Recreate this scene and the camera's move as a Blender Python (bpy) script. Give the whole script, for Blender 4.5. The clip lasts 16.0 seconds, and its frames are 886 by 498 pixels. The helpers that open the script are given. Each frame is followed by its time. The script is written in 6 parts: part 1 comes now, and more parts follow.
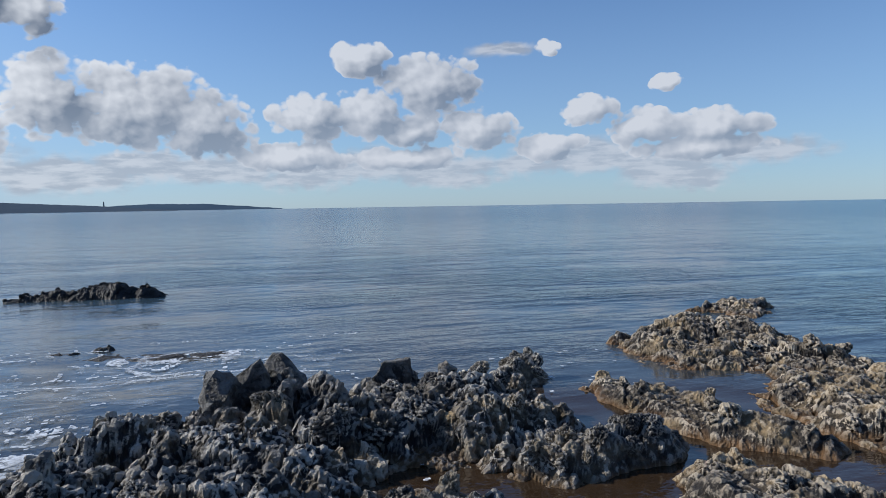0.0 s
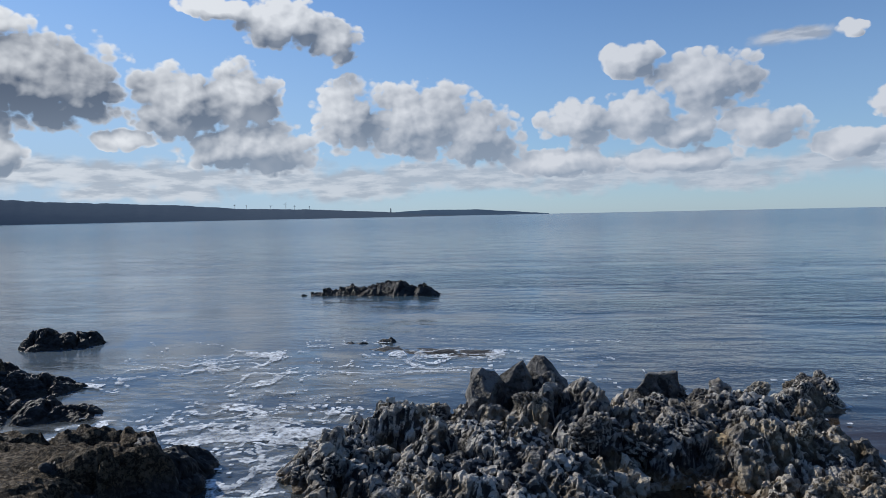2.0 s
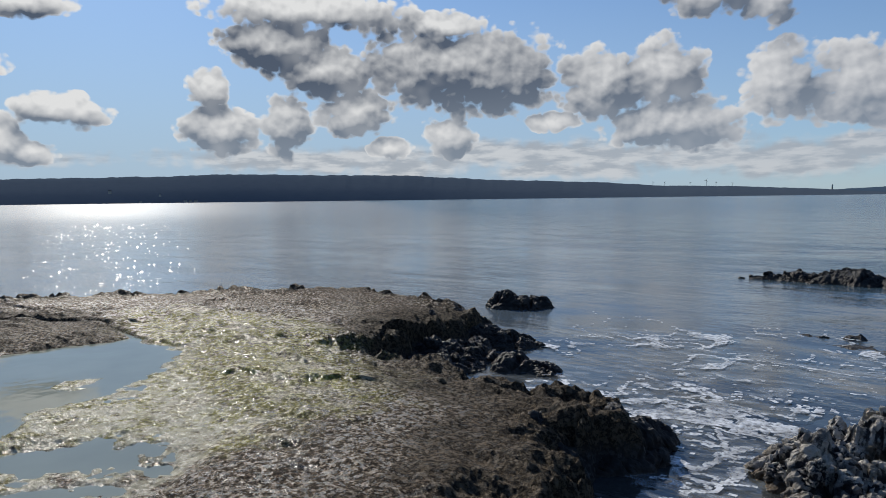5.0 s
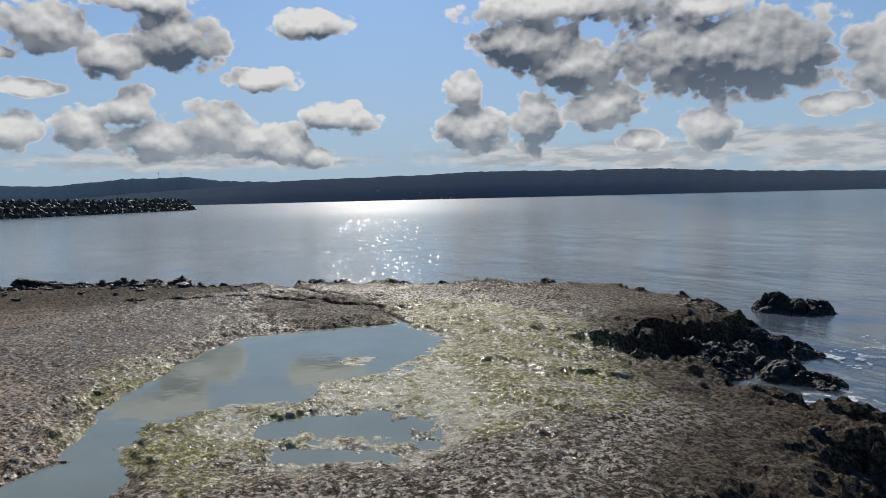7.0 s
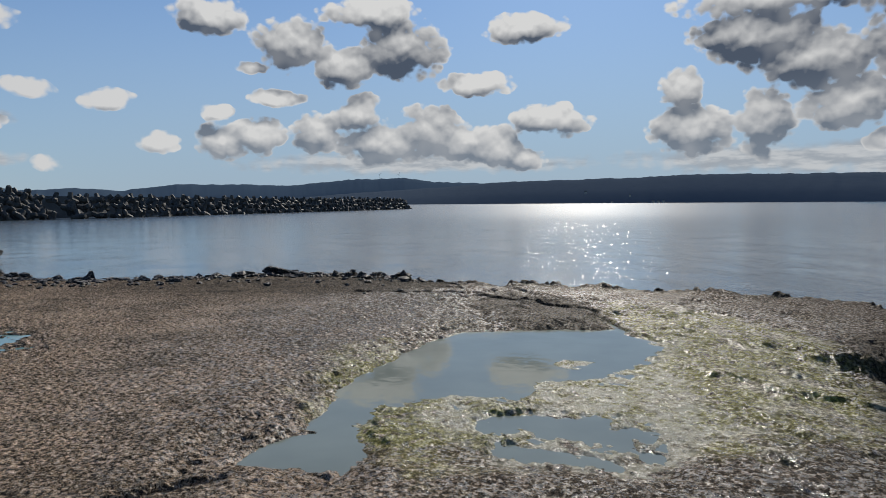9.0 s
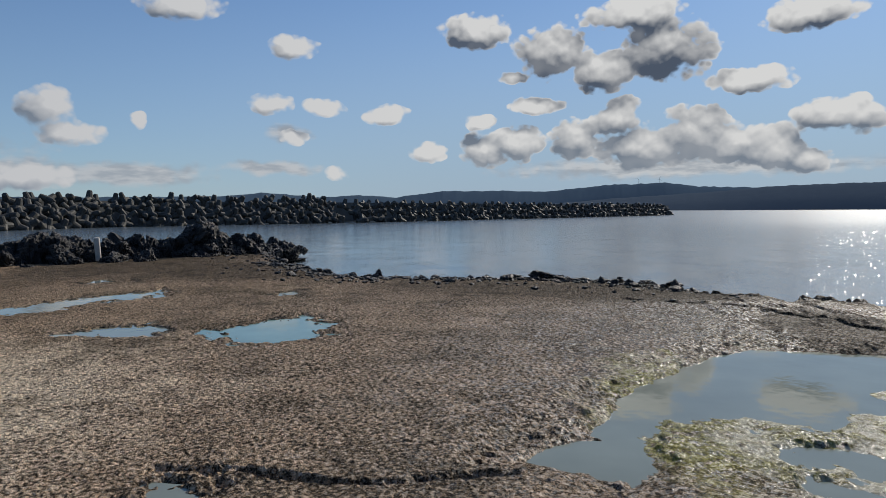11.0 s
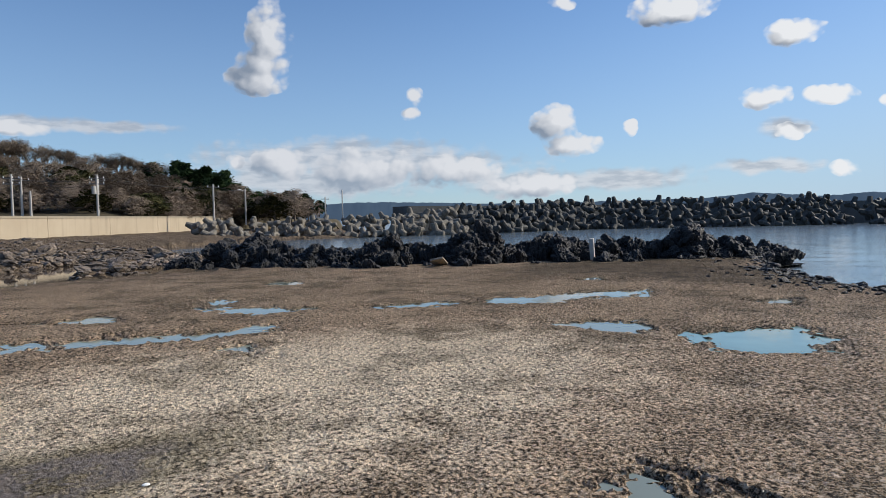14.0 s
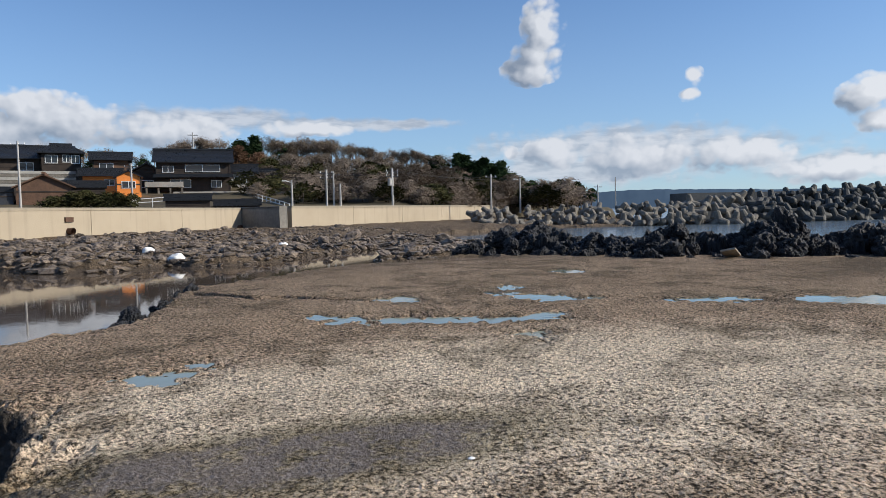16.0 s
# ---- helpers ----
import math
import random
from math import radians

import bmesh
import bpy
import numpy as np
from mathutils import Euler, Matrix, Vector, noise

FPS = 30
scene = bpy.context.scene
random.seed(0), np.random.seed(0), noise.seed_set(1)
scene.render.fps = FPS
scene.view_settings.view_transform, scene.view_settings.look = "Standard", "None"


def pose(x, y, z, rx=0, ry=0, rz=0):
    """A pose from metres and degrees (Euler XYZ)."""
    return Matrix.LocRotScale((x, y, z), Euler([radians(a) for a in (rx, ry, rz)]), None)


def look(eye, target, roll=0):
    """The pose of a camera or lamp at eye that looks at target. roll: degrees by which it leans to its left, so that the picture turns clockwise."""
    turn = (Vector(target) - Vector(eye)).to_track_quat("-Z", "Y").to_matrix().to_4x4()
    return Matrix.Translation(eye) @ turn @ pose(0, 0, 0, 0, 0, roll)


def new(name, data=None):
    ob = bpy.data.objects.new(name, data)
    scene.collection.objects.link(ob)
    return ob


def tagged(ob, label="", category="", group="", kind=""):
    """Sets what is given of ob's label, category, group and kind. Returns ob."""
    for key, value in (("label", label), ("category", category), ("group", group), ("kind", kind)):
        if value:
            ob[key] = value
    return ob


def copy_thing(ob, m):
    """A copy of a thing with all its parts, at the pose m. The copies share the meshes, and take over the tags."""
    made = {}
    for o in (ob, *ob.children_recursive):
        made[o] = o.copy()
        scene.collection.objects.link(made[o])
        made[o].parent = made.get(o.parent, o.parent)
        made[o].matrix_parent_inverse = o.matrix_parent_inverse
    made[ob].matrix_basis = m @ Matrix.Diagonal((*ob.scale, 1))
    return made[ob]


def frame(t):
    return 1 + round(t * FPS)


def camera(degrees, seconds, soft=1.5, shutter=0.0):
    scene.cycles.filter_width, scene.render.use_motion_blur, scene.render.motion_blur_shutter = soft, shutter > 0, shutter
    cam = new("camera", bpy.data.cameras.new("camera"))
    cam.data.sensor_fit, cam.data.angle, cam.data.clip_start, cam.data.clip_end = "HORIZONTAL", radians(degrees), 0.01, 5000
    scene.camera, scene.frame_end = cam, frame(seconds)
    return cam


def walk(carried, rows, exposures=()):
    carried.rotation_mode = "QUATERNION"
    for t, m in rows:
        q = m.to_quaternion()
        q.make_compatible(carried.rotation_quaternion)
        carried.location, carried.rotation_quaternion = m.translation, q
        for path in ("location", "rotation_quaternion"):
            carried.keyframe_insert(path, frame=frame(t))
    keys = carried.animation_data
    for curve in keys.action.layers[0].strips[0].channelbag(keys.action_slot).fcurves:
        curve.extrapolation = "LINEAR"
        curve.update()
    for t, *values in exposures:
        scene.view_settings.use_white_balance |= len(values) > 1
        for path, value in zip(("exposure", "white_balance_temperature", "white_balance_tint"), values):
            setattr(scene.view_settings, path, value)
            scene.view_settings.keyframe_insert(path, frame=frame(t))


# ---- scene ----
cam = camera(66.15, 16.0, 0.6)
# seconds, x, y, z, yaw, pitch, roll
PATH = [
    (0.0, 0.135, 0.431, 2.10, -15.26, -3.63, 0.91),
    (0.5, 0.192, 0.438, 2.10, -8.67, -3.47, 0.86),
    (1.0, 0.199, 0.443, 2.10, -3.04, -2.97, 0.84),
    (1.5, 0.204, 0.435, 2.10, 1.97, -2.71, 1.16),
    (2.0, 0.156, 0.450, 2.10, 6.83, -2.82, 1.16),
    (2.5, 0.035, 0.449, 2.10, 12.09, -3.05, 0.61),
    (3.0, -0.052, 0.465, 2.10, 18.01, -3.35, 0.53),
    (3.5, -0.126, 0.464, 2.10, 23.64, -3.49, 0.50),
    (4.0, -0.193, 0.421, 2.10, 30.05, -3.69, 0.30),
    (4.5, -0.245, 0.359, 2.10, 35.29, -3.70, 0.43),
    (5.0, -0.283, 0.332, 2.10, 40.89, -4.21, 0.71),
    (7.5, -0.318, 0.214, 2.10, 65.57, -3.95, 1.23),
    (8.2, -0.345, 0.170, 2.10, 70.90, -3.68, 0.82),
    (10.5, -0.355, -0.107, 2.10, 95.09, -3.70, 0.15),
    (11.0, -0.352, -0.157, 2.10, 100.00, -3.21, 0.27),
    (11.5, -0.370, -0.146, 2.10, 106.33, -3.08, 0.62),
    (12.0, -0.377, -0.126, 2.10, 113.98, -2.78, 0.49),
    (12.5, -0.348, -0.109, 2.10, 120.81, -2.30, 0.22),
    (13.0, -0.346, -0.134, 2.10, 126.92, -2.01, 0.11),
    (13.5, -0.353, -0.135, 2.10, 133.34, -2.35, 0.40),
    (14.0, -0.364, -0.146, 2.10, 139.33, -2.59, 1.02),
    (14.5, -0.322, -0.208, 2.10, 144.43, -2.61, 1.13),
    (15.0, -0.253, -0.290, 2.10, 149.52, -2.84, 0.65),
    (15.5, -0.200, -0.347, 2.10, 155.20, -3.01, 0.78),
    (16.0, -0.138, -0.397, 2.10, 161.77, -3.14, 1.20),
]
walk(cam, [(t, pose(x, y, z, 90 + p, r, yaw)) for t, x, y, z, yaw, p, r in PATH],
     exposures=[(0.0, -0.02, 5900, 10), (3.5, -0.1, 6150, 10), (5.0, -0.2, 6300, 10), (7.5, -0.3, 6350, 10), (10.5, -0.40, 6350, 10),
                (13.5, 0.05, 6250, 10), (16.0, 0.15, 6100, 10)])
# ---- daylight: low winter sun, blue sky with cumulus ----
SUN_AZ, SUN_EL = 67.0, 30.0          # degrees left of +y, above the horizon


def toward(az, el):
    a, e = radians(az), radians(el)
    return Vector((-math.sin(a) * math.cos(e), math.cos(a) * math.cos(e), math.sin(e)))


sun = new("sun", bpy.data.lights.new("sun", "SUN"))
sun.data.energy, sun.data.angle, sun.data.color = 5.0, radians(0.6), (1.0, 0.91, 0.77)
sun.matrix_world = look(toward(SUN_AZ, SUN_EL) * 50, (0, 0, 0))


class Nodes:
    """A small writer of node trees: links are made by passing sockets."""

    def __init__(self, tree):
        self.tree = tree
        tree.nodes.clear()

    def add(self, kind, ins=None):
        n = self.tree.nodes.new(kind)
        return self.fill(n, ins or {})

    def fill(self, n, ins):
        for k, v in ins.items():
            if isinstance(v, bpy.types.NodeSocket):
                self.tree.links.new(v, n.inputs[k])
            else:
                n.inputs[k].default_value = v
        return n

    def math(self, op, a, b=0.0, c=0.0, clamp=False):
        n = self.tree.nodes.new("ShaderNodeMath")
        n.operation, n.use_clamp = op, clamp
        return self.fill(n, {0: a, 1: b, 2: c}).outputs[0]

    def vec(self, op, a, b=(0, 0, 0), c=(0, 0, 0)):
        n = self.tree.nodes.new("ShaderNodeVectorMath")
        n.operation = op
        if op == "SCALE":
            self.fill(n, {0: a, 3: b})
        elif op in ("LENGTH",):
            self.fill(n, {0: a})
        else:
            self.fill(n, {0: a, 1: b} if op != "MULTIPLY_ADD" else {0: a, 1: b, 2: c})
        return n.outputs["Value"] if op in ("LENGTH", "DOT_PRODUCT", "DISTANCE") else n.outputs[0]

    def noise(self, vector, scale, detail=3.0, rough=0.55, distortion=0.0):
        n = self.add("ShaderNodeTexNoise", {"Vector": vector, "Scale": scale, "Detail": detail, "Roughness": rough,
                                            "Distortion": distortion})
        return n.outputs[0]

    def voronoi(self, vector, scale, feature="F1", out="Distance", rnd=1.0):
        n = self.add("ShaderNodeTexVoronoi", {"Vector": vector, "Scale": scale, "Randomness": rnd})
        n.feature = feature
        return n.outputs[out]

    def ramp(self, value, a, b, lo=0.0, hi=1.0):
        n = self.add("ShaderNodeMapRange", {0: value, 1: a, 2: b, 3: lo, 4: hi})
        n.interpolation_type = "SMOOTHSTEP"
        return n.outputs[0]

    def mix(self, f, a, b):
        n = self.add("ShaderNodeMix")
        n.data_type = "RGBA"
        for k, v in ((0, f), (6, a), (7, b)):
            if isinstance(v, bpy.types.NodeSocket):
                self.tree.links.new(v, n.inputs[k])
            else:
                n.inputs[k].default_value = (*v, 1) if isinstance(v, tuple) and len(v) == 3 else v
        return n.outputs[2]

    def bump(self, height, strength, distance, normal=None):
        ins = {"Height": height, "Strength": strength, "Distance": distance}
        if normal:
            ins["Normal"] = normal
        return self.add("ShaderNodeBump", ins).outputs[0]


# cumulus banks: azimuth and elevation of the middle, half width, half height, degrees
CLOUDS_NORTH = [
    (-8.7, 12.0, 2.9, 1.5), (-14.3, 10.0, 4.7, 2.6), (-4.4, 7.4, 3.5, 2.0), (-9.5, 7.6, 3.8, 2.3), (-12.8, 6.2, 2.8, 1.5),
    (-18.4, 6.3, 3.5, 1.8), (-24.2, 4.8, 2.9, 1.3), (-27.2, 7.6, 2.4, 1.3), (-31.8, 6.0, 3.2, 1.5), (-37.1, 5.9, 4.0, 1.4),
    (-35.7, 4.4, 5.7, 1.1), (-33.3, 9.4, 1.4, 0.8), (-24.1, 12.6, 1.3, 0.7), (-2.9, 4.2, 5.7, 1.3), (-12.3, 4.1, 5.2, 1.1),
]
CLOUDS_BAY = [
    (37.6, 9.8, 7.0, 3.2), (42.7, 10.6, 3.4, 2.6), (40.8, 14.0, 4.0, 1.3), (27.4, 9.0, 4.6, 3.3), (22.9, 9.8, 3.3, 2.9),
    (22.5, 5.7, 6.1, 2.4), (14.5, 8.3, 3.2, 3.2), (8.4, 7.8, 6.1, 3.5), (4.2, 6.5, 4.4, 2.9), (19.6, 15.3, 4.6, 1.9),
    (15.6, 14.1, 2.8, 2.0), (25.0, 16.3, 3.0, 1.0),
] 
CLOUDS_BAY_INNER = [
    (40.0, 4.8, 2.2, 1.5), (32.1, 6.2, 2.8, 0.9), (51.5, 14.9, 9.6, 1.6), (54.3, 12.6, 4.8, 2.5),
    (50.4, 10.4, 4.7, 2.1), (39.9, 10.9, 9.5, 3.8), (59.6, 8.9, 1.5, 1.6), (58.7, 5.7, 3.5, 2.1), (53.6, 5.9, 2.5, 3.0),
    (48.0, 7.1, 3.5, 2.0), (40.5, 5.2, 2.6, 1.9), (45.4, 4.2, 2.0, 1.0),
]
CLOUDS_SUN = [
    (91.2, 12.8, 3.2, 2.3), (94.2, 10.7, 1.3, 0.5), (86.9, 11.1, 3.3, 1.7), (81.8, 12.6, 3.8, 2.8), (75.8, 9.8, 3.4, 1.0),
    (72.0, 14.1, 3.6, 1.2), (84.7, 15.3, 4.2, 1.3), (92.1, 8.6, 2.4, 0.7), (96.6, 5.0, 2.2, 1.6), (93.8, 5.5, 2.4, 1.6),
    (89.2, 5.8, 2.2, 1.9), (85.5, 7.3, 2.3, 1.7), (83.9, 5.1, 3.8, 2.0), (79.9, 6.1, 3.1, 2.4), (76.8, 5.1, 3.0, 1.8),
    (74.1, 4.6, 3.1, 1.9), (69.8, 6.8, 3.6, 1.4), (71.8, 3.8, 2.0, 1.1), (59.7, 8.8, 1.7, 1.5),
]
CLOUDS_SOUTH = [
    (112.0, 13.1, 2.1, 1.0), (97.1, 14.6, 3.1, 1.5), (72.3, 13.8, 3.1, 1.0), (114.0, 8.6, 1.9, 0.9), (109.6, 8.4, 2.0, 0.7),
    (104.6, 7.9, 2.0, 0.8), (112.2, 6.1, 1.3, 0.6), (108.8, 3.1, 1.1, 0.8), (96.7, 7.3, 1.3, 0.7), (92.2, 8.5, 2.4, 0.7),
    (123.9, 7.1, 0.6, 0.4), (101.4, 4.9, 1.7, 0.9), (153.3, 14.5, 2.0, 2.8), (153.8, 12.7, 2.0, 1.8), (154.2, 11.3, 2.7, 1.2), (141.7, 10.1, 0.8, 0.9),
    (141.9, 8.7, 0.7, 0.6), (129.9, 7.6, 2.0, 1.6), (128.4, 5.8, 2.4, 1.0), (123.9, 6.8, 0.6, 0.6), (120.7, 15.7, 3.5, 1.2),
    (129.2, 16.9, 1.2, 0.7), (156.1, 4.7, 0.9, 0.7), (191.0, 7.1, 5.4, 2.0), (193.4, 8.0, 3.1, 1.6),
    (184.0, 6.6, 6.0, 1.5), (195.0, 6.2, 6.0, 2.4), (173.0, 6.9, 4.0, 0.7), (146.0, 4.0, 5.5, 1.9), (138.5, 3.9, 4.0, 1.3), (152.6, 4.6, 2.4, 1.5), (132.0, 2.6, 4.0, 1.1),
]
CLOUDS_THIN = [
    (4.5, 3.3, 11.7, 0.9), (-11.8, 3.2, 12.3, 1.0), (-31.8, 3.3, 8.8, 0.8), (-20.2, 12.5, 2.7, 0.5), (-26.8, 4.0, 4.7, 1.1),
    (15.1, 2.9, 10.3, 1.0), (34.0, 3.5, 12.3, 1.0), (51.8, 3.3, 9.8, 0.9), (27.4, 2.3, 3.3, 0.9), (123.1, 3.1, 3.0, 0.5),
    (113.9, 3.5, 3.2, 0.5), (80.5, 3.3, 11.6, 0.7), (147.4, 4.8, 10.3, 1.6), (150.1, 3.1, 8.3, 1.2), (133.0, 2.9, 4.8, 1.0),
    (125.0, 2.9, 5.1, 0.8), (112.7, 6.3, 1.5, 0.6), (181.7, 7.5, 8.0, 0.9), (172.1, 7.4, 5.1, 0.5), (165.6, 7.2, 4.3, 0.4),
    (144.9, 4.7, 11.3, 0.8),
]

world = bpy.data.worlds.new("sky")
scene.world = world
world.use_nodes = True
w = Nodes(world.node_tree)
SKY = 0.088
sky = w.add("ShaderNodeTexSky")
sky.sky_type, sky.sun_disc = "NISHITA", False
sky.sun_elevation, sky.sun_rotation = radians(SUN_EL), radians(-SUN_AZ)
sky.altitude, sky.air_density, sky.dust_density, sky.ozone_density = 5.0, 1.0, 0.15, 2.0
way = w.add("ShaderNodeTexCoord").outputs["Generated"]
xyz = w.add("ShaderNodeSeparateXYZ", {0: way}).outputs
# azimuth about 75 degrees, so that the seam lies behind
spin = w.add("ShaderNodeVectorRotate", {"Vector": way, "Angle": radians(-75)})
spin.rotation_type = "Z_AXIS"
turned = spin.outputs[0]
txyz = w.add("ShaderNodeSeparateXYZ", {0: turned}).outputs
az = w.math("MULTIPLY_ADD", w.math("ARCTAN2", w.math("MULTIPLY", txyz[0], -1.0), txyz[1]), 57.29578, 75.0)
el = w.math("MULTIPLY", w.math("ARCSINE", xyz[2]), 57.29578)
flat = w.add("ShaderNodeCombineXYZ", {0: az, 1: el, 2: 0.0}).outputs[0]
puff = w.noise(flat, 0.30, 3.0, 0.5)
puff2 = w.noise(w.vec("ADD", flat, (31.0, 17.0, 3.0)), 0.30, 3.0, 0.5)
warp = w.add("ShaderNodeCombineXYZ", {0: w.math("MULTIPLY_ADD", puff, 1.8, -0.9), 1: w.math("MULTIPLY_ADD", puff2, 1.3, -0.65), 2: 0.0}).outputs[0]


def cover(at, banks):
    far = None
    for a, e, ha, he in banks:
        d = w.vec("LENGTH", w.vec("MULTIPLY_ADD", at, (1 / ha, 1 / he, 0), (-a / ha, -e / he, 0)))
        far = d if far is None else w.math("SMOOTH_MIN", far, d, 0.22)
    return far


def bubbles(at, scale):
    n = w.add("ShaderNodeTexVoronoi", {"Vector": at, "Scale": scale, "Randomness": 1.0})
    n.voronoi_dimensions = "2D"
    return n.outputs["Distance"]


def billow(at, detail):
    """Cauliflower lumps of three sizes, creased where they meet."""
    bent = w.vec("ADD", w.vec("MULTIPLY", at, (1.0, 1.2, 0.0)), w.vec("SCALE", warp, 0.5))
    lump = w.math("MULTIPLY_ADD", bubbles(bent, 0.36), -0.50, 0.225)
    lump = w.math("ADD", lump, w.math("MULTIPLY_ADD", bubbles(bent, 0.85), -0.52, 0.22))
    lump = w.math("ADD", lump, w.math("MULTIPLY_ADD", bubbles(bent, 1.9), -0.20, 0.085))
    return w.math("ADD", lump, w.math("MULTIPLY_ADD", w.noise(at, 1.2, detail, 0.5), 0.24, -0.12))


CLOUDS_DECK = [(a, 3.1 + 0.9 * math.sin(a * 1.7), 4.4, 0.9 + 0.25 * math.sin(a * 2.9)) for a in range(-40, 48, 6)]
BANKS = CLOUDS_NORTH + CLOUDS_BAY + CLOUDS_SUN + CLOUDS_SOUTH + CLOUDS_BAY_INNER
# a second look a little towards the sun: how much cloud stands in its way
side = w.math("MULTIPLY", w.math("SUBTRACT", SUN_AZ, az), 0.022)
side = w.math("MINIMUM", w.math("MAXIMUM", side, -1.2), 1.2)
sunward = w.ramp(w.math("ABSOLUTE", w.math("SUBTRACT", az, SUN_AZ)), 40.0, 85.0, 1.35, 0.85)
off = w.add("ShaderNodeCombineXYZ", {0: side, 1: sunward, 2: 0.0}).outputs[0]
lumps = billow(flat, 4.0)
far_off = cover(w.vec("ADD", flat, warp), BANKS)
thick = w.math("SUBTRACT", w.math("ADD", w.math("SUBTRACT", 0.95, far_off), lumps), w.ramp(far_off, 0.95, 1.3, 0.0, 0.75))
behind = w.math("SUBTRACT", far_off, cover(w.vec("ADD", w.vec("ADD", flat, w.vec("SCALE", off, 1.05)), warp), BANKS))
thin = w.math("ADD", w.math("SUBTRACT", 1.2, cover(w.vec("ADD", flat, warp), CLOUDS_THIN + CLOUDS_DECK)), w.math("MULTIPLY", lumps, 0.8))
away = w.ramp(w.math("ABSOLUTE", w.math("SUBTRACT", az, SUN_AZ)), 15.0, 85.0)
core = w.math("MULTIPLY_ADD", lumps, 0.45, w.math("SUBTRACT", 1.0, far_off))
body = w.math("MULTIPLY", w.ramp(core, -0.12, 0.34), w.ramp(away, 0.0, 1.0, 0.82, 0.62))
shade = w.math("ADD", body, w.math("MULTIPLY", behind, w.ramp(away, 0.0, 1.0, 0.95, 1.0)))
relief = w.math("SUBTRACT", billow(w.vec("ADD", flat, w.vec("SCALE", off, 0.36)), 2.0), lumps)
shade = w.math("ADD", shade, w.math("MULTIPLY", relief, 0.62), clamp=True)
rim = w.math("MAXIMUM", w.ramp(w.math("ADD", core, w.math("MULTIPLY", thick, 0.4)), 0.0, 0.26, 0.0, 1.0), w.ramp(behind, -0.05, 0.25, 0.0, 0.9))
shade = w.math("MULTIPLY", shade, rim)
shade = w.math("MULTIPLY", shade, w.ramp(w.noise(flat, 0.3, 2.0, 0.5), 0.25, 0.75, 1.15, 0.75), clamp=True)
dull = w.mix(away, (0.092, 0.118, 0.165), (0.21, 0.255, 0.325))
# low clouds stand far off and pale
dull = w.mix(w.ramp(el, 2.5, 11.0, 0.55, 0.0), dull, (0.38, 0.44, 0.51))
bright = w.mix(away, (0.86, 0.85, 0.825), (0.655, 0.66, 0.675))
cloud_col = w.mix(shade, bright, dull)
soft = w.ramp(w.math("SUBTRACT", az, SUN_AZ), 22.0, 55.0)      # fair-weather wisps inland have soft edges
mask = w.ramp(w.math("MULTIPLY_ADD", soft, 0.09, thick), -0.10, w.math("MULTIPLY_ADD", soft, 0.30, 0.17))
streaks = w.noise(w.vec("MULTIPLY", flat, (0.35, 1.5, 0.0)), 1.0, 4.0, 0.55)
thin_col = w.mix(w.ramp(streaks, 0.38, 0.62, 0.25, 0.68), bright, dull)
haze = w.math("MULTIPLY", w.ramp(el, -2.0, 24.0, 0.95, 0.1), w.ramp(away, 0.0, 1.0, 1.0, 0.50))
sky_lin = w.vec("MULTIPLY", sky.outputs[0], (SKY * 0.80, SKY * 1.02, SKY * 1.28))
base = w.mix(haze, sky_lin, (0.40, 0.52, 0.655))
view = w.mix(mask, w.mix(w.ramp(thin, -0.25, 0.65, 0.0, 0.88), base, thin_col), cloud_col)
bg = w.add("ShaderNodeBackground", {"Color": view, "Strength": 1.0})
w.tree.links.new(bg.outputs[0], w.add("ShaderNodeOutputWorld").inputs[0])
# ---- materials ----
def material(name):
    m = bpy.data.materials.new(name)
    m.use_nodes = True
    n = Nodes(m.node_tree)
    out = n.add("ShaderNodeOutputMaterial")
    bsdf = n.add("ShaderNodeBsdfPrincipled")
    n.tree.links.new(bsdf.outputs[0], out.inputs[0])
    return m, n, bsdf


def place(n):
    return n.add("ShaderNodeNewGeometry").outputs["Position"]


def plain(name, color, rough=0.7, metal=0.0, vary=0.25, scale=6.0, bump=0.3, grain=0.02):
    """A painted or weathered surface with stains and a fine grain."""
    m, n, b = material(name)
    p = n.add("ShaderNodeTexCoord").outputs["Object"]
    big, small = n.noise(p, scale, 4.0), n.noise(p, scale * 9, 3.0)
    dark = tuple(c * (1 - vary) for c in color)
    light = tuple(min(1, c * (1 + vary)) for c in color)
    f = n.math("MULTIPLY_ADD", small, 0.45, n.math("MULTIPLY", big, 0.6))
    n.fill(b, {"Base Color": n.mix(n.ramp(f, 0.3, 0.75), dark, light), "Metallic": metal,
               "Specular IOR Level": 0.3, "Roughness": n.ramp(big, 0.2, 0.8, max(rough - 0.12, 0.02), min(rough + 0.12, 1)),
               "Normal": n.bump(small, bump, grain)})
    return m


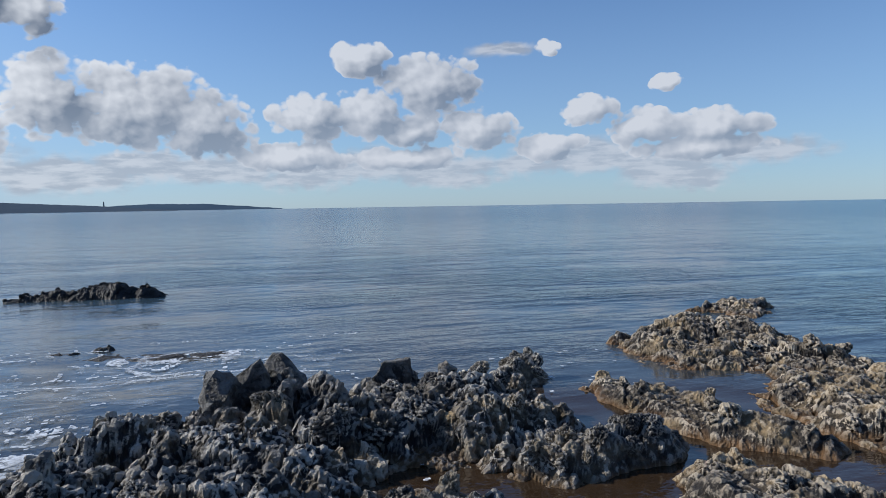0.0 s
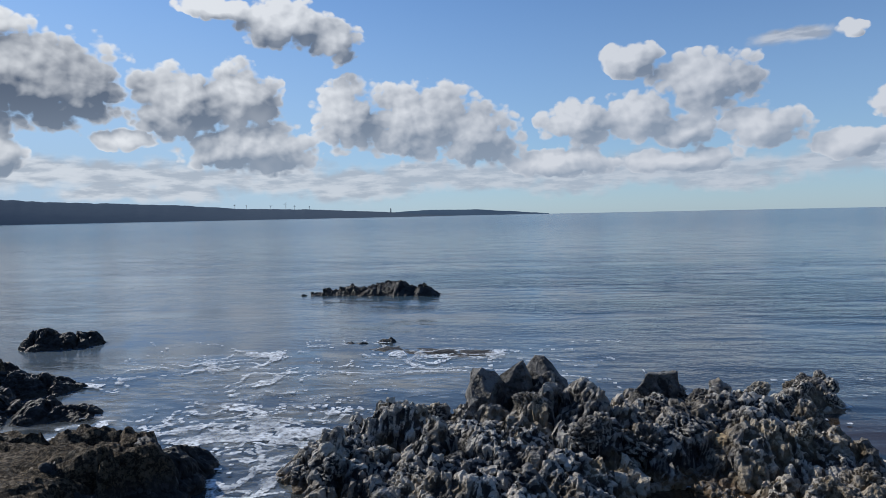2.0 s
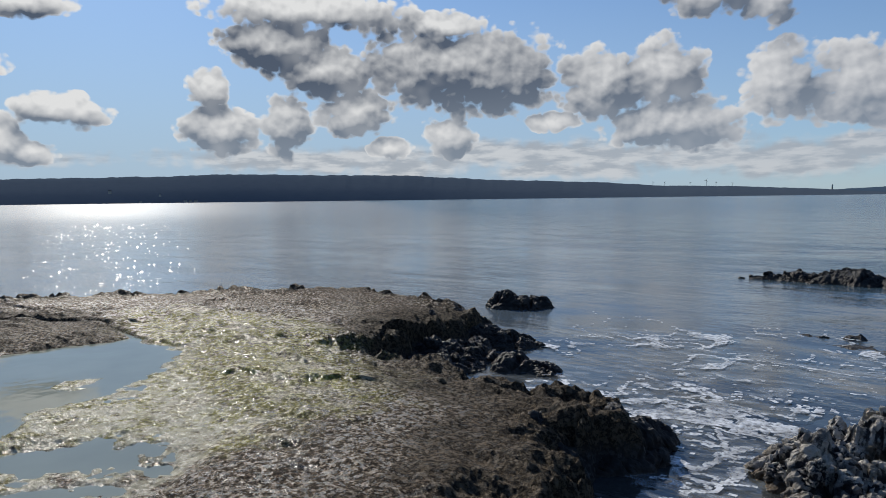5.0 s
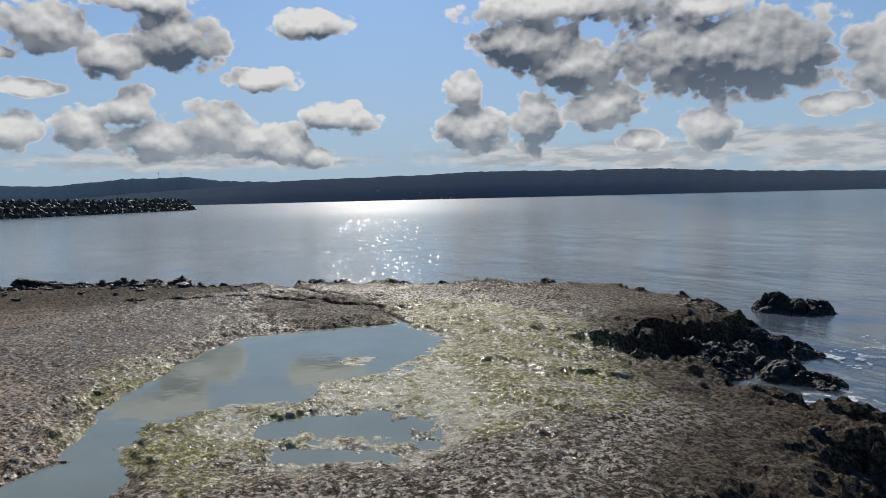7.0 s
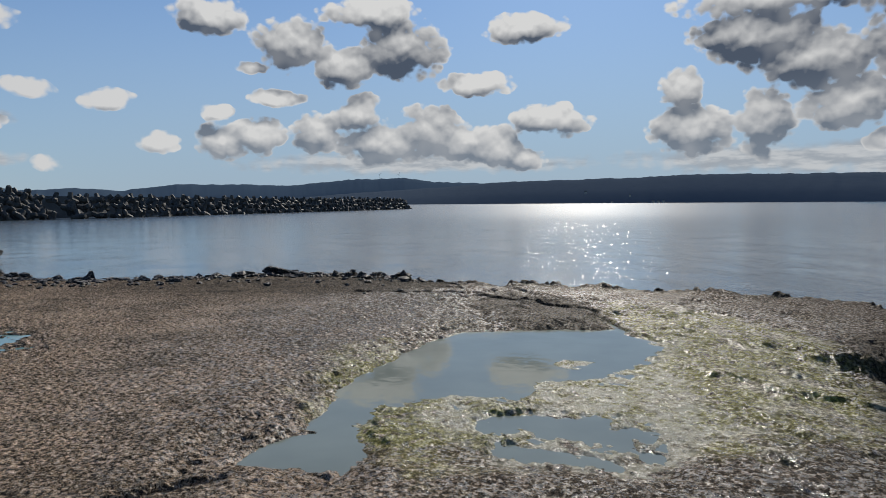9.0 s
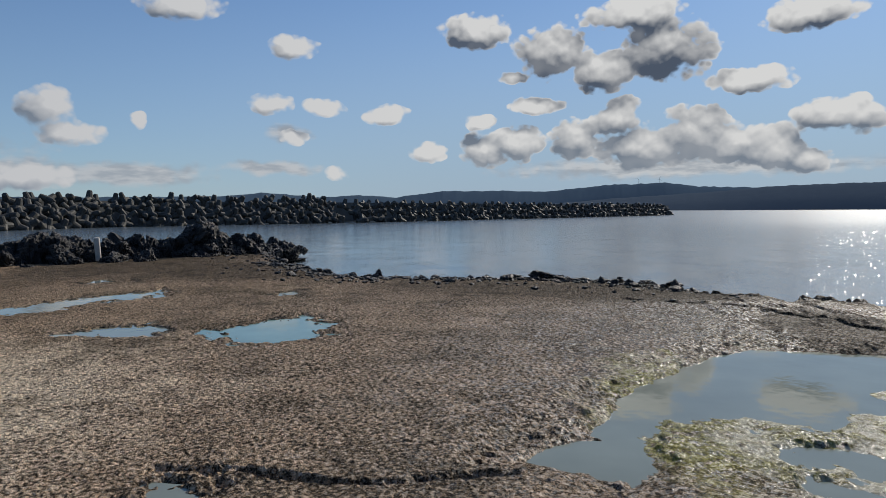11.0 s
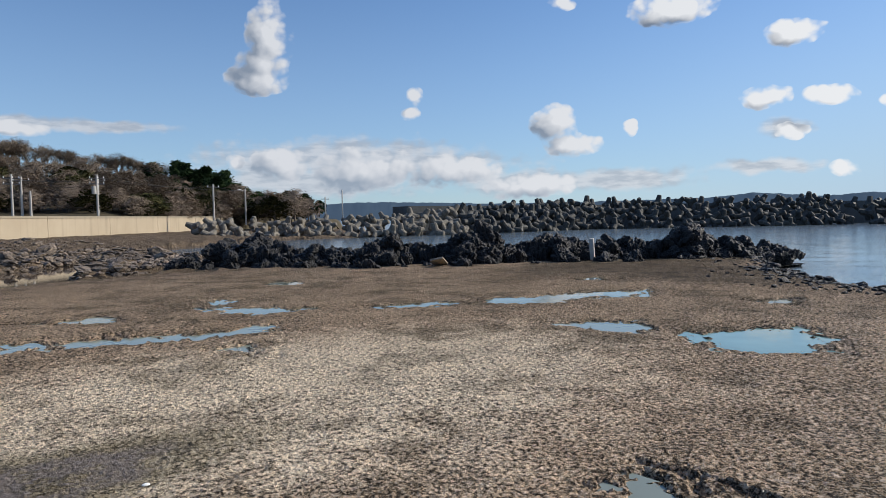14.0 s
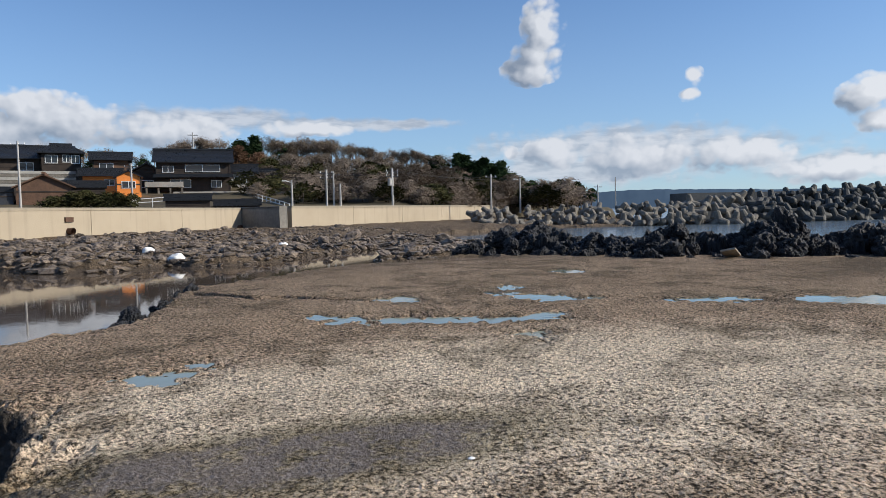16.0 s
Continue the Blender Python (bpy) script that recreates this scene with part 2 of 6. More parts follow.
def shelf_rock():
    """Wave-cut shelf: pale barnacle crust with dark grit, wet and green round the big pool, dark basalt at the water."""
    m, n, b = material("shelf_rock")
    p = place(n)
    xyz = n.add("ShaderNodeSeparateXYZ", {0: p}).outputs
    grit = n.voronoi(p, 26.0)
    mid = n.noise(p, 2.2, 5.0, 0.6)
    wide = n.noise(p, 0.35, 4.0, 0.55)
    fine = n.noise(p, 60.0, 3.0, 0.6)
    clump = n.noise(p, 9.0, 5.0, 0.7)

    def near(x, y, rx, ry):
        return n.vec("LENGTH", n.vec("MULTIPLY_ADD", p, (1 / rx, 1 / ry, 0), (-x / rx, -y / ry, 0)))

    wob = n.math("MULTIPLY_ADD", mid, 0.9, -0.45)
    # crust: pale on high dry ground, brown, weedy and backlit-dark towards the pools
    pale = n.ramp(n.math("ADD", n.math("MINIMUM", n.math("MINIMUM", near(-3.4, -6.0, 4.8, 2.8), near(-0.4, -6.4, 2.0, 1.6)), n.math("ADD", near(-6.2, -3.2, 3.4, 2.0), 0.9)), wob), 1.25, 0.45)
    # northern crust darkened for the small shadows of backlit rock, painted in
    backlit = n.ramp(xyz[1], -1.3, 2.2)
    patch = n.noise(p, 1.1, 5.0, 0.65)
    body = n.mix(wide, n.mix(backlit, (0.56, 0.385, 0.235), (0.135, 0.090, 0.057)), n.mix(backlit, (0.86, 0.615, 0.405), (0.275, 0.194, 0.128)))
    body = n.mix(pale, body, (0.97, 0.775, 0.55))
    body = n.mix(n.ramp(patch, 0.46, 0.66, 0.0, 0.58), body, (0.21, 0.148, 0.072))
    grain = n.noise(p, 38.0, 4.0, 0.7)
    speckle = n.noise(p, 24.0, 5.0, 0.80)
    speckle = n.math("ADD", speckle, n.math("MULTIPLY_ADD", patch, -0.10, n.math("MULTIPLY_ADD", pale, 0.035, n.ramp(backlit, 0.0, 1.0, 0.045, 0.035))))
    pits = n.ramp(speckle, 0.462, 0.506, 1.0, 0.0)
    shells = n.add("ShaderNodeTexVoronoi", {"Vector": n.vec("ADD", p, n.vec("SCALE", n.add("ShaderNodeTexNoise", {"Vector": p, "Scale": 30.0}).outputs[1], 0.012)), "Scale": 42.0})
    tone = n.add("ShaderNodeSeparateXYZ", {0: shells.outputs["Color"]}).outputs
    body = n.mix(n.ramp(tone[0], 0.3, 1.0, 0.0, 0.6), body, n.mix(pale, (0.11, 0.085, 0.055), (0.36, 0.30, 0.21)))
    gap = n.ramp(n.voronoi(p, 42.0, "DISTANCE_TO_EDGE"), 0.02, 0.09, 1.0, 0.0)
    crust = n.mix(n.math("MULTIPLY", pits, 0.95), body, n.mix(pale, (0.032, 0.024, 0.017), (0.058, 0.044, 0.030)))
    crust = n.mix(n.ramp(fine, 0.56, 0.66, 0.0, n.ramp(backlit, 0.0, 1.0, 0.5, 0.32)), crust, n.mix(backlit, (0.80, 0.70, 0.54), (0.46, 0.40, 0.30)))
    # algae: yellow-green by the pools, bleached where it dries
    green = n.ramp(n.math("ADD", n.math("MINIMUM", near(-6.1, 3.5, 1.9, 1.8), n.math("MINIMUM", near(-8.0, 5.0, 2.3, 1.0), near(-6.3, 1.0, 1.8, 0.9))), n.math("MULTIPLY", wob, 1.5)), 1.25, 0.7)
    green = n.math("MULTIPLY", green, n.ramp(clump, 0.33, 0.52))
    weed = n.mix(fine, (0.17, 0.18, 0.02), (0.62, 0.58, 0.12))
    weed = n.mix(n.ramp(n.noise(p, 1.9, 4.0, 0.6), 0.5, 0.62), weed, (0.85, 0.78, 0.50))
    crust = n.mix(n.math("MULTIPLY", green, n.ramp(pits, 0.0, 1.0, 0.9, 0.35)), crust, weed)
    # pale weed along the waterline of the pools, its white sun glare painted in
    shore_glare = n.math("MULTIPLY", n.ramp(n.math("MULTIPLY_ADD", clump, 0.06, xyz[2]), 0.485, 0.44), n.ramp(near(-6.1, 2.7, 2.7, 1.9), 1.1, 0.85))
    shore_glare = n.math("MULTIPLY", shore_glare, n.ramp(n.noise(p, 5.0, 5.0, 0.7), 0.40, 0.55))
    crust = n.mix(n.math("MULTIPLY", shore_glare, 0.85), crust, n.mix(fine, (0.60, 0.56, 0.36), (0.90, 0.87, 0.72)))
    # darker rock towards the inlet, along the far ledge and the outer edge
    dark_zone = n.math("MINIMUM", n.math("MINIMUM", n.math("MINIMUM", near(-2.4, 4.3, 1.4, 1.7), n.math("MINIMUM", near(-4.0, 5.3, 1.8, 1.0), near(-6.0, 7.0, 1.5, 1.6))), near(-10.2, 3.5, 2.2, 1.1)), n.math("MINIMUM", near(-15.0, 0.0, 2.6, 5.0), n.math("MINIMUM", near(-18.0, -8.5, 3.4, 4.4), near(-22.0, -13.0, 9.0, 3.0))))
    dark_zone = n.ramp(n.math("ADD", dark_zone, n.math("MULTIPLY", wob, 1.2)), 1.2, 0.6)
    crust = n.mix(n.math("MULTIPLY", dark_zone, n.ramp(patch, 0.3, 0.6, 0.9, 0.5)), crust, n.mix(pits, (0.085, 0.068, 0.044), (0.02, 0.016, 0.012)))
    # dark silt by the gully
    ring = n.math("ADD", near(-0.55, -4.95, 1.55, 0.5), n.math("MULTIPLY", n.math("MULTIPLY_ADD", clump, 0.9, n.math("MULTIPLY", mid, 0.7)), 0.9))
    crust = n.mix(n.ramp(ring, 2.5, 1.6, 0.0, 0.75), crust, n.mix(pits, (0.20, 0.165, 0.085), (0.05, 0.04, 0.02)))
    silt = n.math("MULTIPLY", n.ramp(ring, 1.85, 1.5), n.ramp(n.noise(p, 3.4, 6.0, 0.7), 0.38, 0.52))
    crust = n.mix(n.math("MULTIPLY", silt, n.ramp(clump, 0.28, 0.5, 0.4, 1.0)), crust, n.mix(fine, (0.13, 0.105, 0.088), (0.32, 0.27, 0.23)))
    # rubble and beach
    far = n.ramp(xyz[1], -17.0, -26.0)
    crust = n.mix(n.math("MULTIPLY", far, 0.7), crust, n.mix(clump, (0.04, 0.028, 0.019), (0.21, 0.16, 0.11)))
    # bare basalt round the gully
    bare = n.ramp(n.math("ADD", near(1.85, -5.9, 0.68, 1.4), n.math("MULTIPLY", n.math("ADD", wob, n.math("MULTIPLY_ADD", clump, 1.2, -0.6)), 0.5)), 1.0, 0.8)
    crust = n.mix(bare, crust, n.mix(clump, (0.018, 0.017, 0.016), (0.11, 0.095, 0.08)))
    # tidal zone: black wet rock
    h = n.math("ADD", xyz[2], n.math("MULTIPLY_ADD", mid, 0.22, -0.11))
    low = n.ramp(h, 0.27, 0.10)
    low = n.math("MULTIPLY", low, n.ramp(xyz[1], -30.0, -12.0, 0.45, 1.0))
    col = n.mix(low, crust, n.mix(clump, (0.018, 0.018, 0.02), (0.085, 0.08, 0.075)))
    wet = n.ramp(n.math("ADD", near(-7.6, 2.6, 6.5, 4.6), wob), 1.3, 0.5)
    wet = n.math("MULTIPLY", wet, n.ramp(dark_zone, 0.0, 1.0, 1.0, 0.4))
    soaked = wet
    col = n.mix(n.math("MULTIPLY", soaked, 0.45), col, n.vec("SCALE", col, 0.35))     # wet rock is darker
    wet = n.math("MAXIMUM", wet, n.math("MULTIPLY", low, 0.75))
    beads = n.math("MULTIPLY", n.ramp(n.noise(p, 24.0, 3.0, 0.7), 0.53, 0.60), n.ramp(xyz[1], -9.0, -2.0))
    wet = n.math("MAXIMUM", n.math("MULTIPLY", wet, n.ramp(n.noise(p, 17.0, 5.0, 0.75), 0.50, 0.56)), n.math("MULTIPLY", beads, n.ramp(dark_zone, 0.0, 1.0, 0.65, 0.25)))
    rough = n.ramp(wet, 0.0, 1.0, 0.8, 0.27)
    height = n.math("ADD", n.math("MULTIPLY", n.math("SUBTRACT", 1.0, grit), 0.5), n.math("MULTIPLY", clump, 1.2))
    height = n.math("ADD", height, n.math("MULTIPLY", grain, 0.8))
    height = n.math("ADD", height, n.math("MULTIPLY", n.math("SUBTRACT", 1.0, pits), 0.55))
    height = n.math("ADD", height, n.math("MULTIPLY", n.math("SUBTRACT", 1.0, gap), 0.4))
    n.fill(b, {"Base Color": col, "Roughness": rough, "Specular IOR Level": n.ramp(wet, 0.0, 1.0, 0.06, 0.8), "Normal": n.bump(height, n.ramp(soaked, 0.0, 1.0, 1.0, 0.75), n.ramp(soaked, 0.0, 1.0, 0.029, 0.023))})
    return m


def lava_rock(name="lava_rock", dark=(0.020, 0.020, 0.022), grey=(0.50, 0.465, 0.41), tan=(0.50, 0.39, 0.24), crust=0.55, foot=(0.17, 0.105, 0.045), gloss=0.35):
    """Pitted sea-worn rock, tan crust low down; hollow shade and crest light painted in."""
    m, n, b = material(name)
    p = place(n)
    z = n.add("ShaderNodeSeparateXYZ", {0: p}).outputs[2]
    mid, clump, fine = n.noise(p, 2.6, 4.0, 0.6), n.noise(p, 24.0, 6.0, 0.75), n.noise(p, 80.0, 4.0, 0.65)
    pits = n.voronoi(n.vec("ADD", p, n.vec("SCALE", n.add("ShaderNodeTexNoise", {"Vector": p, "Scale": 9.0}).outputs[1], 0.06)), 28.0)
    # pointiness lightens crests and leaves hollows dark: light painted into the colour
    crest_light = n.ramp(n.add("ShaderNodeNewGeometry").outputs["Pointiness"], 0.47, 0.56)
    f = n.ramp(n.math("ADD", n.math("MULTIPLY", clump, 0.7), n.math("ADD", n.math("MULTIPLY", fine, 0.35), n.math("MULTIPLY", crest_light, 0.30))), 0.60, 0.79)
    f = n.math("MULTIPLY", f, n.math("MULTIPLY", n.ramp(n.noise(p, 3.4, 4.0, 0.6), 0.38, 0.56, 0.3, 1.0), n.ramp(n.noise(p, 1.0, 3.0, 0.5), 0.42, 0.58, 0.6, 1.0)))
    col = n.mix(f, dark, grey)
    col = n.mix(n.math("MULTIPLY", n.ramp(mid, 0.46, 0.72), crust), col, n.mix(clump, tan, tuple(c * 0.45 for c in tan)))
    edge = n.ramp(n.math("ADD", z, n.math("MULTIPLY_ADD", mid, 0.24, -0.12)), 0.07, -0.02)
    col = n.mix(n.math("MULTIPLY", edge, 0.75), col, foot)
    height = n.math("ADD", n.math("MULTIPLY", clump, 1.2), n.math("ADD", n.math("MULTIPLY", fine, 0.5), n.math("MULTIPLY", pits, 0.9)))
    n.fill(b, {"Base Color": col, "Roughness": n.ramp(clump, 0.3, 0.7, 0.42, 0.75), "Specular IOR Level": gloss, "Normal": n.bump(height, 0.9, 0.03)})
    return m


def sea_water():
    m, n, b = material("sea_water")
    p = place(n)
    d = n.vec("LENGTH", p)
    long = n.noise(n.vec("MULTIPLY", p, (0.55, 1.0, 1.0)), 0.55, 3.0, 0.5)
    chop = n.noise(n.vec("MULTIPLY", p, (0.6, 1.0, 1.0)), 3.2, 4.0, 0.6)
    swell = n.noise(n.vec("MULTIPLY", p, (0.5, 1.0, 1.0)), 0.09, 3.0, 0.55)
    near = n.ramp(d, 6.0, 60.0, 1.0, 0.0)
    lie = n.add("ShaderNodeSeparateXYZ", {0: p}).outputs
    lee = n.ramp(n.math("MULTIPLY_ADD", lie[0], 0.9, lie[1]), 24.0, 5.0)     # the bay lies calmer in the lee of the breakwater
    gust = n.ramp(n.noise(n.vec("MULTIPLY", p, (0.10, 0.30, 1.0)), 1.0, 4.0, 0.6), 0.38, 0.60, 0.08, 1.3)     # cat's-paws
    h = n.math("ADD", n.math("MULTIPLY", long, 0.14), n.math("MULTIPLY", chop, n.math("MULTIPLY", gust, n.ramp(d, 16.0, 45.0, 0.11, 0.02))))
    h = n.math("ADD", h, n.math("MULTIPLY", swell, 0.07))
    # bluer with distance: the higher sky that far waves mirror, put into colour
    offshore_blue = n.ramp(d, 3.0, 26.0)
    col = n.mix(offshore_blue, (0.014, 0.022, 0.028), (0.006, 0.055, 0.10))
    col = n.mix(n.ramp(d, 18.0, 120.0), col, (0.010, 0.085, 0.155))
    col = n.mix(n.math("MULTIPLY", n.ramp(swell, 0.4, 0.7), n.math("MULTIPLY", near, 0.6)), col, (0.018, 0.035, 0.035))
    # the pale sky mirrored by the bay, painted as a lighter base colour
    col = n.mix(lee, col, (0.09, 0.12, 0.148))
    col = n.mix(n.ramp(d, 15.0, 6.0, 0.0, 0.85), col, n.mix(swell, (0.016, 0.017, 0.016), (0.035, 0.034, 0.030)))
    # brown weedy bottom shows through where the channels lie shallow
    shallow = n.vec("LENGTH", n.vec("MULTIPLY_ADD", p, (1 / 3.6, 1 / 2.4, 0), (-3.6 / 3.6, -5.4 / 2.4, 0)))
    col = n.mix(n.ramp(n.math("MULTIPLY_ADD", long, 0.5, shallow), 1.5, 0.9), col, n.mix(chop, (0.016, 0.010, 0.006), (0.055, 0.034, 0.018)))
    n.fill(b, {"Base Color": col, "Roughness": n.math("ADD", n.ramp(d, 4.0, 14.0, 0.05, 0.12), n.math("ADD", n.ramp(d, 14.0, 150.0, 0.0, 0.06), n.math("MULTIPLY", lee, 0.02))), "IOR": 1.33, "Specular IOR Level": n.math("MULTIPLY_ADD", lee, 0.3, n.ramp(d, 10.0, 90.0, 0.5, 0.10)),
               "Normal": n.bump(h, n.math("MULTIPLY", n.ramp(d, 6.0, 60.0, 0.62, 1.0), n.ramp(lee, 0.0, 1.0, 1.0, 0.28)), 1.0)})
    return m


def pool_water(name, color, rough=0.03, ruffle=0.05):
    m, n, b = material(name)
    p = place(n)
    ripple = n.noise(p, 7.0, 2.0, 0.5)
    silt = n.noise(p, 1.4, 3.0, 0.5)
    n.fill(b, {"Base Color": n.mix(silt, tuple(c * 0.6 for c in color), color), "Roughness": rough, "IOR": 1.33,
               "Normal": n.bump(ripple, ruffle, 0.02)})
    return m


def foliage(name, dark, light, scale=1.5):
    m, n, b = material(name)
    p = place(n)
    isl = n.add("ShaderNodeNewGeometry").outputs["Random Per Island"]
    f = n.math("ADD", n.math("MULTIPLY", isl, 0.6), n.math("MULTIPLY", n.noise(p, scale, 3.0), 0.5))
    n.fill(b, {"Base Color": n.mix(n.ramp(f, 0.2, 0.9), dark, light), "Roughness": 0.85, "Specular IOR Level": 0.0})
    return m


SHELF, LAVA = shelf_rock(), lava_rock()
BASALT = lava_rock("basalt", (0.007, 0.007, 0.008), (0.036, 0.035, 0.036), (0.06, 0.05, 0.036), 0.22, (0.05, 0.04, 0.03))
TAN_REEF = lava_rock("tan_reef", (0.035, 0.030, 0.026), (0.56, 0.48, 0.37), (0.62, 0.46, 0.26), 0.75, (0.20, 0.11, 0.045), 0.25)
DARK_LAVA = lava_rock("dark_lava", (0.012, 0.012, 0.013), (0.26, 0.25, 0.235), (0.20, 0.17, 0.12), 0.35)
SEA = sea_water()


def glint_facet_water():
    m, n, b = material("glint_facet_water")
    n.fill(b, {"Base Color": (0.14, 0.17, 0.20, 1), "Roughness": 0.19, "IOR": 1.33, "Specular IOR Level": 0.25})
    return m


GLINT = glint_facet_water()
POOL, TURQ = pool_water("pool_water", (0.28, 0.31, 0.25)), pool_water("milky_pool_water", (0.22, 0.36, 0.34), 0.06)
LAGOON = pool_water("lagoon_water", (0.11, 0.083, 0.062), 0.03, 0.03)


def foam_lace():
    m, n, b = material("foam")
    p = place(n)
    f = n.noise(p, 16.0, 4.0, 0.65)
    n.fill(b, {"Base Color": (0.78, 0.82, 0.86, 1), "Roughness": 0.8, "Alpha": n.math("MULTIPLY", n.ramp(f, 0.36, 0.62, 0.25, 0.9), n.ramp(n.noise(p, 2.3, 3.0), 0.3, 0.62, 0.3, 1.0)), "Normal": n.bump(f, 0.5, 0.02)})
    return m


FOAM = foam_lace()


def milky_water():
    m, n, b = material("milky_water")
    p = place(n)
    f = n.noise(n.vec("MULTIPLY", p, (0.8, 1.5, 1.0)), 3.0, 5.0, 0.6)
    n.fill(b, {"Base Color": (0.60, 0.66, 0.70, 1), "Roughness": 0.5, "Alpha": n.ramp(f, 0.42, 0.75, 0.0, 0.38)})
    return m


MILKY = milky_water()
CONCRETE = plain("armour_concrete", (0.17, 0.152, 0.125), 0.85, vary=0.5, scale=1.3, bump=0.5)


def wall_concrete():
    """Cast concrete: rain streaks, blotches and a dark weathered top edge."""
    m, n, b = material("seawall_concrete")
    p = place(n)
    z = n.add("ShaderNodeSeparateXYZ", {0: p}).outputs[2]
    streak = n.noise(n.vec("MULTIPLY", p, (2.2, 2.2, 0.12)), 1.0, 5.0, 0.6)
    blotch = n.noise(p, 0.35, 5.0, 0.6)
    grain = n.noise(p, 14.0, 4.0, 0.65)
    col = n.mix(blotch, (0.33, 0.27, 0.19), (0.46, 0.385, 0.28))
    col = n.mix(n.ramp(streak, 0.5, 0.75, 0.0, 0.45), col, (0.25, 0.21, 0.155))
    col = n.mix(n.math("MULTIPLY", n.ramp(n.math("ADD", z, n.math("MULTIPLY", streak, 0.3)), 2.7, 3.0), 0.6), col, (0.20, 0.18, 0.14))
    n.fill(b, {"Base Color": col, "Roughness": 0.85, "Specular IOR Level": 0.25, "Normal": n.bump(grain, 0.4, 0.03)})
    return m


WALL = wall_concrete()
# armour concrete again, with the backlit side's shade put into its colour
SHADED_CONCRETE = plain("shaded_armour_concrete", (0.062, 0.06, 0.054), 0.7, vary=0.5, scale=1.3, bump=0.5)
# for the wall face turned from the sun: its shade is darkened in
RETURN = plain("shaded_grey_concrete", (0.19, 0.175, 0.15), 0.9, vary=0.25, scale=0.5)
CAP = plain("dark_concrete", (0.10, 0.10, 0.095), 0.85, vary=0.3, scale=0.6)
# blue distance haze is mixed into the colour of these woods and hills
HEADLAND = foliage("hazy_headland_woods", (0.044, 0.066, 0.098), (0.078, 0.102, 0.132), 0.03)
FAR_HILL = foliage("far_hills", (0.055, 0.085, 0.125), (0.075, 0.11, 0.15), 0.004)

HILL = plain("hillside_grass", (0.075, 0.06, 0.034), 0.95, vary=0.5, scale=0.3)
BARK = plain("grey_bark", (0.13, 0.105, 0.085), 0.9, vary=0.3, scale=2.0)
TWIGS = foliage("bare_twigs", (0.12, 0.092, 0.068), (0.29, 0.23, 0.175), 0.3)
PINE = foliage("pine_needles", (0.016, 0.030, 0.014), (0.048, 0.072, 0.030))
SHRUB = foliage("shrub_leaves", (0.026, 0.030, 0.013), (0.075, 0.068, 0.030))
BROWN_LEAF = foliage("withered_leaves", (0.09, 0.05, 0.03), (0.20, 0.12, 0.07))
ROOF = plain("black_glazed_tiles", (0.018, 0.019, 0.022), 0.35, vary=0.4, scale=1.5)
DARK_WOOD = plain("dark_weathered_boards", (0.045, 0.034, 0.027), 0.8, vary=0.4, scale=1.2)
BROWN_WOOD = plain("brown_boards", (0.12, 0.070, 0.045), 0.8, vary=0.35, scale=1.2)
ORANGE = plain("orange_cladding", (0.80, 0.26, 0.055), 0.6, vary=0.1, scale=0.8)
PLASTER = plain("grey_plaster", (0.36, 0.34, 0.30), 0.85, vary=0.2, scale=0.6)
WHITE = plain("white_paint", (0.78, 0.78, 0.76), 0.5, vary=0.08)
POLE = plain("grey_concrete_pole", (0.42, 0.40, 0.37), 0.8, vary=0.15, scale=1.0)
STEEL = plain("dark_steel", (0.08, 0.08, 0.085), 0.5, 0.6, vary=0.2)
RUST = plain("rusty_pipe", (0.10, 0.055, 0.035), 0.8, vary=0.4)
WIRE = plain("black_cable", (0.02, 0.02, 0.02), 0.6, vary=0.1)


def window_glass():
    m, n, b = material("window_glass")
    n.fill(b, {"Base Color": (0.03, 0.035, 0.04, 1), "Roughness": 0.05, "Specular IOR Level": 0.6})
    return m


GLASS = window_glass()
# ---- tools for building ----
TABLE = np.random.RandomState(7).rand(256, 256)


def lattice(x, y):
    """Smooth value noise, 0 to 1, one cell a unit."""
    i, j = np.floor(x).astype(int), np.floor(y).astype(int)
    u, v = x - i, y - j
    u, v = u * u * (3 - 2 * u), v * v * (3 - 2 * v)
    a, b, c, d = i & 255, (i + 1) & 255, j & 255, (j + 1) & 255
    return (TABLE[a, c] * (1 - u) + TABLE[b, c] * u) * (1 - v) + (TABLE[a, d] * (1 - u) + TABLE[b, d] * u) * v


def fbm(x, y, octaves=4, gain=0.5):
    total, amp, norm = 0, 1.0, 0.0
    for k in range(octaves):
        total = total + amp * lattice(x + 17.3 * k, y + 5.1 * k)
        norm, amp = norm + amp, amp * gain
        x, y = 1.62 * x - 1.22 * y, 1.22 * x + 1.62 * y
    return total / norm


def ridged(x, y, octaves=4, gain=0.55):
    total, amp, norm = 0, 1.0, 0.0
    for k in range(octaves):
        r = 1 - np.abs(2 * lattice(x + 9.7 * k, y + 3.3 * k) - 1)
        total, norm, amp = total + amp * r * r, norm + amp, amp * gain
        x, y = 1.62 * x - 1.22 * y, 1.22 * x + 1.62 * y
    return total / norm


def cells(x, y):
    """Distance to the nearest of scattered points, one a cell."""
    i, j = np.floor(x).astype(int), np.floor(y).astype(int)
    best = np.full(np.shape(x), 9.0)
    for di in (-1, 0, 1):
        for dj in (-1, 0, 1):
            a, b = (i + di) & 255, (j + dj) & 255
            px, py = i + di + TABLE[a, b], j + dj + TABLE[b, a]
            best = np.minimum(best, np.hypot(x - px, y - py))
    return best


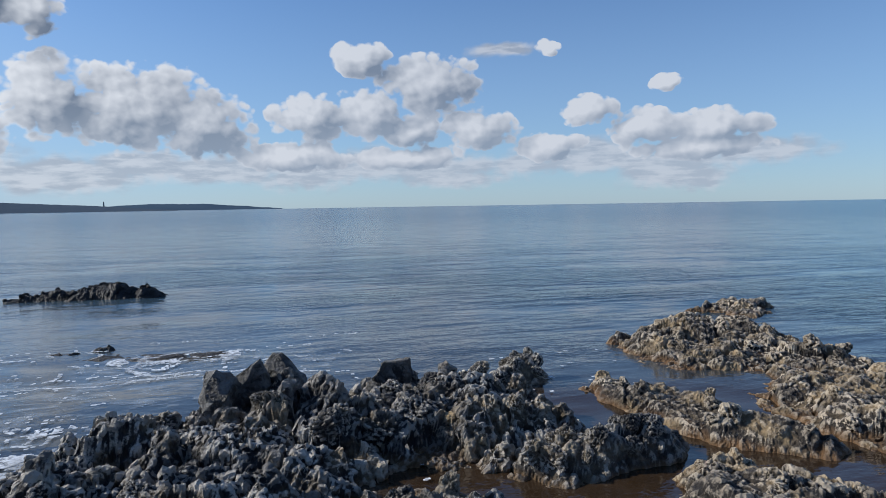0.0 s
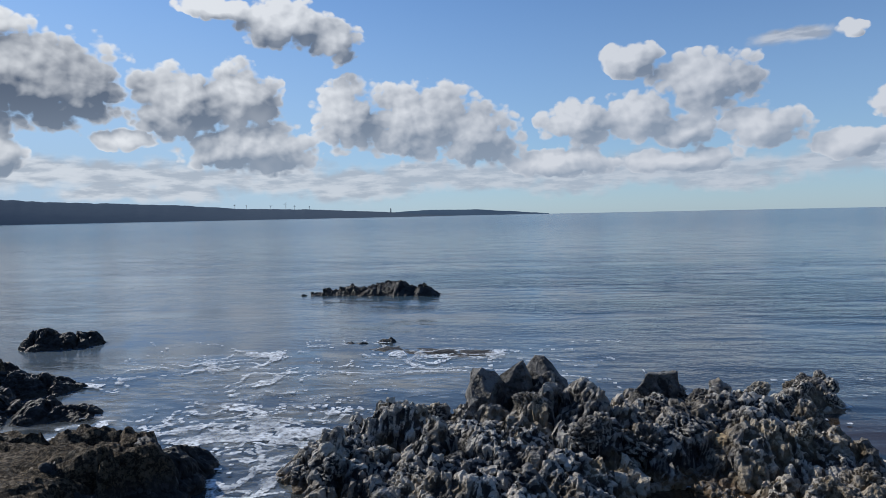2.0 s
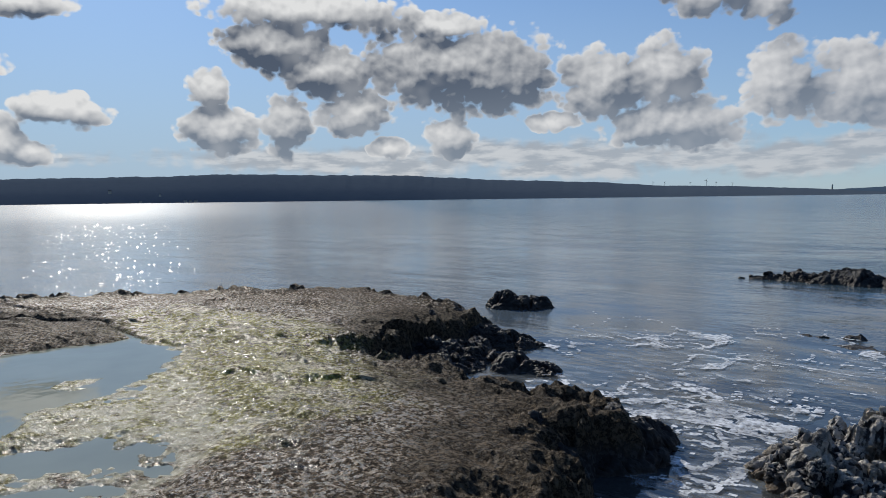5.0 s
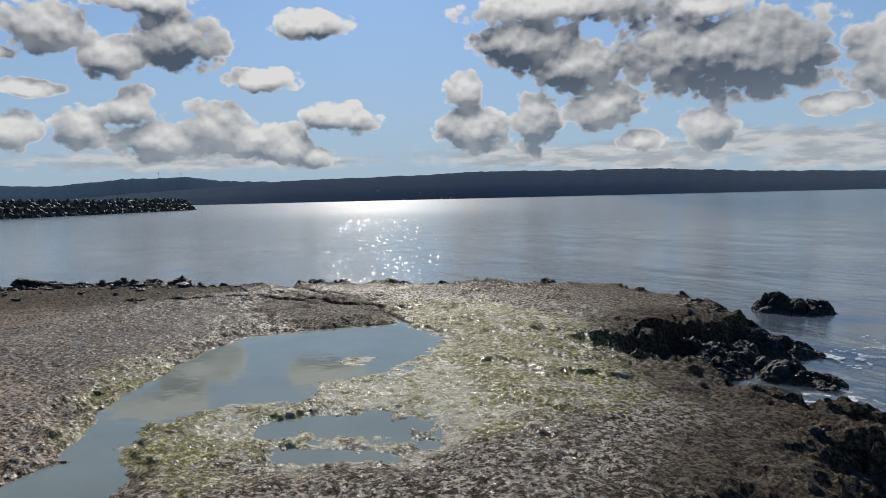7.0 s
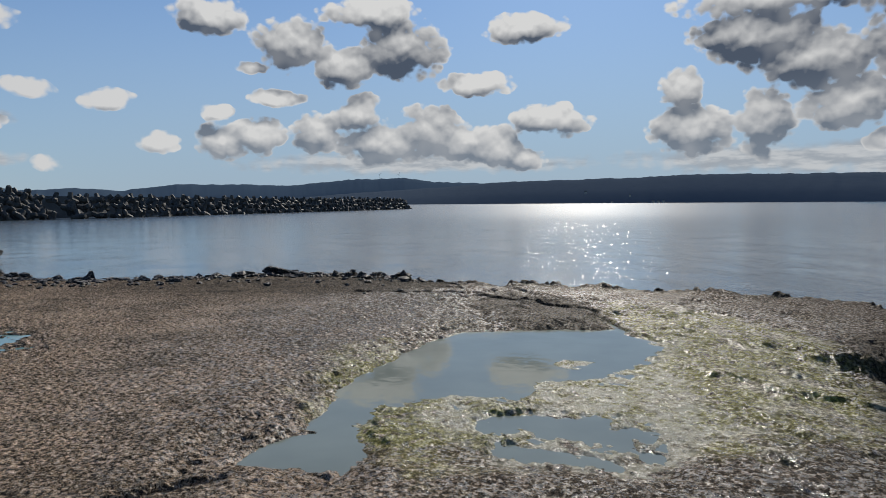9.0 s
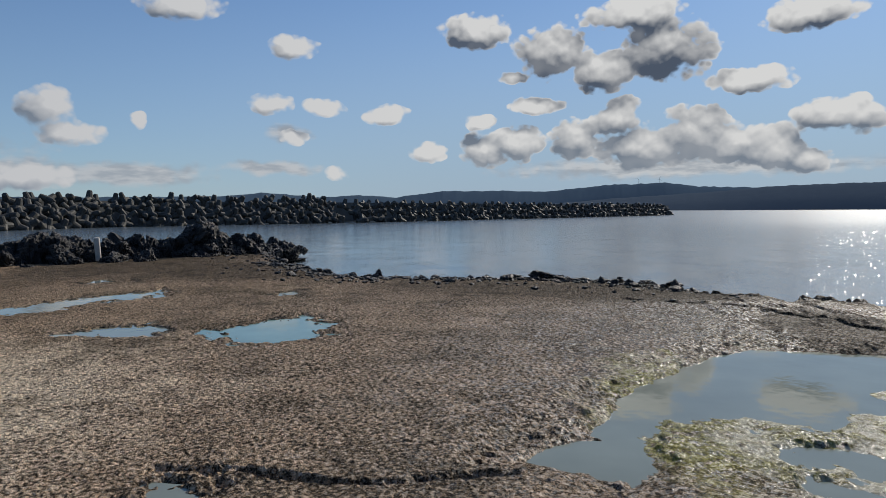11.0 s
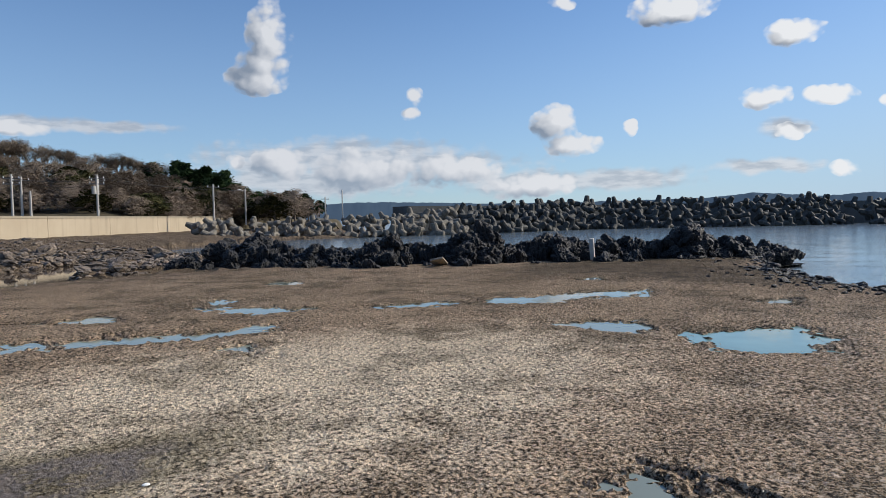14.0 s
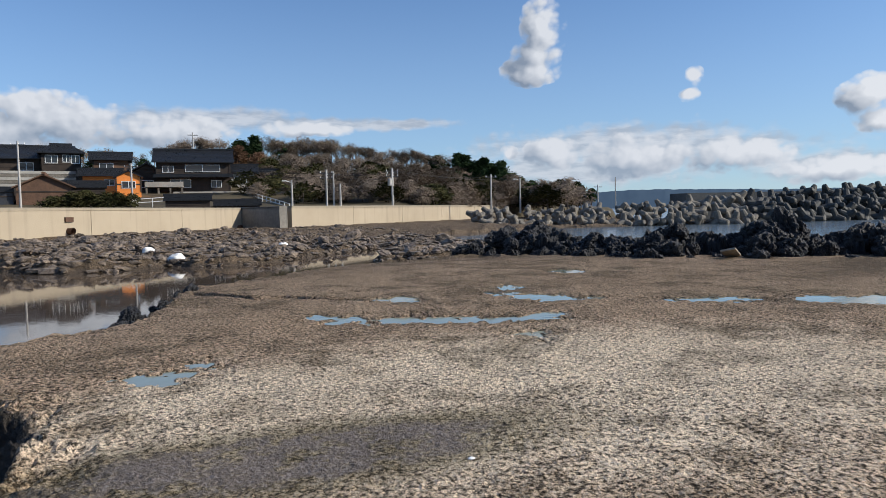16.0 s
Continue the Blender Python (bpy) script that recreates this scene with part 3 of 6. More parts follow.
def lattice3(x, y, z):
    k = np.floor(z).astype(int)
    f = z - k
    f = f * f * (3 - 2 * f)
    return lattice(x + 37.17 * k, y + 71.71 * k) * (1 - f) + lattice(x + 37.17 * (k + 1), y + 71.71 * (k + 1)) * f


def cells3(x, y, z):
    """Distance to the nearest of scattered points in space: pits with sharp crests between them."""
    i, j, k = (np.floor(q).astype(int) for q in (x, y, z))
    best = np.full(np.shape(x), 9.0)
    for di in (-1, 0, 1):
        for dj in (-1, 0, 1):
            for dk in (-1, 0, 1):
                a, b = (i + di + 57 * (k + dk)) & 255, (j + dj + 91 * (k + dk)) & 255
                px, py, pz = i + di + TABLE[a, b], j + dj + TABLE[b, a], k + dk + TABLE[(a + 113) & 255, b]
                best = np.minimum(best, (x - px) ** 2 + (y - py) ** 2 + (z - pz) ** 2)
    return np.sqrt(best)


def blocks(x, y):
    """Scattered cells: gap to the next cell, each cell's own number, and the way from its middle."""
    i, j = np.floor(x).astype(int), np.floor(y).astype(int)
    f1, f2 = np.full(np.shape(x), 9.0), np.full(np.shape(x), 9.0)
    own, ox, oy = np.zeros(np.shape(x)), np.zeros(np.shape(x)), np.zeros(np.shape(x))
    for di in (-1, 0, 1):
        for dj in (-1, 0, 1):
            a, b = (i + di) & 255, (j + dj) & 255
            dx, dy = x - (i + di + TABLE[a, b]), y - (j + dj + TABLE[b, a])
            d = np.hypot(dx, dy)
            first = d < f1
            f2 = np.where(first, f1, np.minimum(f2, d))
            f1 = np.where(first, d, f1)
            own, ox, oy = np.where(first, TABLE[a, (b + 91) & 255], own), np.where(first, dx, ox), np.where(first, dy, oy)
    return f2 - f1, own, ox, oy


def slabs(x, y):
    """Tilted angular blocks with gaps between them, about 0 to 1."""
    gap, own, ox, oy = blocks(x, y)
    a = own * 40
    return own * 0.6 + 0.45 * (ox * np.cos(a) + oy * np.sin(a)) - 0.55 * step(gap, 0.16, 0.0)


def step(x, a, b):
    s = np.clip((x - a) / (b - a), 0, 1)
    return s * s * (3 - 2 * s)


def inside(x, y, outline):
    """Distance to an outline, positive inside it."""
    d, sign = np.full(np.shape(x), 1e9), np.zeros(np.shape(x), bool)
    for (ax, ay), (bx, by) in zip(outline, outline[1:] + outline[:1]):
        ex, ey = bx - ax, by - ay
        t = np.clip(((x - ax) * ex + (y - ay) * ey) / (ex * ex + ey * ey + 1e-9), 0, 1)
        d = np.minimum(d, np.hypot(x - ax - t * ex, y - ay - t * ey))
        cross = (ay > y) != (by > y)
        sign ^= cross & (x < ex * (y - ay) / (ey if abs(ey) > 1e-9 else 1e-9) + ax)
    return np.where(sign, d, -d)


def sheet(name, X, Y, Z, mat, keep=None, closed=False, smooth=True):
    """A mesh object from a grid of points; keep: which points stay."""
    n, m = X.shape
    idx = np.arange(n * m).reshape(n, m)
    if closed:
        idx = np.concatenate([idx, idx[:1]], 0)
    q = np.stack([idx[:-1, :-1], idx[1:, :-1], idx[1:, 1:], idx[:-1, 1:]], -1).reshape(-1, 4)
    co = np.stack([X.ravel(), Y.ravel(), Z.ravel()], 1)
    if keep is not None:
        q = q[keep.ravel()[q].any(1)]
        used = np.unique(q)
        remap = np.zeros(len(co), int)
        remap[used] = np.arange(len(used))
        co, q = co[used], remap[q]
    me = bpy.data.meshes.new(name)
    me.vertices.add(len(co))
    me.vertices.foreach_set("co", co.astype(np.float32).ravel())
    me.loops.add(len(q) * 4)
    me.loops.foreach_set("vertex_index", q.astype(np.int32).ravel())
    me.polygons.add(len(q))
    me.polygons.foreach_set("loop_start", np.arange(0, len(q) * 4, 4, dtype=np.int32))
    me.polygons.foreach_set("use_smooth", np.full(len(q), smooth))
    me.update(calc_edges=True)
    me.materials.append(mat)
    return new(name, me)


def part(name, bm, mat, parent=None, label="", smooth=False):
    """Links a bmesh as one mesh object, under a thing where one is given."""
    me = bpy.data.meshes.new(name)
    bm.normal_update()
    bm.to_mesh(me)
    bm.free()
    if smooth:
        me.polygons.foreach_set("use_smooth", np.ones(len(me.polygons), bool))
    me.materials.append(mat)
    ob = new(name, me)
    ob.parent = parent
    return tagged(ob, label)


def empty(name, m, label, category, group=""):
    ob = new(name)
    ob.empty_display_size = 0.2
    ob.matrix_world = m
    return tagged(ob, label, category, group)


def box(bm, x0, y0, z0, x1, y1, z1, m=None, bevel=0.0):
    v = bmesh.ops.create_cube(bm, size=1)["verts"]
    bmesh.ops.transform(bm, matrix=Matrix.LocRotScale(((x0 + x1) / 2, (y0 + y1) / 2, (z0 + z1) / 2), None,
                                                     (abs(x1 - x0), abs(y1 - y0), abs(z1 - z0))), verts=v)
    if bevel:
        e = list({e for p in v for e in p.link_edges})
        r = bmesh.ops.bevel(bm, geom=e, offset=bevel, segments=1, affect="EDGES")
        v = list({p for f in r["faces"] for p in f.verts} | {p for p in v if p.is_valid})
    if m is not None:
        bmesh.ops.transform(bm, matrix=m, verts=v)
    return v


def tube(bm, a, b, r0, r1=None, sides=8, caps=True):
    a, b = Vector(a), Vector(b)
    d = b - a
    m = Matrix.Translation((a + b) / 2) @ d.to_track_quat("Z", "Y").to_matrix().to_4x4()
    return bmesh.ops.create_cone(bm, cap_ends=caps, segments=sides, radius1=r0, radius2=r0 if r1 is None else r1,
                                 depth=d.length, matrix=m)["verts"]


def prism(bm, outline, z0, z1):
    """An upright solid over an outline."""
    lo = [bm.verts.new((x, y, z0)) for x, y in outline]
    hi = [bm.verts.new((x, y, z1)) for x, y in outline]
    bm.faces.new(hi)
    bm.faces.new(lo[::-1])
    n = len(lo)
    for i in range(n):
        bm.faces.new((lo[i], lo[(i + 1) % n], hi[(i + 1) % n], hi[i]))


def polar(az, r):
    return -math.sin(radians(az)) * r, math.cos(radians(az)) * r
# ---- the shore: shelf, pools, lagoon, beach ----
SHELF_EDGE = [(-2.0, 2.6), (-2.35, 3.9), (-2.7, 4.5), (-2.6, 5.3), (-2.95, 5.75), (-3.6, 5.8), (-3.9, 5.5), (-5.0, 5.8), (-6.1, 5.6),
              (-6.3, 6.7), (-6.3, 7.6), (-6.7, 8.5), (-8.0, 8.8), (-9.6, 9.1), (-11.0, 8.3), (-12.1, 6.9), (-13.6, 4.6), (-14.8, 2.6),
              (-16.2, 1.2), (-16.9, -0.6), (-16.5, -2.8), (-16.5, -4.8), (-17.5, -6.3), (-20.0, -8.3), (-25.0, -11.2), (-30.0, -13.5),
              (-29.0, -17.0), (-23.0, -22.0), (-18.0, -28.0), (-15.0, -36.0), (-16.0, -52.0), (-34.0, -66.0), (-60.0, -68.0),
              (-60.0, -120.0), (80.0, -120.0), (80.0, 6.0), (12.0, 3.0), (4.5, 1.2), (1.0, 1.6)]
LAGOON_EDGE = [(3.6, -10.2), (2.6, -10.9), (1.9, -11.4), (1.4, -12.1), (1.05, -12.8), (0.85, -14.9), (0.6, -17.0), (-0.9, -18.6), (-2.9, -21.0), (-4.7, -23.2), (-6.2, -27.5), (-7.8, -32.0),
               (-9.8, -38.5), (-7.4, -37.2), (-4.3, -33.4), (-2.2, -30.6), (-0.3, -29.4), (1.8, -30.2), (3.5, -29.0), (5.4, -28.8), (7.6, -30.6), (10.0, -33.0), (12.5, -38.0), (20.0, -36.0), (26.0, -20.0), (14.0, -9.5)]
BACK_WATER = [(9.0, -47.0), (9.9, -44.5), (10.6, -41.0), (12.6, -40.5), (14.0, -38.0), (16.0, -36.0), (15.5, -34.0), (12.0, -36.5), (9.0, -40.5), (7.6, -45.0)]
GULLY = [(2.6, -8.2), (1.7, -7.3), (1.35, -7.1), (1.05, -6.6), (1.2, -6.1), (0.98, -5.6), (1.0, -4.9), (1.8, -4.4), (3.0, -5.5)]
BIG_POOL = [(-4.8, -0.5), (-5.1, -0.33), (-5.4, -0.1), (-5.8, 0.08), (-6.6, 0.35), (-7.1, 0.58), (-7.7, 0.95), (-8.5, 1.5), (-9.0, 2.0), (-8.9, 2.9), (-8.7, 4.0),
            (-7.6, 4.15), (-6.7, 3.3), (-6.45, 2.7), (-6.4, 2.2), (-5.95, 1.8), (-6.1, 1.35), (-6.05, 0.95), (-5.85, 0.6), (-5.5, 0.4), (-5.0, 0.43), (-4.6, 0.1)]
SMALL_POOL = [(-5.3, 1.3), (-5.45, 1.85), (-5.3, 2.45), (-4.7, 2.6), (-4.35, 2.35), (-4.4, 1.85), (-4.7, 1.35)]
MILKY_POOL = [(-8.7, -5.0), (-9.5, -4.65), (-10.4, -4.2), (-9.8, -3.6), (-8.7, -3.2), (-8.1, -3.9)]
PUDDLES = [
    [(-1.3, -11.4), (-1.5, -10.95), (-1.8, -10.5), (-2.4, -10.0), (-3.0, -9.85), (-3.8, -9.6), (-4.1, -9.85), (-3.5, -10.2), (-2.8, -10.4), (-2.4, -10.9), (-1.9, -11.05)],
    [(-4.2, -10.0), (-4.15, -9.6), (-4.85, -9.35), (-5.25, -9.85), (-5.0, -10.2)],
    [(-2.6, -12.9), (-3.1, -12.25), (-3.5, -12.2), (-3.75, -12.95), (-3.4, -13.3)],
    [(-5.0, -12.9), (-5.2, -12.0), (-5.5, -11.25), (-6.05, -11.15), (-6.65, -11.2), (-6.3, -11.8), (-5.7, -12.5)],
    [(-5.5, -13.5), (-5.75, -13.2), (-6.3, -13.5), (-6.2, -14.2), (-5.8, -14.0)],
    [(-3.85, -8.5), (-3.8, -8.15), (-4.05, -8.1), (-4.25, -8.4), (-4.05, -8.6)],
    [(0.9, -7.9), (0.7, -7.6), (0.5, -7.45), (0.15, -7.75), (0.1, -8.2), (0.3, -8.2), (0.4, -7.9), (0.65, -8.0)],
    [(-7.6, -10.4), (-7.95, -9.95), (-8.55, -9.8), (-9.0, -10.25), (-8.75, -10.45)],
    [(-8.95, -9.9), (-9.35, -9.15), (-10.2, -8.4), (-10.95, -8.55), (-12.3, -7.8), (-13.25, -8.4), (-12.5, -8.95), (-10.9, -9.55)],
    [(-8.3, -6.8), (-8.2, -5.9), (-8.45, -5.4), (-9.5, -6.1), (-8.85, -6.2), (-8.6, -6.6)],
    [(-12.75, -5.85), (-12.6, -5.3), (-13.2, -5.25), (-13.4, -5.7)],
    [(-8.25, -16.5), (-8.5, -15.75), (-9.0, -16.0), (-9.1, -17.2)],
    [(-3.66, -2.46), (-3.84, -2.48), (-3.86, -2.34), (-3.72, -2.28)],
    [(-14.0, -10.8), (-14.55, -10.4), (-15.45, -11.2), (-14.9, -11.3)]]
SEAM = [(-6.5, -11.3), (-7.2, -10.8), (-8.0, -10.1), (-8.9, -9.75), (-9.2, -9.9), (-8.2, -10.35), (-7.4, -11.0), (-6.6, -11.55)]
CRACK = [(-4.1, -2.7), (-4.2, -2.2), (-4.1, -1.7), (-4.1, -1.2), (-4.3, -0.8), (-4.5, -0.4), (-4.6, -0.42), (-4.42, -0.84), (-4.22, -1.22), (-4.22, -1.7), (-4.32, -2.2), (-4.2, -2.72)]
LEDGE = [(-13.1, 0.9), (-12.5, 2.6), (-11.4, 3.8), (-9.9, 4.35), (-8.5, 4.2), (-8.5, 4.05), (-9.9, 4.2), (-11.3, 3.6), (-12.35, 2.5), (-12.95, 0.9)]
STEP_BACK = [(0.5, -15.4), (-0.2, -14.5), (-0.75, -13.8), (-1.3, -13.8), (-1.9, -13.25), (-2.6, -12.75), (-2.65, -12.95), (-1.9, -13.55), (-1.3, -14.2), (-0.75, -14.25), (-0.2, -15.0), (0.45, -16.0)]
# low ground east of the pool, half awash, and the whole stretch that its water covers
WEED_FLAT = [(-6.3, 0.4), (-5.0, 0.4), (-4.4, 1.0), (-4.0, 2.2), (-4.6, 3.1), (-6.4, 3.6), (-6.9, 3.0), (-6.2, 1.4)]
POOL_AREA = [(-4.7, -0.6), (-5.5, -0.3), (-7.0, 0.3), (-8.7, 1.4), (-9.3, 2.2), (-9.1, 4.2), (-7.5, 4.5), (-6.2, 3.9), (-4.4, 3.3), (-3.9, 2.2), (-4.3, 0.9), (-4.4, 0.0)]
POOL_Z, MILKY_Z, PUDDLE_Z = 0.405, 0.465, 0.470
LAND = [(34.0, -11.0), (-2.3, -66.5), (-6.0, -62.6), (-40.0, -94.0), (-75.0, -118.0), (-95.0, -190.0), (130.0, -190.0), (130.0, -11.0)]


def ground_height(x, y):
    wob = 0.5 * (fbm(x * 1.3, y * 1.3, 4) - 0.5) + 0.16 * (fbm(x * 6, y * 6, 3) - 0.5)
    s = np.minimum(inside(x, y, SHELF_EDGE) + wob, np.minimum(-inside(x, y, LAGOON_EDGE), -inside(x, y, BACK_WATER)) + wob * 0.8)
    s = np.minimum(s, -inside(x, y, GULLY) + 0.3 + wob * 0.4)
    beach = step(y, -20.0, -27.0)
    foot = step(inside(x, y, LAND), -20.0, -1.5)
    seaward = step(y, -12.0, -5.0)
    top = 0.50 + 0.05 * (fbm(x * 0.4, y * 0.4, 3) - 0.5) + 0.035 * (fbm(x * 2.2, y * 2.2, 4) - 0.5)
    top = top + 0.018 * (ridged(x * 5, y * 5, 4, 0.68) - 0.42) + 0.015 * (fbm(x * 41, y * 41, 2, 0.7) - 0.5)
    slab = step(fbm(x * 0.9 + 3, y * 1.6 + 8, 4, 0.6), 0.47, 0.60) * step(y, 0.5, 3.5)
    top = top - 0.045 * slab
    # beach and rubble in front of the seawall
    top = top * (1 - beach) + beach * (0.26 + 0.75 * foot + (0.55 - 0.35 * foot) * (ridged(x * 0.55, y * 0.55, 4, 0.55) - 0.42))
    # ragged rim of black rock along the seaward edge
    rim = np.exp(-np.maximum(s, 0) / 0.38) * (0.35 + 0.65 * seaward) * (1 - beach)
    top = top + rim * (0.30 * (ridged(x * 2.1, y * 2.1, 4, 0.6) - 0.48) + 0.20 * step(s, 0.5, 0.15) * (slabs(x * 2.2, y * 2.2) - 0.2) - 0.06)
    # lobes beside the inlet slope down to the water
    low = step(inside(x, y, SHELF_EDGE), 1.6, 0.0) * step(x, -7.5, -5.0) * step(y, 3.0, 5.0)
    top = top - 0.09 * low
    z = -0.9 + (top + 0.9) * (step(s, -0.38, 0.10) * (1 - beach) + step(s, -1.3, 0.5) * beach)
    z = z + 0.10 * (ridged(x * 3.1, y * 3.1, 3) - 0.5) * step(s, 0.35, -0.05) * step(s, -0.6, -0.1)

    for outline, level, rag in [(BIG_POOL, POOL_Z, 0.35), (SMALL_POOL, POOL_Z, 0.6), (MILKY_POOL, MILKY_Z, 0.6)] + [(p, PUDDLE_Z, 1.0) for p in PUDDLES]:
        d = inside(x, y, outline) + rag * (fbm(x * 2.6, y * 2.6, 5, 0.66) - 0.5)
        d = d + (0.06 + 0.26 * (fbm(x * 7, y * 7, 4, 0.7) - 0.5) if level < 0.45 else 0.03 + 1.0 * (fbm(x * 7, y * 7, 4, 0.72) - 0.5))
        near = step(d, -0.45, -0.02)
        z = np.where(d > -0.45, z * (1 - near) + near * np.minimum(z, level + 0.006 + (0.03 if level < 0.45 else 0.014) * step(d, 0.0, -0.12) - 0.055 * step(d, -0.02, 0.25)), z)
    k = step(inside(x, y, WEED_FLAT) + 0.3 * (fbm(x * 2, y * 2, 3) - 0.5), -0.35, 0.25)
    z = z * (1 - k) + k * np.minimum(z, POOL_Z + 0.022 + 0.075 * (fbm(x * 2.3 + 1, y * 2.3, 4, 0.6) - 0.5) + 0.012 * (fbm(x * 37, y * 37, 2) - 0.5))
    # weed mats stand just out of the big pools
    mats = step(fbm(x * 1.1 + 5, y * 1.1 + 2, 5, 0.6), 0.50, 0.70) * step(np.maximum(inside(x, y, BIG_POOL), inside(x, y, SMALL_POOL)), 0.02, 0.2) * step(x, -8.3, -6.9)
    z = z + mats * (0.042 + 0.02 * fbm(x * 9, y * 9, 2))
    # the pool's dry side stands a hand higher
    bank = step(inside(x, y, BIG_POOL), -0.22, -0.02) * step(inside(x, y, BIG_POOL), 0.12, -0.01)
    west = step(x * 0.5 + y, -2.2 - 0.6, -2.2)
    z = z + 0.035 * bank * (1 - west)
    for outline, deep in ((CRACK, 0.10), (LEDGE, 0.08), (SEAM, 0.05), (STEP_BACK, 0.14)):
        d = inside(x, y, outline) + 0.13 * (fbm(x * 3.2, y * 3.2, 4, 0.6) - 0.52) - (0.03 if deep < 0.12 else 0.0)
        z = z - deep * step(d, -0.04, 0.06)
    return z


def rings(r0, r1, ratio, azimuths):
    n = int(math.log(r1 / r0) / math.log(ratio)) + 2
    r = r0 * (r1 / r0) ** (np.arange(n) / (n - 1))
    a = np.radians(azimuths)
    return -np.sin(a)[:, None] * r[None], np.cos(a)[:, None] * r[None]


AZ_FINE = np.concatenate([np.arange(-58, 202, 0.21), np.arange(202, 302, 2.0)])
BANDS = [rings(0.25, 2.9, 1.08, AZ_FINE), rings(2.92, 30.0, 1.0066, AZ_FINE), rings(30.2, 130.0, 1.02, AZ_FINE)]
GX, GY = (np.hstack([BANDS[0][k][:, :1] * 0.004] + [b[k] for b in BANDS]) for k in (0, 1))     # the first column closes the middle
GZ = ground_height(GX, GY)
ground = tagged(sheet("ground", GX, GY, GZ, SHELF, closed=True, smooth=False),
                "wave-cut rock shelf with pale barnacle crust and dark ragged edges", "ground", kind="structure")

# the sea: one sheet to the horizon
AZ_SEA = np.concatenate([np.arange(-60, 204, 0.8), np.arange(204, 300, 4.0)])
SX, SY = rings(0.8, 4900.0, 1.028, AZ_SEA)


def sea_height(x, y):
    return 0.06 * (fbm(x * 0.7, y * 1.1, 3) - 0.5) * step(np.hypot(x, y), 300, 10)


SZ = sea_height(SX, SY)
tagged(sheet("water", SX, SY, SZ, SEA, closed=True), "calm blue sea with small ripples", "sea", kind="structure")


def pool_sheet(name, outline, z, mat, margin, label, category="pool"):
    o = np.array(outline)
    (x0, y0), (x1, y1) = o.min(0) - margin, o.max(0) + margin
    cell = 0.08 if x1 - x0 < 12 else 0.3
    n, m = max(int((x1 - x0) / cell), 8), max(int((y1 - y0) / cell), 8)
    X, Y = np.meshgrid(np.linspace(x0, x1, n), np.linspace(y0, y1, m), indexing="ij")
    keep = inside(X, Y, outline) > -margin
    return tagged(sheet(name, X, Y, np.full_like(X, z), mat, keep=keep), label, category, kind="structure")


pool_sheet("tide_pool", POOL_AREA, POOL_Z, POOL, 0.25, "large shallow tide pool with weedy edges reflecting the cloudy sky")
pool_sheet("tide_pool", MILKY_POOL, MILKY_Z, TURQ, 0.2, "milky turquoise rock pool")
for k, outline in enumerate(PUDDLES):
    pool_sheet("puddle", outline, PUDDLE_Z - 0.0015 * (k % 3), POOL, 0.15, "thin puddle on the rock shelf mirroring the sky", "puddle")
pool_sheet("lagoon", BACK_WATER, 0.05, LAGOON, 0.5, "shallow brown water at the foot of the seawall", "lagoon")
pool_sheet("lagoon", LAGOON_EDGE, 0.06, LAGOON, 0.5, "still brown lagoon water reflecting the houses", "lagoon")


# foam drifting in lace over the inlet and breaking along the reef
FOAM_FIELD = [(-2.1, 3.0), (-1.6, 4.6), (-1.5, 6.5), (-0.9, 7.9), (0.6, 8.6), (1.2, 10.2), (-1.5, 11.4), (-3.6, 11.0), (-6.0, 10.2), (-5.7, 8.6), (-4.9, 6.3), (-3.2, 6.2), (-2.4, 4.6)]


def foam_sheet(outline, cell, thin, seed, label, mat=FOAM, lift=0.014):
    o = np.array(outline)
    (x0, y0), (x1, y1) = o.min(0) - 0.5, o.max(0) + 0.5
    X, Y = np.meshgrid(np.arange(x0, x1, cell), np.arange(y0, y1, cell), indexing="ij")
    wx, wy = 1.3 * (fbm(X * 0.9 + seed, Y * 0.9, 5, 0.55) - 0.5), 1.3 * (fbm(X * 0.9, Y * 0.9 + 50 + seed, 5, 0.55) - 0.5)
    lace = np.abs(lattice((X + wx) * 1.2, (Y + wy) * 1.8 + seed) - 0.5) * 2
    lace2 = np.abs(lattice((X - wy) * 2.7 + 9, (Y + wx) * 3.8 + seed) - 0.5) * 2
    lace3 = np.abs(lattice((X + wy) * 5.5 + 3, (Y - wx) * 7.5 + seed) - 0.5) * 2
    body = fbm(X * 0.7 + 4 + seed, Y * 0.7, 3)
    d = step(inside(X, Y, outline), -0.2, 0.7)
    bubbles = 0.16 * (fbm(X * 17, Y * 17, 3, 0.7) - 0.5)
    width = thin * d * step(body, 0.30, 0.60)
    keep = (np.minimum(np.minimum(lace, 0.75 * lace2 + 0.05), 0.7 * lace3 + 0.10) + bubbles * (0.4 + lace) < width)
    return tagged(sheet("sea_foam", X, Y, sea_height(X, Y) + lift + 0.01 * fbm(X * 9, Y * 9, 2), mat, keep=keep), label, "foam", kind="stuff")


foam_sheet(FOAM_FIELD, 0.02, 0.105, 0, "white foam drifting in lace over the inlet")
foam_sheet([(-2.2, 3.0), (-1.7, 4.6), (-1.8, 6.6), (-2.5, 7.6), (-3.2, 6.3), (-2.6, 5.6), (-2.5, 4.4)], 0.02, 0.22, 5, "white foam between the shelf and the reef")
foam_sheet([(-2.6, 10.2), (-0.2, 10.0), (0.4, 10.5), (-0.4, 10.8), (-2.4, 10.8)], 0.03, 0.24, 9, "white crest breaking over a sunken ledge")
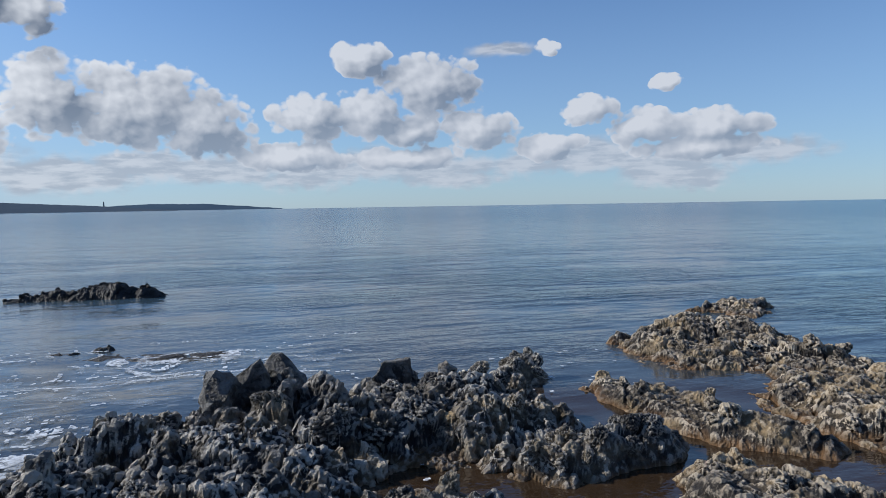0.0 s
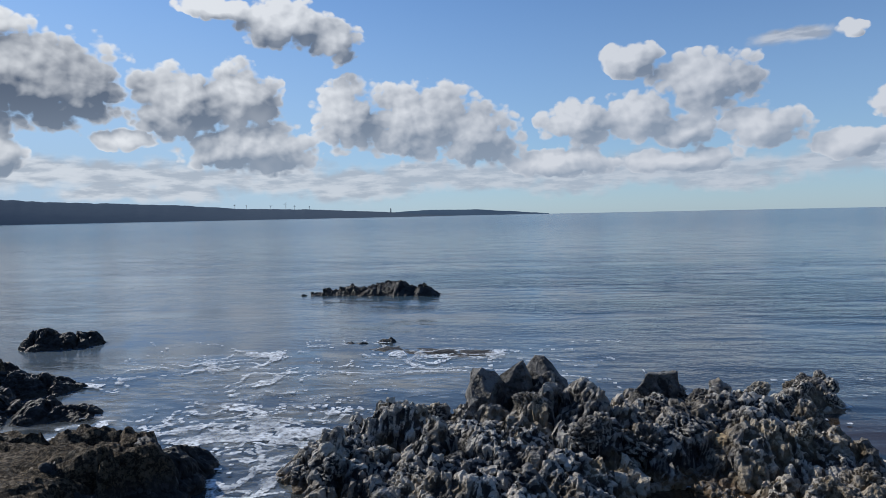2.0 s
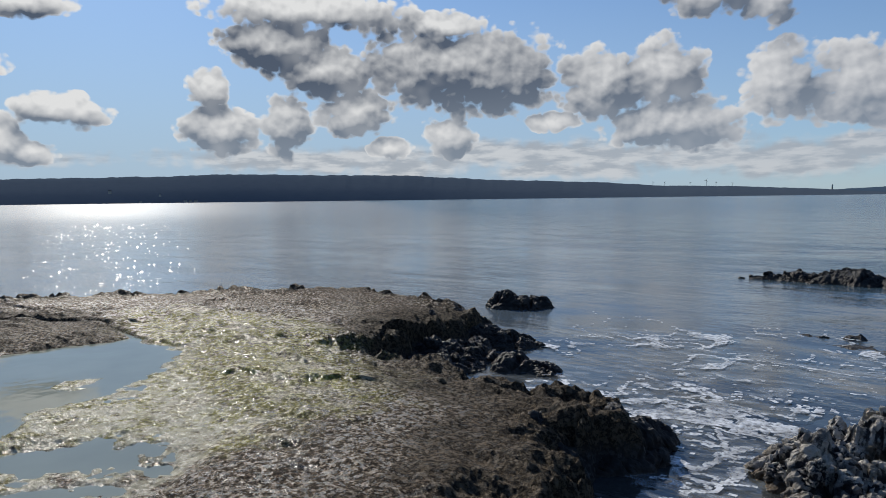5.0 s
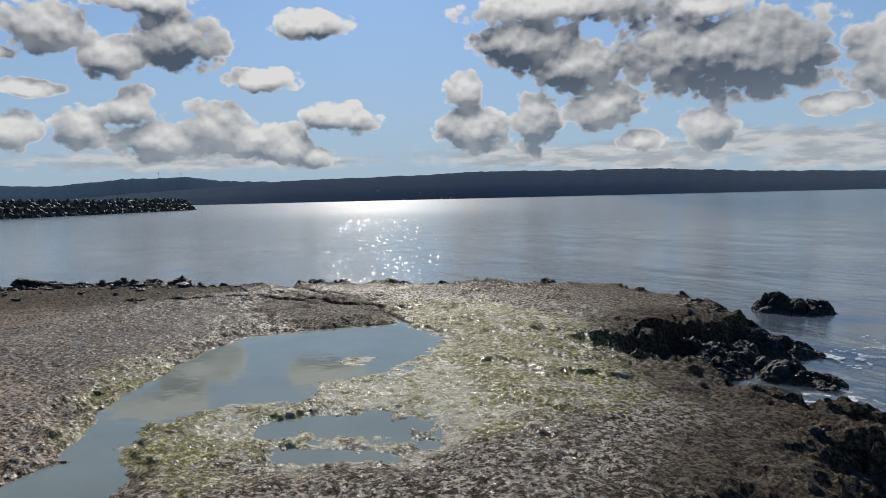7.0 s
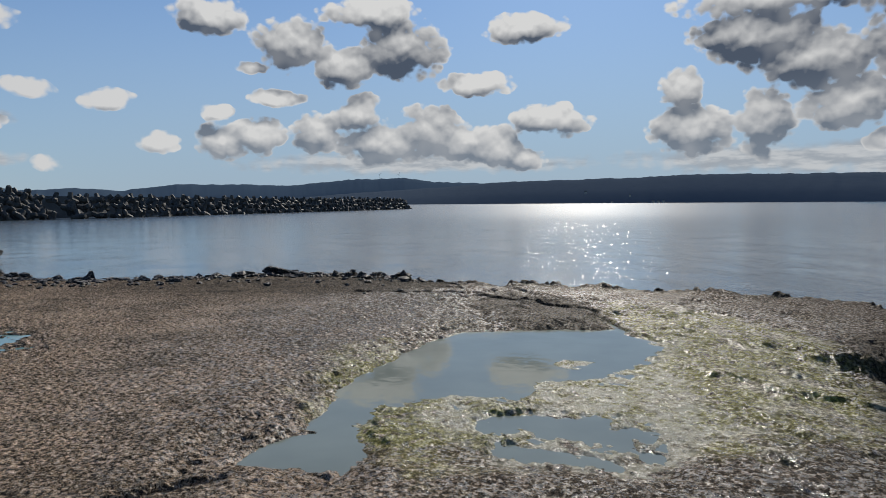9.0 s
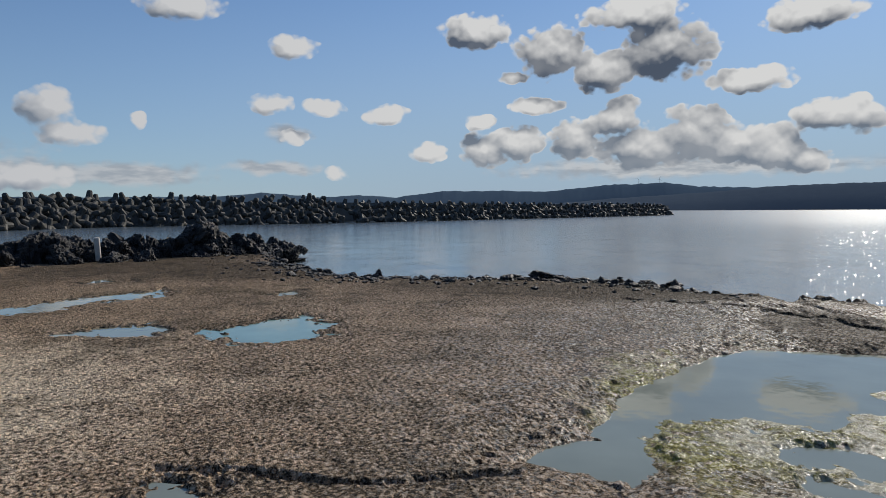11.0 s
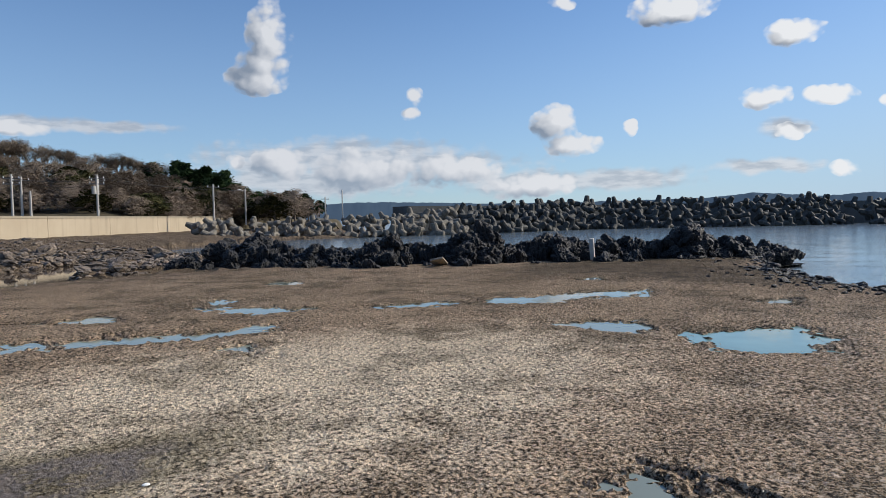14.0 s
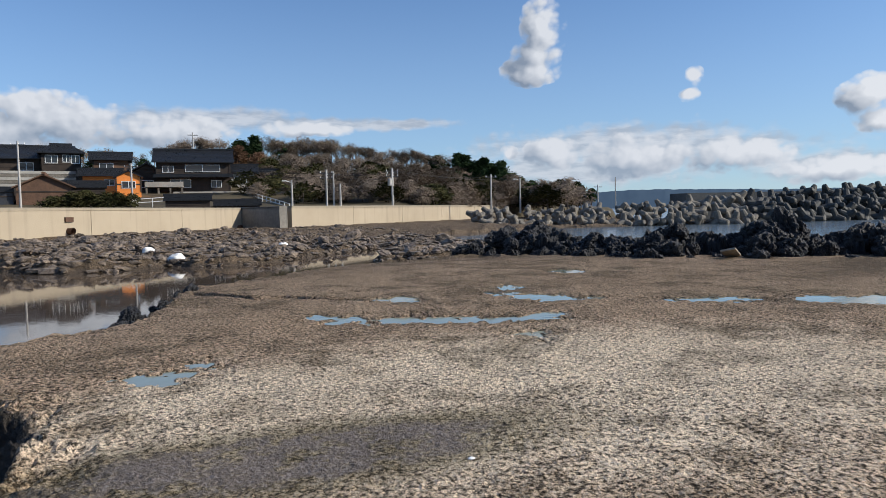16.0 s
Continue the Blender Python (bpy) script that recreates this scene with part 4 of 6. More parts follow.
foam_sheet([(2.7, 7.5), (3.9, 8.1), (4.3, 8.8), (3.4, 8.7), (2.6, 8.1)], 0.025, 0.17, 12, "white foam beside the small rock")
foam_sheet(FOAM_FIELD, 0.06, 0.9, 3, "milky aerated water over the inlet", MILKY, 0.004)


# added facets standing in for wavelets, to make sun glints across the bay
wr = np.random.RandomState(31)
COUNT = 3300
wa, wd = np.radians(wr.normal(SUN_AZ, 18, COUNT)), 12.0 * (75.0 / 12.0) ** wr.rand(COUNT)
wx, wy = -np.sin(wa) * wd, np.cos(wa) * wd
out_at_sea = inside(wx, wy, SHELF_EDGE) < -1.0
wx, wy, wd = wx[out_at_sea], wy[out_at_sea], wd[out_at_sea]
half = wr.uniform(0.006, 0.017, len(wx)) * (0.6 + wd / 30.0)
# their slopes are set to mirror the sun towards the shelf
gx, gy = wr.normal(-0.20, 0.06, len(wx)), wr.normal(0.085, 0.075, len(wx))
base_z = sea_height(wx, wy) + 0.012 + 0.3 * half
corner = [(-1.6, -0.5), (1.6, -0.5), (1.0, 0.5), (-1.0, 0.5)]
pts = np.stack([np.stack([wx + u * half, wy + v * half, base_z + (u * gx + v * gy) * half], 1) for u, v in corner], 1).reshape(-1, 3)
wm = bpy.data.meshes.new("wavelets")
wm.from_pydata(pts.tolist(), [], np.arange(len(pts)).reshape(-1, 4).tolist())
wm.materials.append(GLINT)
tagged(new("wavelets", wm), "added small facets tilted to glint like sunlit wavelets on the bay", "wavelets", kind="stuff")
# ---- rocks ----
def boulder_mesh(seed, mat, detail=4):
    """A jagged sea-worn boulder, about 1 m across."""
    bm = bmesh.new()
    bmesh.ops.create_icosphere(bm, subdivisions=detail, radius=0.5)
    co = np.array([v.co[:] for v in bm.verts])
    q = co * 1.7 + seed * 7.31
    far = 1 + 1.0 * (lattice3(q[:, 0], q[:, 1], q[:, 2]) - 0.5)
    rnd = random.Random(seed)
    for k in range(9):      # broken faces
        n = np.array(Vector((rnd.gauss(0, 1), rnd.gauss(0, 1), rnd.gauss(0, 1))).normalized())
        d = (co @ n) / 0.5
        far = np.where(d > 0.2, np.minimum(far, rnd.uniform(0.62, 0.95) / np.maximum(d, 0.2)), far)
    for scale, amp in ((4.0, 0.40), (8.5, 0.28), (19.0, 0.17)) + (((36.0, 0.12),) if detail > 4 else ()):
        q = co * scale + seed * 3.1
        far = far + amp * (cells3(q[:, 0], q[:, 1], q[:, 2]) - 0.5)
    for v, f in zip(bm.verts, far):
        v.co *= f
    me = bpy.data.meshes.new("boulder")
    bm.to_mesh(me)
    bm.free()
    me.materials.append(mat)
    return me


def boulder(mesh, x, y, z, size, rnd, parent=None, name="boulder", flat=0.8):
    ob = new(name, mesh)
    ob.matrix_world = Matrix.LocRotScale((x, y, z), Euler((rnd.uniform(0, 6.28), rnd.uniform(0, 6.28), rnd.uniform(0, 6.28))), (size * rnd.uniform(0.75, 1.25), size * rnd.uniform(0.75, 1.25), size * rnd.uniform(flat * 0.8, flat * 1.2)))
    if parent:
        ob.parent = parent
    return ob


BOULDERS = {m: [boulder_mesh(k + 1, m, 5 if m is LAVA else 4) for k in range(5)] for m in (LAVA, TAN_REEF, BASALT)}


def reef(name, outline, height, seed, mat, label, res=0.017, slope=0.45, spike=0.5, category="rock", base=-0.45, peaks=(), squash=1.0, grain=1.0, loose=0, chunk=1.0):
    """A sea-worn rock over an outline: steep ragged sides, pitted top, sharp crests; peaks: x, y, radius, extra height."""
    o = np.array(outline)
    (x0, y0), (x1, y1) = o.min(0) - 0.5, o.max(0) + 0.5
    n, m = int((x1 - x0) / res) + 2, int((y1 - y0) / res) + 2
    X, Y = np.meshgrid(np.linspace(x0, x1, n), np.linspace(y0, y1, m), indexing="ij")
    sx, sy = X + seed * 3.7, Y + seed * 1.9
    wx = 0.35 * (fbm(sx * 1.6, sy * 1.6, 3) - 0.5)
    wy = 0.35 * (fbm(sx * 1.6 + 40, sy * 1.6 + 9, 3) - 0.5)
    s = inside(X + wx, Y + wy, [tuple(p) for p in outline]) + 0.22 * (fbm(sx * 3, sy * 3, 3) - 0.5)
    body = step(s, -0.12, slope)
    lump = 0.25 + 1.15 * fbm(sx * 1.3, sy * 1.3, 3) if grain == 1 else 0.62 + 0.45 * fbm(sx * 0.8, sy * 0.8, 3)
    h = height * body * lump
    for px, py, pr, ph in peaks:
        h = h + ph * step(np.hypot(X + wx - px, Y + wy - py), pr, pr * 0.35) * (0.75 + 0.5 * fbm(sx * 4, sy * 4, 2))
    crest = ridged(sx * 1.5, sy * 1.5, 3, 0.5) - 0.42
    teeth = ridged(sx * 5.5, sy * 5.5, 3, 0.6) - 0.42
    k = 1.0 / grain ** 0.6
    big, small = slabs((sx * 1.7 + wx * 1.5) * k, (sy * 1.7 + wy * 1.5) * k) - 0.25, slabs(sx * 4.7 * k + wy * 2, sy * 4.7 * k + wx * 2) - 0.25
    rough = step(s, -0.42, -0.08)
    h = h + step(s, -0.2, 0.15) * spike * (0.36 * crest + 0.05 * teeth + 0.40 * big + 0.07 * small)
    Z = base + (h - base) * step(s, -0.42, -0.02)
    # knobs and hollows across the steep sides too
    zx, zy = np.gradient(Z, res, axis=0), np.gradient(Z, res, axis=1)
    nn = np.sqrt(zx * zx + zy * zy + 1)
    g = 1.0 / grain
    knob = 0.45 * (cells3(sx * 4.5 * g, sy * 4.5 * g, Z * 4.5 * g) - 0.5) + 0.36 * (cells3(sx * 10 * g, sy * 10 * g, Z * 10 * g) - 0.5) + 0.30 * (cells3(sx * 23 * g, sy * 23 * g, Z * 23 * g) - 0.5)
    hole = step(lattice3(sx * 15 * g, sy * 15 * g, Z * 15 * g), 0.60, 0.8)
    push = rough * (0.1 + spike) * grain * (0.21 * knob - 0.03 * hole)
    ob = sheet(name, X - push * zx / nn, Y - push * zy / nn, (Z + push / nn) * squash, mat, keep=s > -0.45, smooth=False)
    rnd = random.Random(seed)
    spots = np.argwhere((s > 0.02) & (Z > 0.0))
    for k in range(loose if len(spots) else 0):
        i, j = spots[rnd.randrange(len(spots))]
        size = chunk * rnd.uniform(0.13, 0.30) * (1.5 if rnd.random() < 0.2 else 1.0)
        boulder(rnd.choice(BOULDERS[mat]), X[i, j], Y[i, j], Z[i, j] + 0.02 * size, size, rnd, ob)
    return tagged(ob, label, category)


def ellipse(x, y, rx, ry, turn=0, n=12):
    c, s = math.cos(radians(turn)), math.sin(radians(turn))
    return [(x + rx * math.cos(a) * c - ry * math.sin(a) * s, y + rx * math.cos(a) * s + ry * math.sin(a) * c)
            for a in (2 * math.pi * i / n for i in range(n))]


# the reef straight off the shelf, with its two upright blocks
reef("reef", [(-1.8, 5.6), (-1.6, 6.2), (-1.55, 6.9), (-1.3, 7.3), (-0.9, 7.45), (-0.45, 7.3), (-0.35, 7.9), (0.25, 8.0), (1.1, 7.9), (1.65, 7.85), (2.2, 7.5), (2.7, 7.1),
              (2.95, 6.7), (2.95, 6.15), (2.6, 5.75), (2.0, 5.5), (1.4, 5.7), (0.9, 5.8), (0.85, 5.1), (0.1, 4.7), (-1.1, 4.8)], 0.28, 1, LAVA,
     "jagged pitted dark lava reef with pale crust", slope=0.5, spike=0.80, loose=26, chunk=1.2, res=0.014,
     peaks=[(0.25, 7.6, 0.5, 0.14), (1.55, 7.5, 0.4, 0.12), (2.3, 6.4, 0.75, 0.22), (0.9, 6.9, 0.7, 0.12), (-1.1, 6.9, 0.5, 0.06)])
reef("reef", [(2.4, 7.75), (2.85, 7.6), (3.25, 7.7), (3.35, 8.05), (2.8, 8.1)], 0.26, 2, LAVA, "small dark rock awash beside the reef", slope=0.2, spike=0.3, loose=8, chunk=0.8)
reef("reef", [(0.75, 4.6), (0.9, 5.15), (1.4, 5.1), (1.7, 4.7), (1.5, 4.2), (0.9, 4.2)], 0.24, 21, LAVA, "grey crusted rock at the foot of the reef", slope=0.3, spike=0.4, loose=12, chunk=0.7)
reef("reef", [(1.3, 5.95), (1.7, 5.75), (2.1, 5.8), (2.0, 6.15), (1.5, 6.2)], 0.30, 22, TAN_REEF, "rounded tan crusted rock against the reef", slope=0.25, spike=0.3, loose=8, chunk=0.6)
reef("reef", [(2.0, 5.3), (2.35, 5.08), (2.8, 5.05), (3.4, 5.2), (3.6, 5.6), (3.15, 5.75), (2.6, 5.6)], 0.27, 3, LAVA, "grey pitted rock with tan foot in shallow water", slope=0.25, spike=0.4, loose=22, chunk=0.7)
reef("reef", [(2.75, 4.3), (3.2, 4.85), (3.6, 4.8), (3.9, 4.4), (4.2, 4.05), (3.9, 3.5), (2.8, 3.6)], 0.26, 4, TAN_REEF, "low tan crusted rock in shallow water", slope=0.25, spike=0.35, loose=20, chunk=0.6)
reef("reef", [(3.65, 7.3), (3.76, 6.5), (3.83, 6.0), (3.95, 5.5), (4.3, 5.1), (4.55, 4.9), (4.75, 4.95), (4.7, 5.4), (4.6, 5.75), (4.5, 6.35), (4.3, 7.1), (4.0, 7.45)], 0.15, 5, TAN_REEF,
     "low ridge of tan crusted rock awash", slope=0.2, spike=0.3, loose=16, chunk=0.55)
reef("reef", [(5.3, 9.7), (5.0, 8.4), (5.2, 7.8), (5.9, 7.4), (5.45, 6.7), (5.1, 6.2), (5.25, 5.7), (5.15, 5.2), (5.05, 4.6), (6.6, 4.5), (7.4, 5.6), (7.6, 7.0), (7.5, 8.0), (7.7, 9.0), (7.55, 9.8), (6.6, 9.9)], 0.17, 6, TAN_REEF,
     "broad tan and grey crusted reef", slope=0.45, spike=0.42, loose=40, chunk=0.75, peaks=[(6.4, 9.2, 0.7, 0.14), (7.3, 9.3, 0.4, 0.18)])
reef("reef", [(8.1, 11.8), (8.65, 11.45), (8.7, 10.8), (9.85, 11.5), (9.5, 12.2)], 0.14, 7, TAN_REEF, "tan rock awash off the reef", slope=0.3)
reef("reef", [(-2.4, 10.9), (-1.1, 10.5), (-0.4, 10.4), (-0.4, 10.75), (-1.6, 11.1), (-2.2, 11.2)], 0.02, 23, BASALT, "weedy dark ledge just awash", res=0.03, slope=0.2, spike=0.12)
reef("islet", [(-5.8, 18.3), (-4.6, 18.2), (-3.2, 18.0), (-2.1, 17.8), (-2.1, 18.5), (-3.0, 19.0), (-4.5, 19.1), (-5.6, 18.7)], 0.15, 8, BASALT,
     "long dark rock islet in calm water", res=0.04, slope=0.35, spike=0.4, loose=70, chunk=0.42, peaks=[(-3.5, 18.4, 0.9, 0.20), (-2.4, 18.15, 0.35, 0.20)])
reef("rock", ellipse(-2.62, 11.4, 0.16, 0.10), 0.12, 9, BASALT, "small dark rock barely above the water", slope=0.15, spike=0.3)
reef("rock", ellipse(-2.15, 11.6, 0.08, 0.07), 0.12, 19, BASALT, "small dark rock barely above the water", slope=0.1, spike=0.2)
reef("rock", ellipse(-7.7, 11.1, 0.6, 0.35, 30), 0.24, 10, BASALT, "dark two-humped rock off the shelf", slope=0.3, peaks=[(-7.95, 11.0, 0.3, 0.12)])
reef("rock", ellipse(-5.0, 7.2, 0.45, 0.25, -10), 0.16, 11, BASALT, "dark rock in the foaming inlet", slope=0.2, spike=0.35)
reef("rock", ellipse(-6.1, 6.9, 0.8, 0.7), 0.30, 12, BASALT, "dark ragged rock at the shelf edge", slope=0.4, loose=14)
reef("rock", ellipse(-6.9, 8.0, 0.9, 0.8), 0.40, 13, BASALT, "dark ragged rock at the shelf edge", slope=0.5, loose=18)
reef("rock", ellipse(-5.9, 8.2, 0.5, 0.3, 40), 0.24, 33, BASALT, "dark rock at the mouth of the inlet", slope=0.3)
reef("rock", ellipse(-3.0, 5.2, 0.8, 0.45, 60), 0.28, 14, BASALT, "dark ragged rock at the shelf edge", slope=0.35, spike=0.4, loose=12)

# black outcrop beyond the shelf: one ragged mass under heaps of jagged blocks
reef("outcrop", [(-27.9, -11.4), (-25.6, -11.7), (-23.6, -12.6), (-21.6, -14.0), (-19.2, -15.6), (-16.8, -17.0), (-14.4, -18.8), (-12.4, -21.0), (-10.6, -24.0), (-10.8, -27.0), (-13.4, -26.8),
                 (-14.6, -23.0), (-16.4, -20.8), (-18.6, -19.2), (-21.2, -17.6), (-23.6, -15.6), (-25.8, -13.8), (-27.8, -12.8)], 1.1, 71, BASALT,
     "long black mass of ragged lava along the shelf", res=0.06, slope=0.9, spike=1.0, base=0.1, grain=2.6)
ro = random.Random(41)
for k, (x, y, r, h) in enumerate([(-27.0, -12.0, 1.3, 0.45), (-25.4, -12.6, 1.4, 0.8), (-23.8, -13.5, 1.3, 1.45), (-22.0, -15.0, 1.8, 1.0), (-19.6, -16.6, 1.9, 1.05),
                                  (-17.3, -18.0, 1.7, 1.4), (-15.0, -19.8, 1.9, 1.15), (-13.3, -22.2, 1.8, 0.95), (-11.8, -25.4, 2.2, 1.35)]):
    z0 = 0.42
    h *= 0.95
    heap = empty("outcrop", pose(x, y, z0), "black jagged lava outcrop at the edge of the shelf", "rock")
    for j in range(46):
        a, d = ro.uniform(0, 6.283), math.sqrt(ro.random())
        size = ro.uniform(0.45, 1.05) * (1.15 - 0.5 * d) * (0.65 + 0.35 * h)
        bx, by = math.cos(a) * d * r * 1.25, math.sin(a) * d * r
        bz = max(0.0, h * (1 - d ** 1.6) * ro.uniform(0.55, 1.0) - size * 0.30)
        boulder(ro.choice(BOULDERS[BASALT]), bx, by, bz, size, ro, heap, flat=0.85)
for x, y, size, z in [(-16.5, -0.6, 0.62, 0.50), (-15.7, 0.7, 0.26, 0.50), (-15.5, 0.95, 0.20, 0.50), (-15.4, 1.25, 0.28, 0.48), (-14.8, 2.1, 0.24, 0.50), (-17.0, -4.8, 0.34, 0.42), (-17.6, -6.4, 0.30, 0.38), (-16.4, -1.9, 0.22, 0.46)]:
    tagged(boulder(ro.choice(BOULDERS[BASALT]), x, y, z, size, ro, flat=0.7), "dark boulder at the edge of the shelf", "rock")

# upright split blocks standing on the reef
def block(x, y, z, sx, sy, sz, lean, turn, seed, label):
    r = random.Random(seed)
    bm = bmesh.new()
    bmesh.ops.create_cube(bm, size=1)
    bmesh.ops.subdivide_edges(bm, edges=bm.edges[:], cuts=7, use_grid_fill=True)
    for k in range(9):
        n = Vector((r.uniform(-1, 1), r.uniform(-1, 1), r.uniform(0.05, 0.9))).normalized()
        bmesh.ops.bisect_plane(bm, geom=bm.verts[:] + bm.edges[:] + bm.faces[:], plane_co=n * r.uniform(0.30, 0.46), plane_no=n, clear_outer=True)
        bmesh.ops.holes_fill(bm, edges=[e for e in bm.edges if e.is_boundary])
    bmesh.ops.triangulate(bm, faces=bm.faces[:])
    bmesh.ops.subdivide_edges(bm, edges=[e for e in bm.edges if e.calc_length() > 0.2], cuts=2)
    for v in bm.verts:
        p = v.co * 3 + Vector((seed, 0, 0))
        v.co += 0.075 * noise.noise_vector(p) + 0.05 * noise.noise_vector(p * 3.1) + 0.025 * noise.noise_vector(p * 7.3)
    bmesh.ops.transform(bm, matrix=pose(x, y, z, lean, lean * 0.4, turn) @ Matrix.Diagonal((sx, sy, sz, 1)), verts=bm.verts)
    return tagged(part("rock_block", bm, DARK_LAVA), label, "rock")


block(0.06, 7.35, 0.36, 0.40, 0.28, 0.54, 24, 30, 3, "upright split grey rock block on the reef")
block(0.36, 7.55, 0.36, 0.42, 0.34, 0.52, -8, 10, 5, "dark pointed rock block on the reef")
block(-0.28, 7.15, 0.36, 0.42, 0.36, 0.46, 4, 65, 8, "dark squared rock block on the reef")
block(1.4, 7.35, 0.36, 0.36, 0.30, 0.36, 6, 20, 11, "dark knob of rock on the reef")

# ragged black rock along the near bank of the lagoon
rb = random.Random(9)
bank = empty("bank_rocks", pose(0.95, -14.2, 0.32), "dark ragged rocks on the lagoon bank", "rock")
for k in range(40):
    t = rb.random()
    boulder(rb.choice(BOULDERS[BASALT]), 0.50 - 0.85 * t + rb.uniform(-0.25, 0.2), 2.4 - 5.0 * t + rb.uniform(-0.3, 0.3), rb.uniform(-0.2, 0.06), rb.uniform(0.18, 0.5), rb, bank)
# ---- distance: headland, hills ----
def ridge(name, rows, r, depth, mat, label, rough=0.08, foot=-2.0, seed=0):
    """A far hill: azimuth and height of its crest in degrees, at a distance r."""
    a = np.array([q[0] for q in rows])
    e = np.array([q[1] for q in rows])
    az = np.arange(a.min(), a.max(), 0.12)
    top = np.interp(az, a, e) + rough * (fbm(az * 1.1 + seed, az * 0 + seed, 5, 0.65) - 0.5)
    top = np.maximum(top, 0.02)
    f = np.linspace(0, 1, 9)
    R = r + depth * f[None] * np.ones_like(az)[:, None]
    crest = np.radians(top) * (r + depth) + 2.1
    Z = foot + (crest[:, None] - foot) * np.minimum(1, f[None] * 1.6) ** 0.7 * (1 - 0.05 * (f[None] < 1) * fbm(az[:, None] * 2.5 + 7 * f[None], 5 * f[None] + seed, 3))
    aa = np.radians(az)[:, None]
    return tagged(sheet(name, -np.sin(aa) * R, np.cos(aa) * R, Z, mat), label, "hill", kind="structure")


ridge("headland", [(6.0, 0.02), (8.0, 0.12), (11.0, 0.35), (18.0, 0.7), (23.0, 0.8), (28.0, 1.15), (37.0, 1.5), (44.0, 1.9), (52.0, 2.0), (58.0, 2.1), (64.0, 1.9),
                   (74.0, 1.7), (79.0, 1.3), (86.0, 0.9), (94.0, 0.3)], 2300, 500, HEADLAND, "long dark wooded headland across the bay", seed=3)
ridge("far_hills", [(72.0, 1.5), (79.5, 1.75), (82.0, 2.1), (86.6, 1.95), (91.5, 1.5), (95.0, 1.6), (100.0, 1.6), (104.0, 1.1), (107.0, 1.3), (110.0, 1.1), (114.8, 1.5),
                    (118.0, 1.2), (128.0, 1.1), (135.0, 1.1), (141.0, 1.3), (146.0, 1.4), (150.0, 1.2), (158.0, 1.0)], 3600, 700, FAR_HILL, "distant hills beyond the bay, coloured blue for haze", seed=9)
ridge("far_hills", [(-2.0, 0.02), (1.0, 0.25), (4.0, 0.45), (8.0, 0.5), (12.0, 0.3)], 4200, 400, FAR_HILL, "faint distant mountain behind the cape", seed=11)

# ---- seawall ----
def wall_run(name, ax, ay, bx, by, z0, z1, thick, mat, label, panel=9.0):
    """A cast wall in panels, with open joints and a coping."""
    length = math.hypot(bx - ax, by - ay)
    m = Matrix.Translation((ax, ay, 0)) @ Matrix.Rotation(math.atan2(by - ay, bx - ax), 4, "Z")
    bm = bmesh.new()
    box(bm, 0.02, 0.12 if thick > 0 else -0.12, z0, length - 0.02, thick, z1 - 0.03, m)
    core = tagged(part(name, bm, mat), label, "seawall", kind="structure")
    count = max(1, round(length / panel))
    for k in range(count):
        a, b = length * k / count + 0.012, length * (k + 1) / count - 0.012
        bm = bmesh.new()
        box(bm, a, 0.0, z0, b, 0.116 if thick > 0 else -0.116, z1 - 0.2, m, 0.012)
        part("wall_panel", bm, mat, core)
        bm = bmesh.new()
        box(bm, a, -0.03 if thick > 0 else 0.03, z1 - 0.196, b, thick, z1 + 0.004, m, 0.015)
        part("coping", bm, mat, core)
    return core


WALL_TOP = 2.85
wall_run("wall_east", -2.6, -66.0, 34.0, -11.0, -0.3, WALL_TOP, -0.8, WALL, "long weathered tan concrete seawall")
wall_run("wall_return", -5.9, -61.7, -2.2, -66.6, -0.3, WALL_TOP + 0.02, 0.9, RETURN, "grey return of the tan concrete seawall, shade in its colour", 20.0)
wall_run("wall_west", -40.0, -93.5, -6.3, -62.1, -0.3, WALL_TOP + 0.05, -0.8, WALL, "tan concrete seawall running behind the beach")

# ---- tetrapods ----
def tetrapod_mesh(mat):
    bm = bmesh.new()
    for d in ((0, 0, 1), (0.943, 0, -0.333), (-0.471, 0.816, -0.333), (-0.471, -0.816, -0.333)):
        v = Vector(d)
        tube(bm, v * 0.05, v * 1.0, 0.46, 0.30, 10)
        tube(bm, v * 0.999, v * 1.07, 0.30, 0.22, 10)
    bmesh.ops.create_icosphere(bm, subdivisions=2, radius=0.47)
    me = bpy.data.meshes.new("tetrapod")
    bm.to_mesh(me)
    bm.free()
    me.materials.append(mat)
    return me


TETRA, TETRA_SHADED = tetrapod_mesh(CONCRETE), tetrapod_mesh(SHADED_CONCRETE)
rng = random.Random(5)
MOLE = [(-28.0, -74.0, 2.6, 3.5), (-41.0, -72.5, 2.7, 3.5), (-54.0, -69.0, 3.3, 4.0), (-72.0, -70.0, 4.4, 5.0), (-88.0, -70.0, 4.8, 5.5), (-104.0, -57.0, 4.9, 5.5), (-123.0, -43.0, 5.0, 5.0)]


def lay(x, y, z, size):
    # seaward blocks stand against the sun and take the darkened copy
    ob = new("tetrapod", TETRA if x > -62 else TETRA_SHADED)
    ob.matrix_world = Matrix.LocRotScale((x, y, z), Euler((rng.uniform(0, 6.28), rng.uniform(0, 6.28), rng.uniform(0, 6.28))), (size,) * 3)
    return tagged(ob, "weathered grey concrete tetrapod in the breakwater heap", "tetrapod", "breakwater tetrapods")


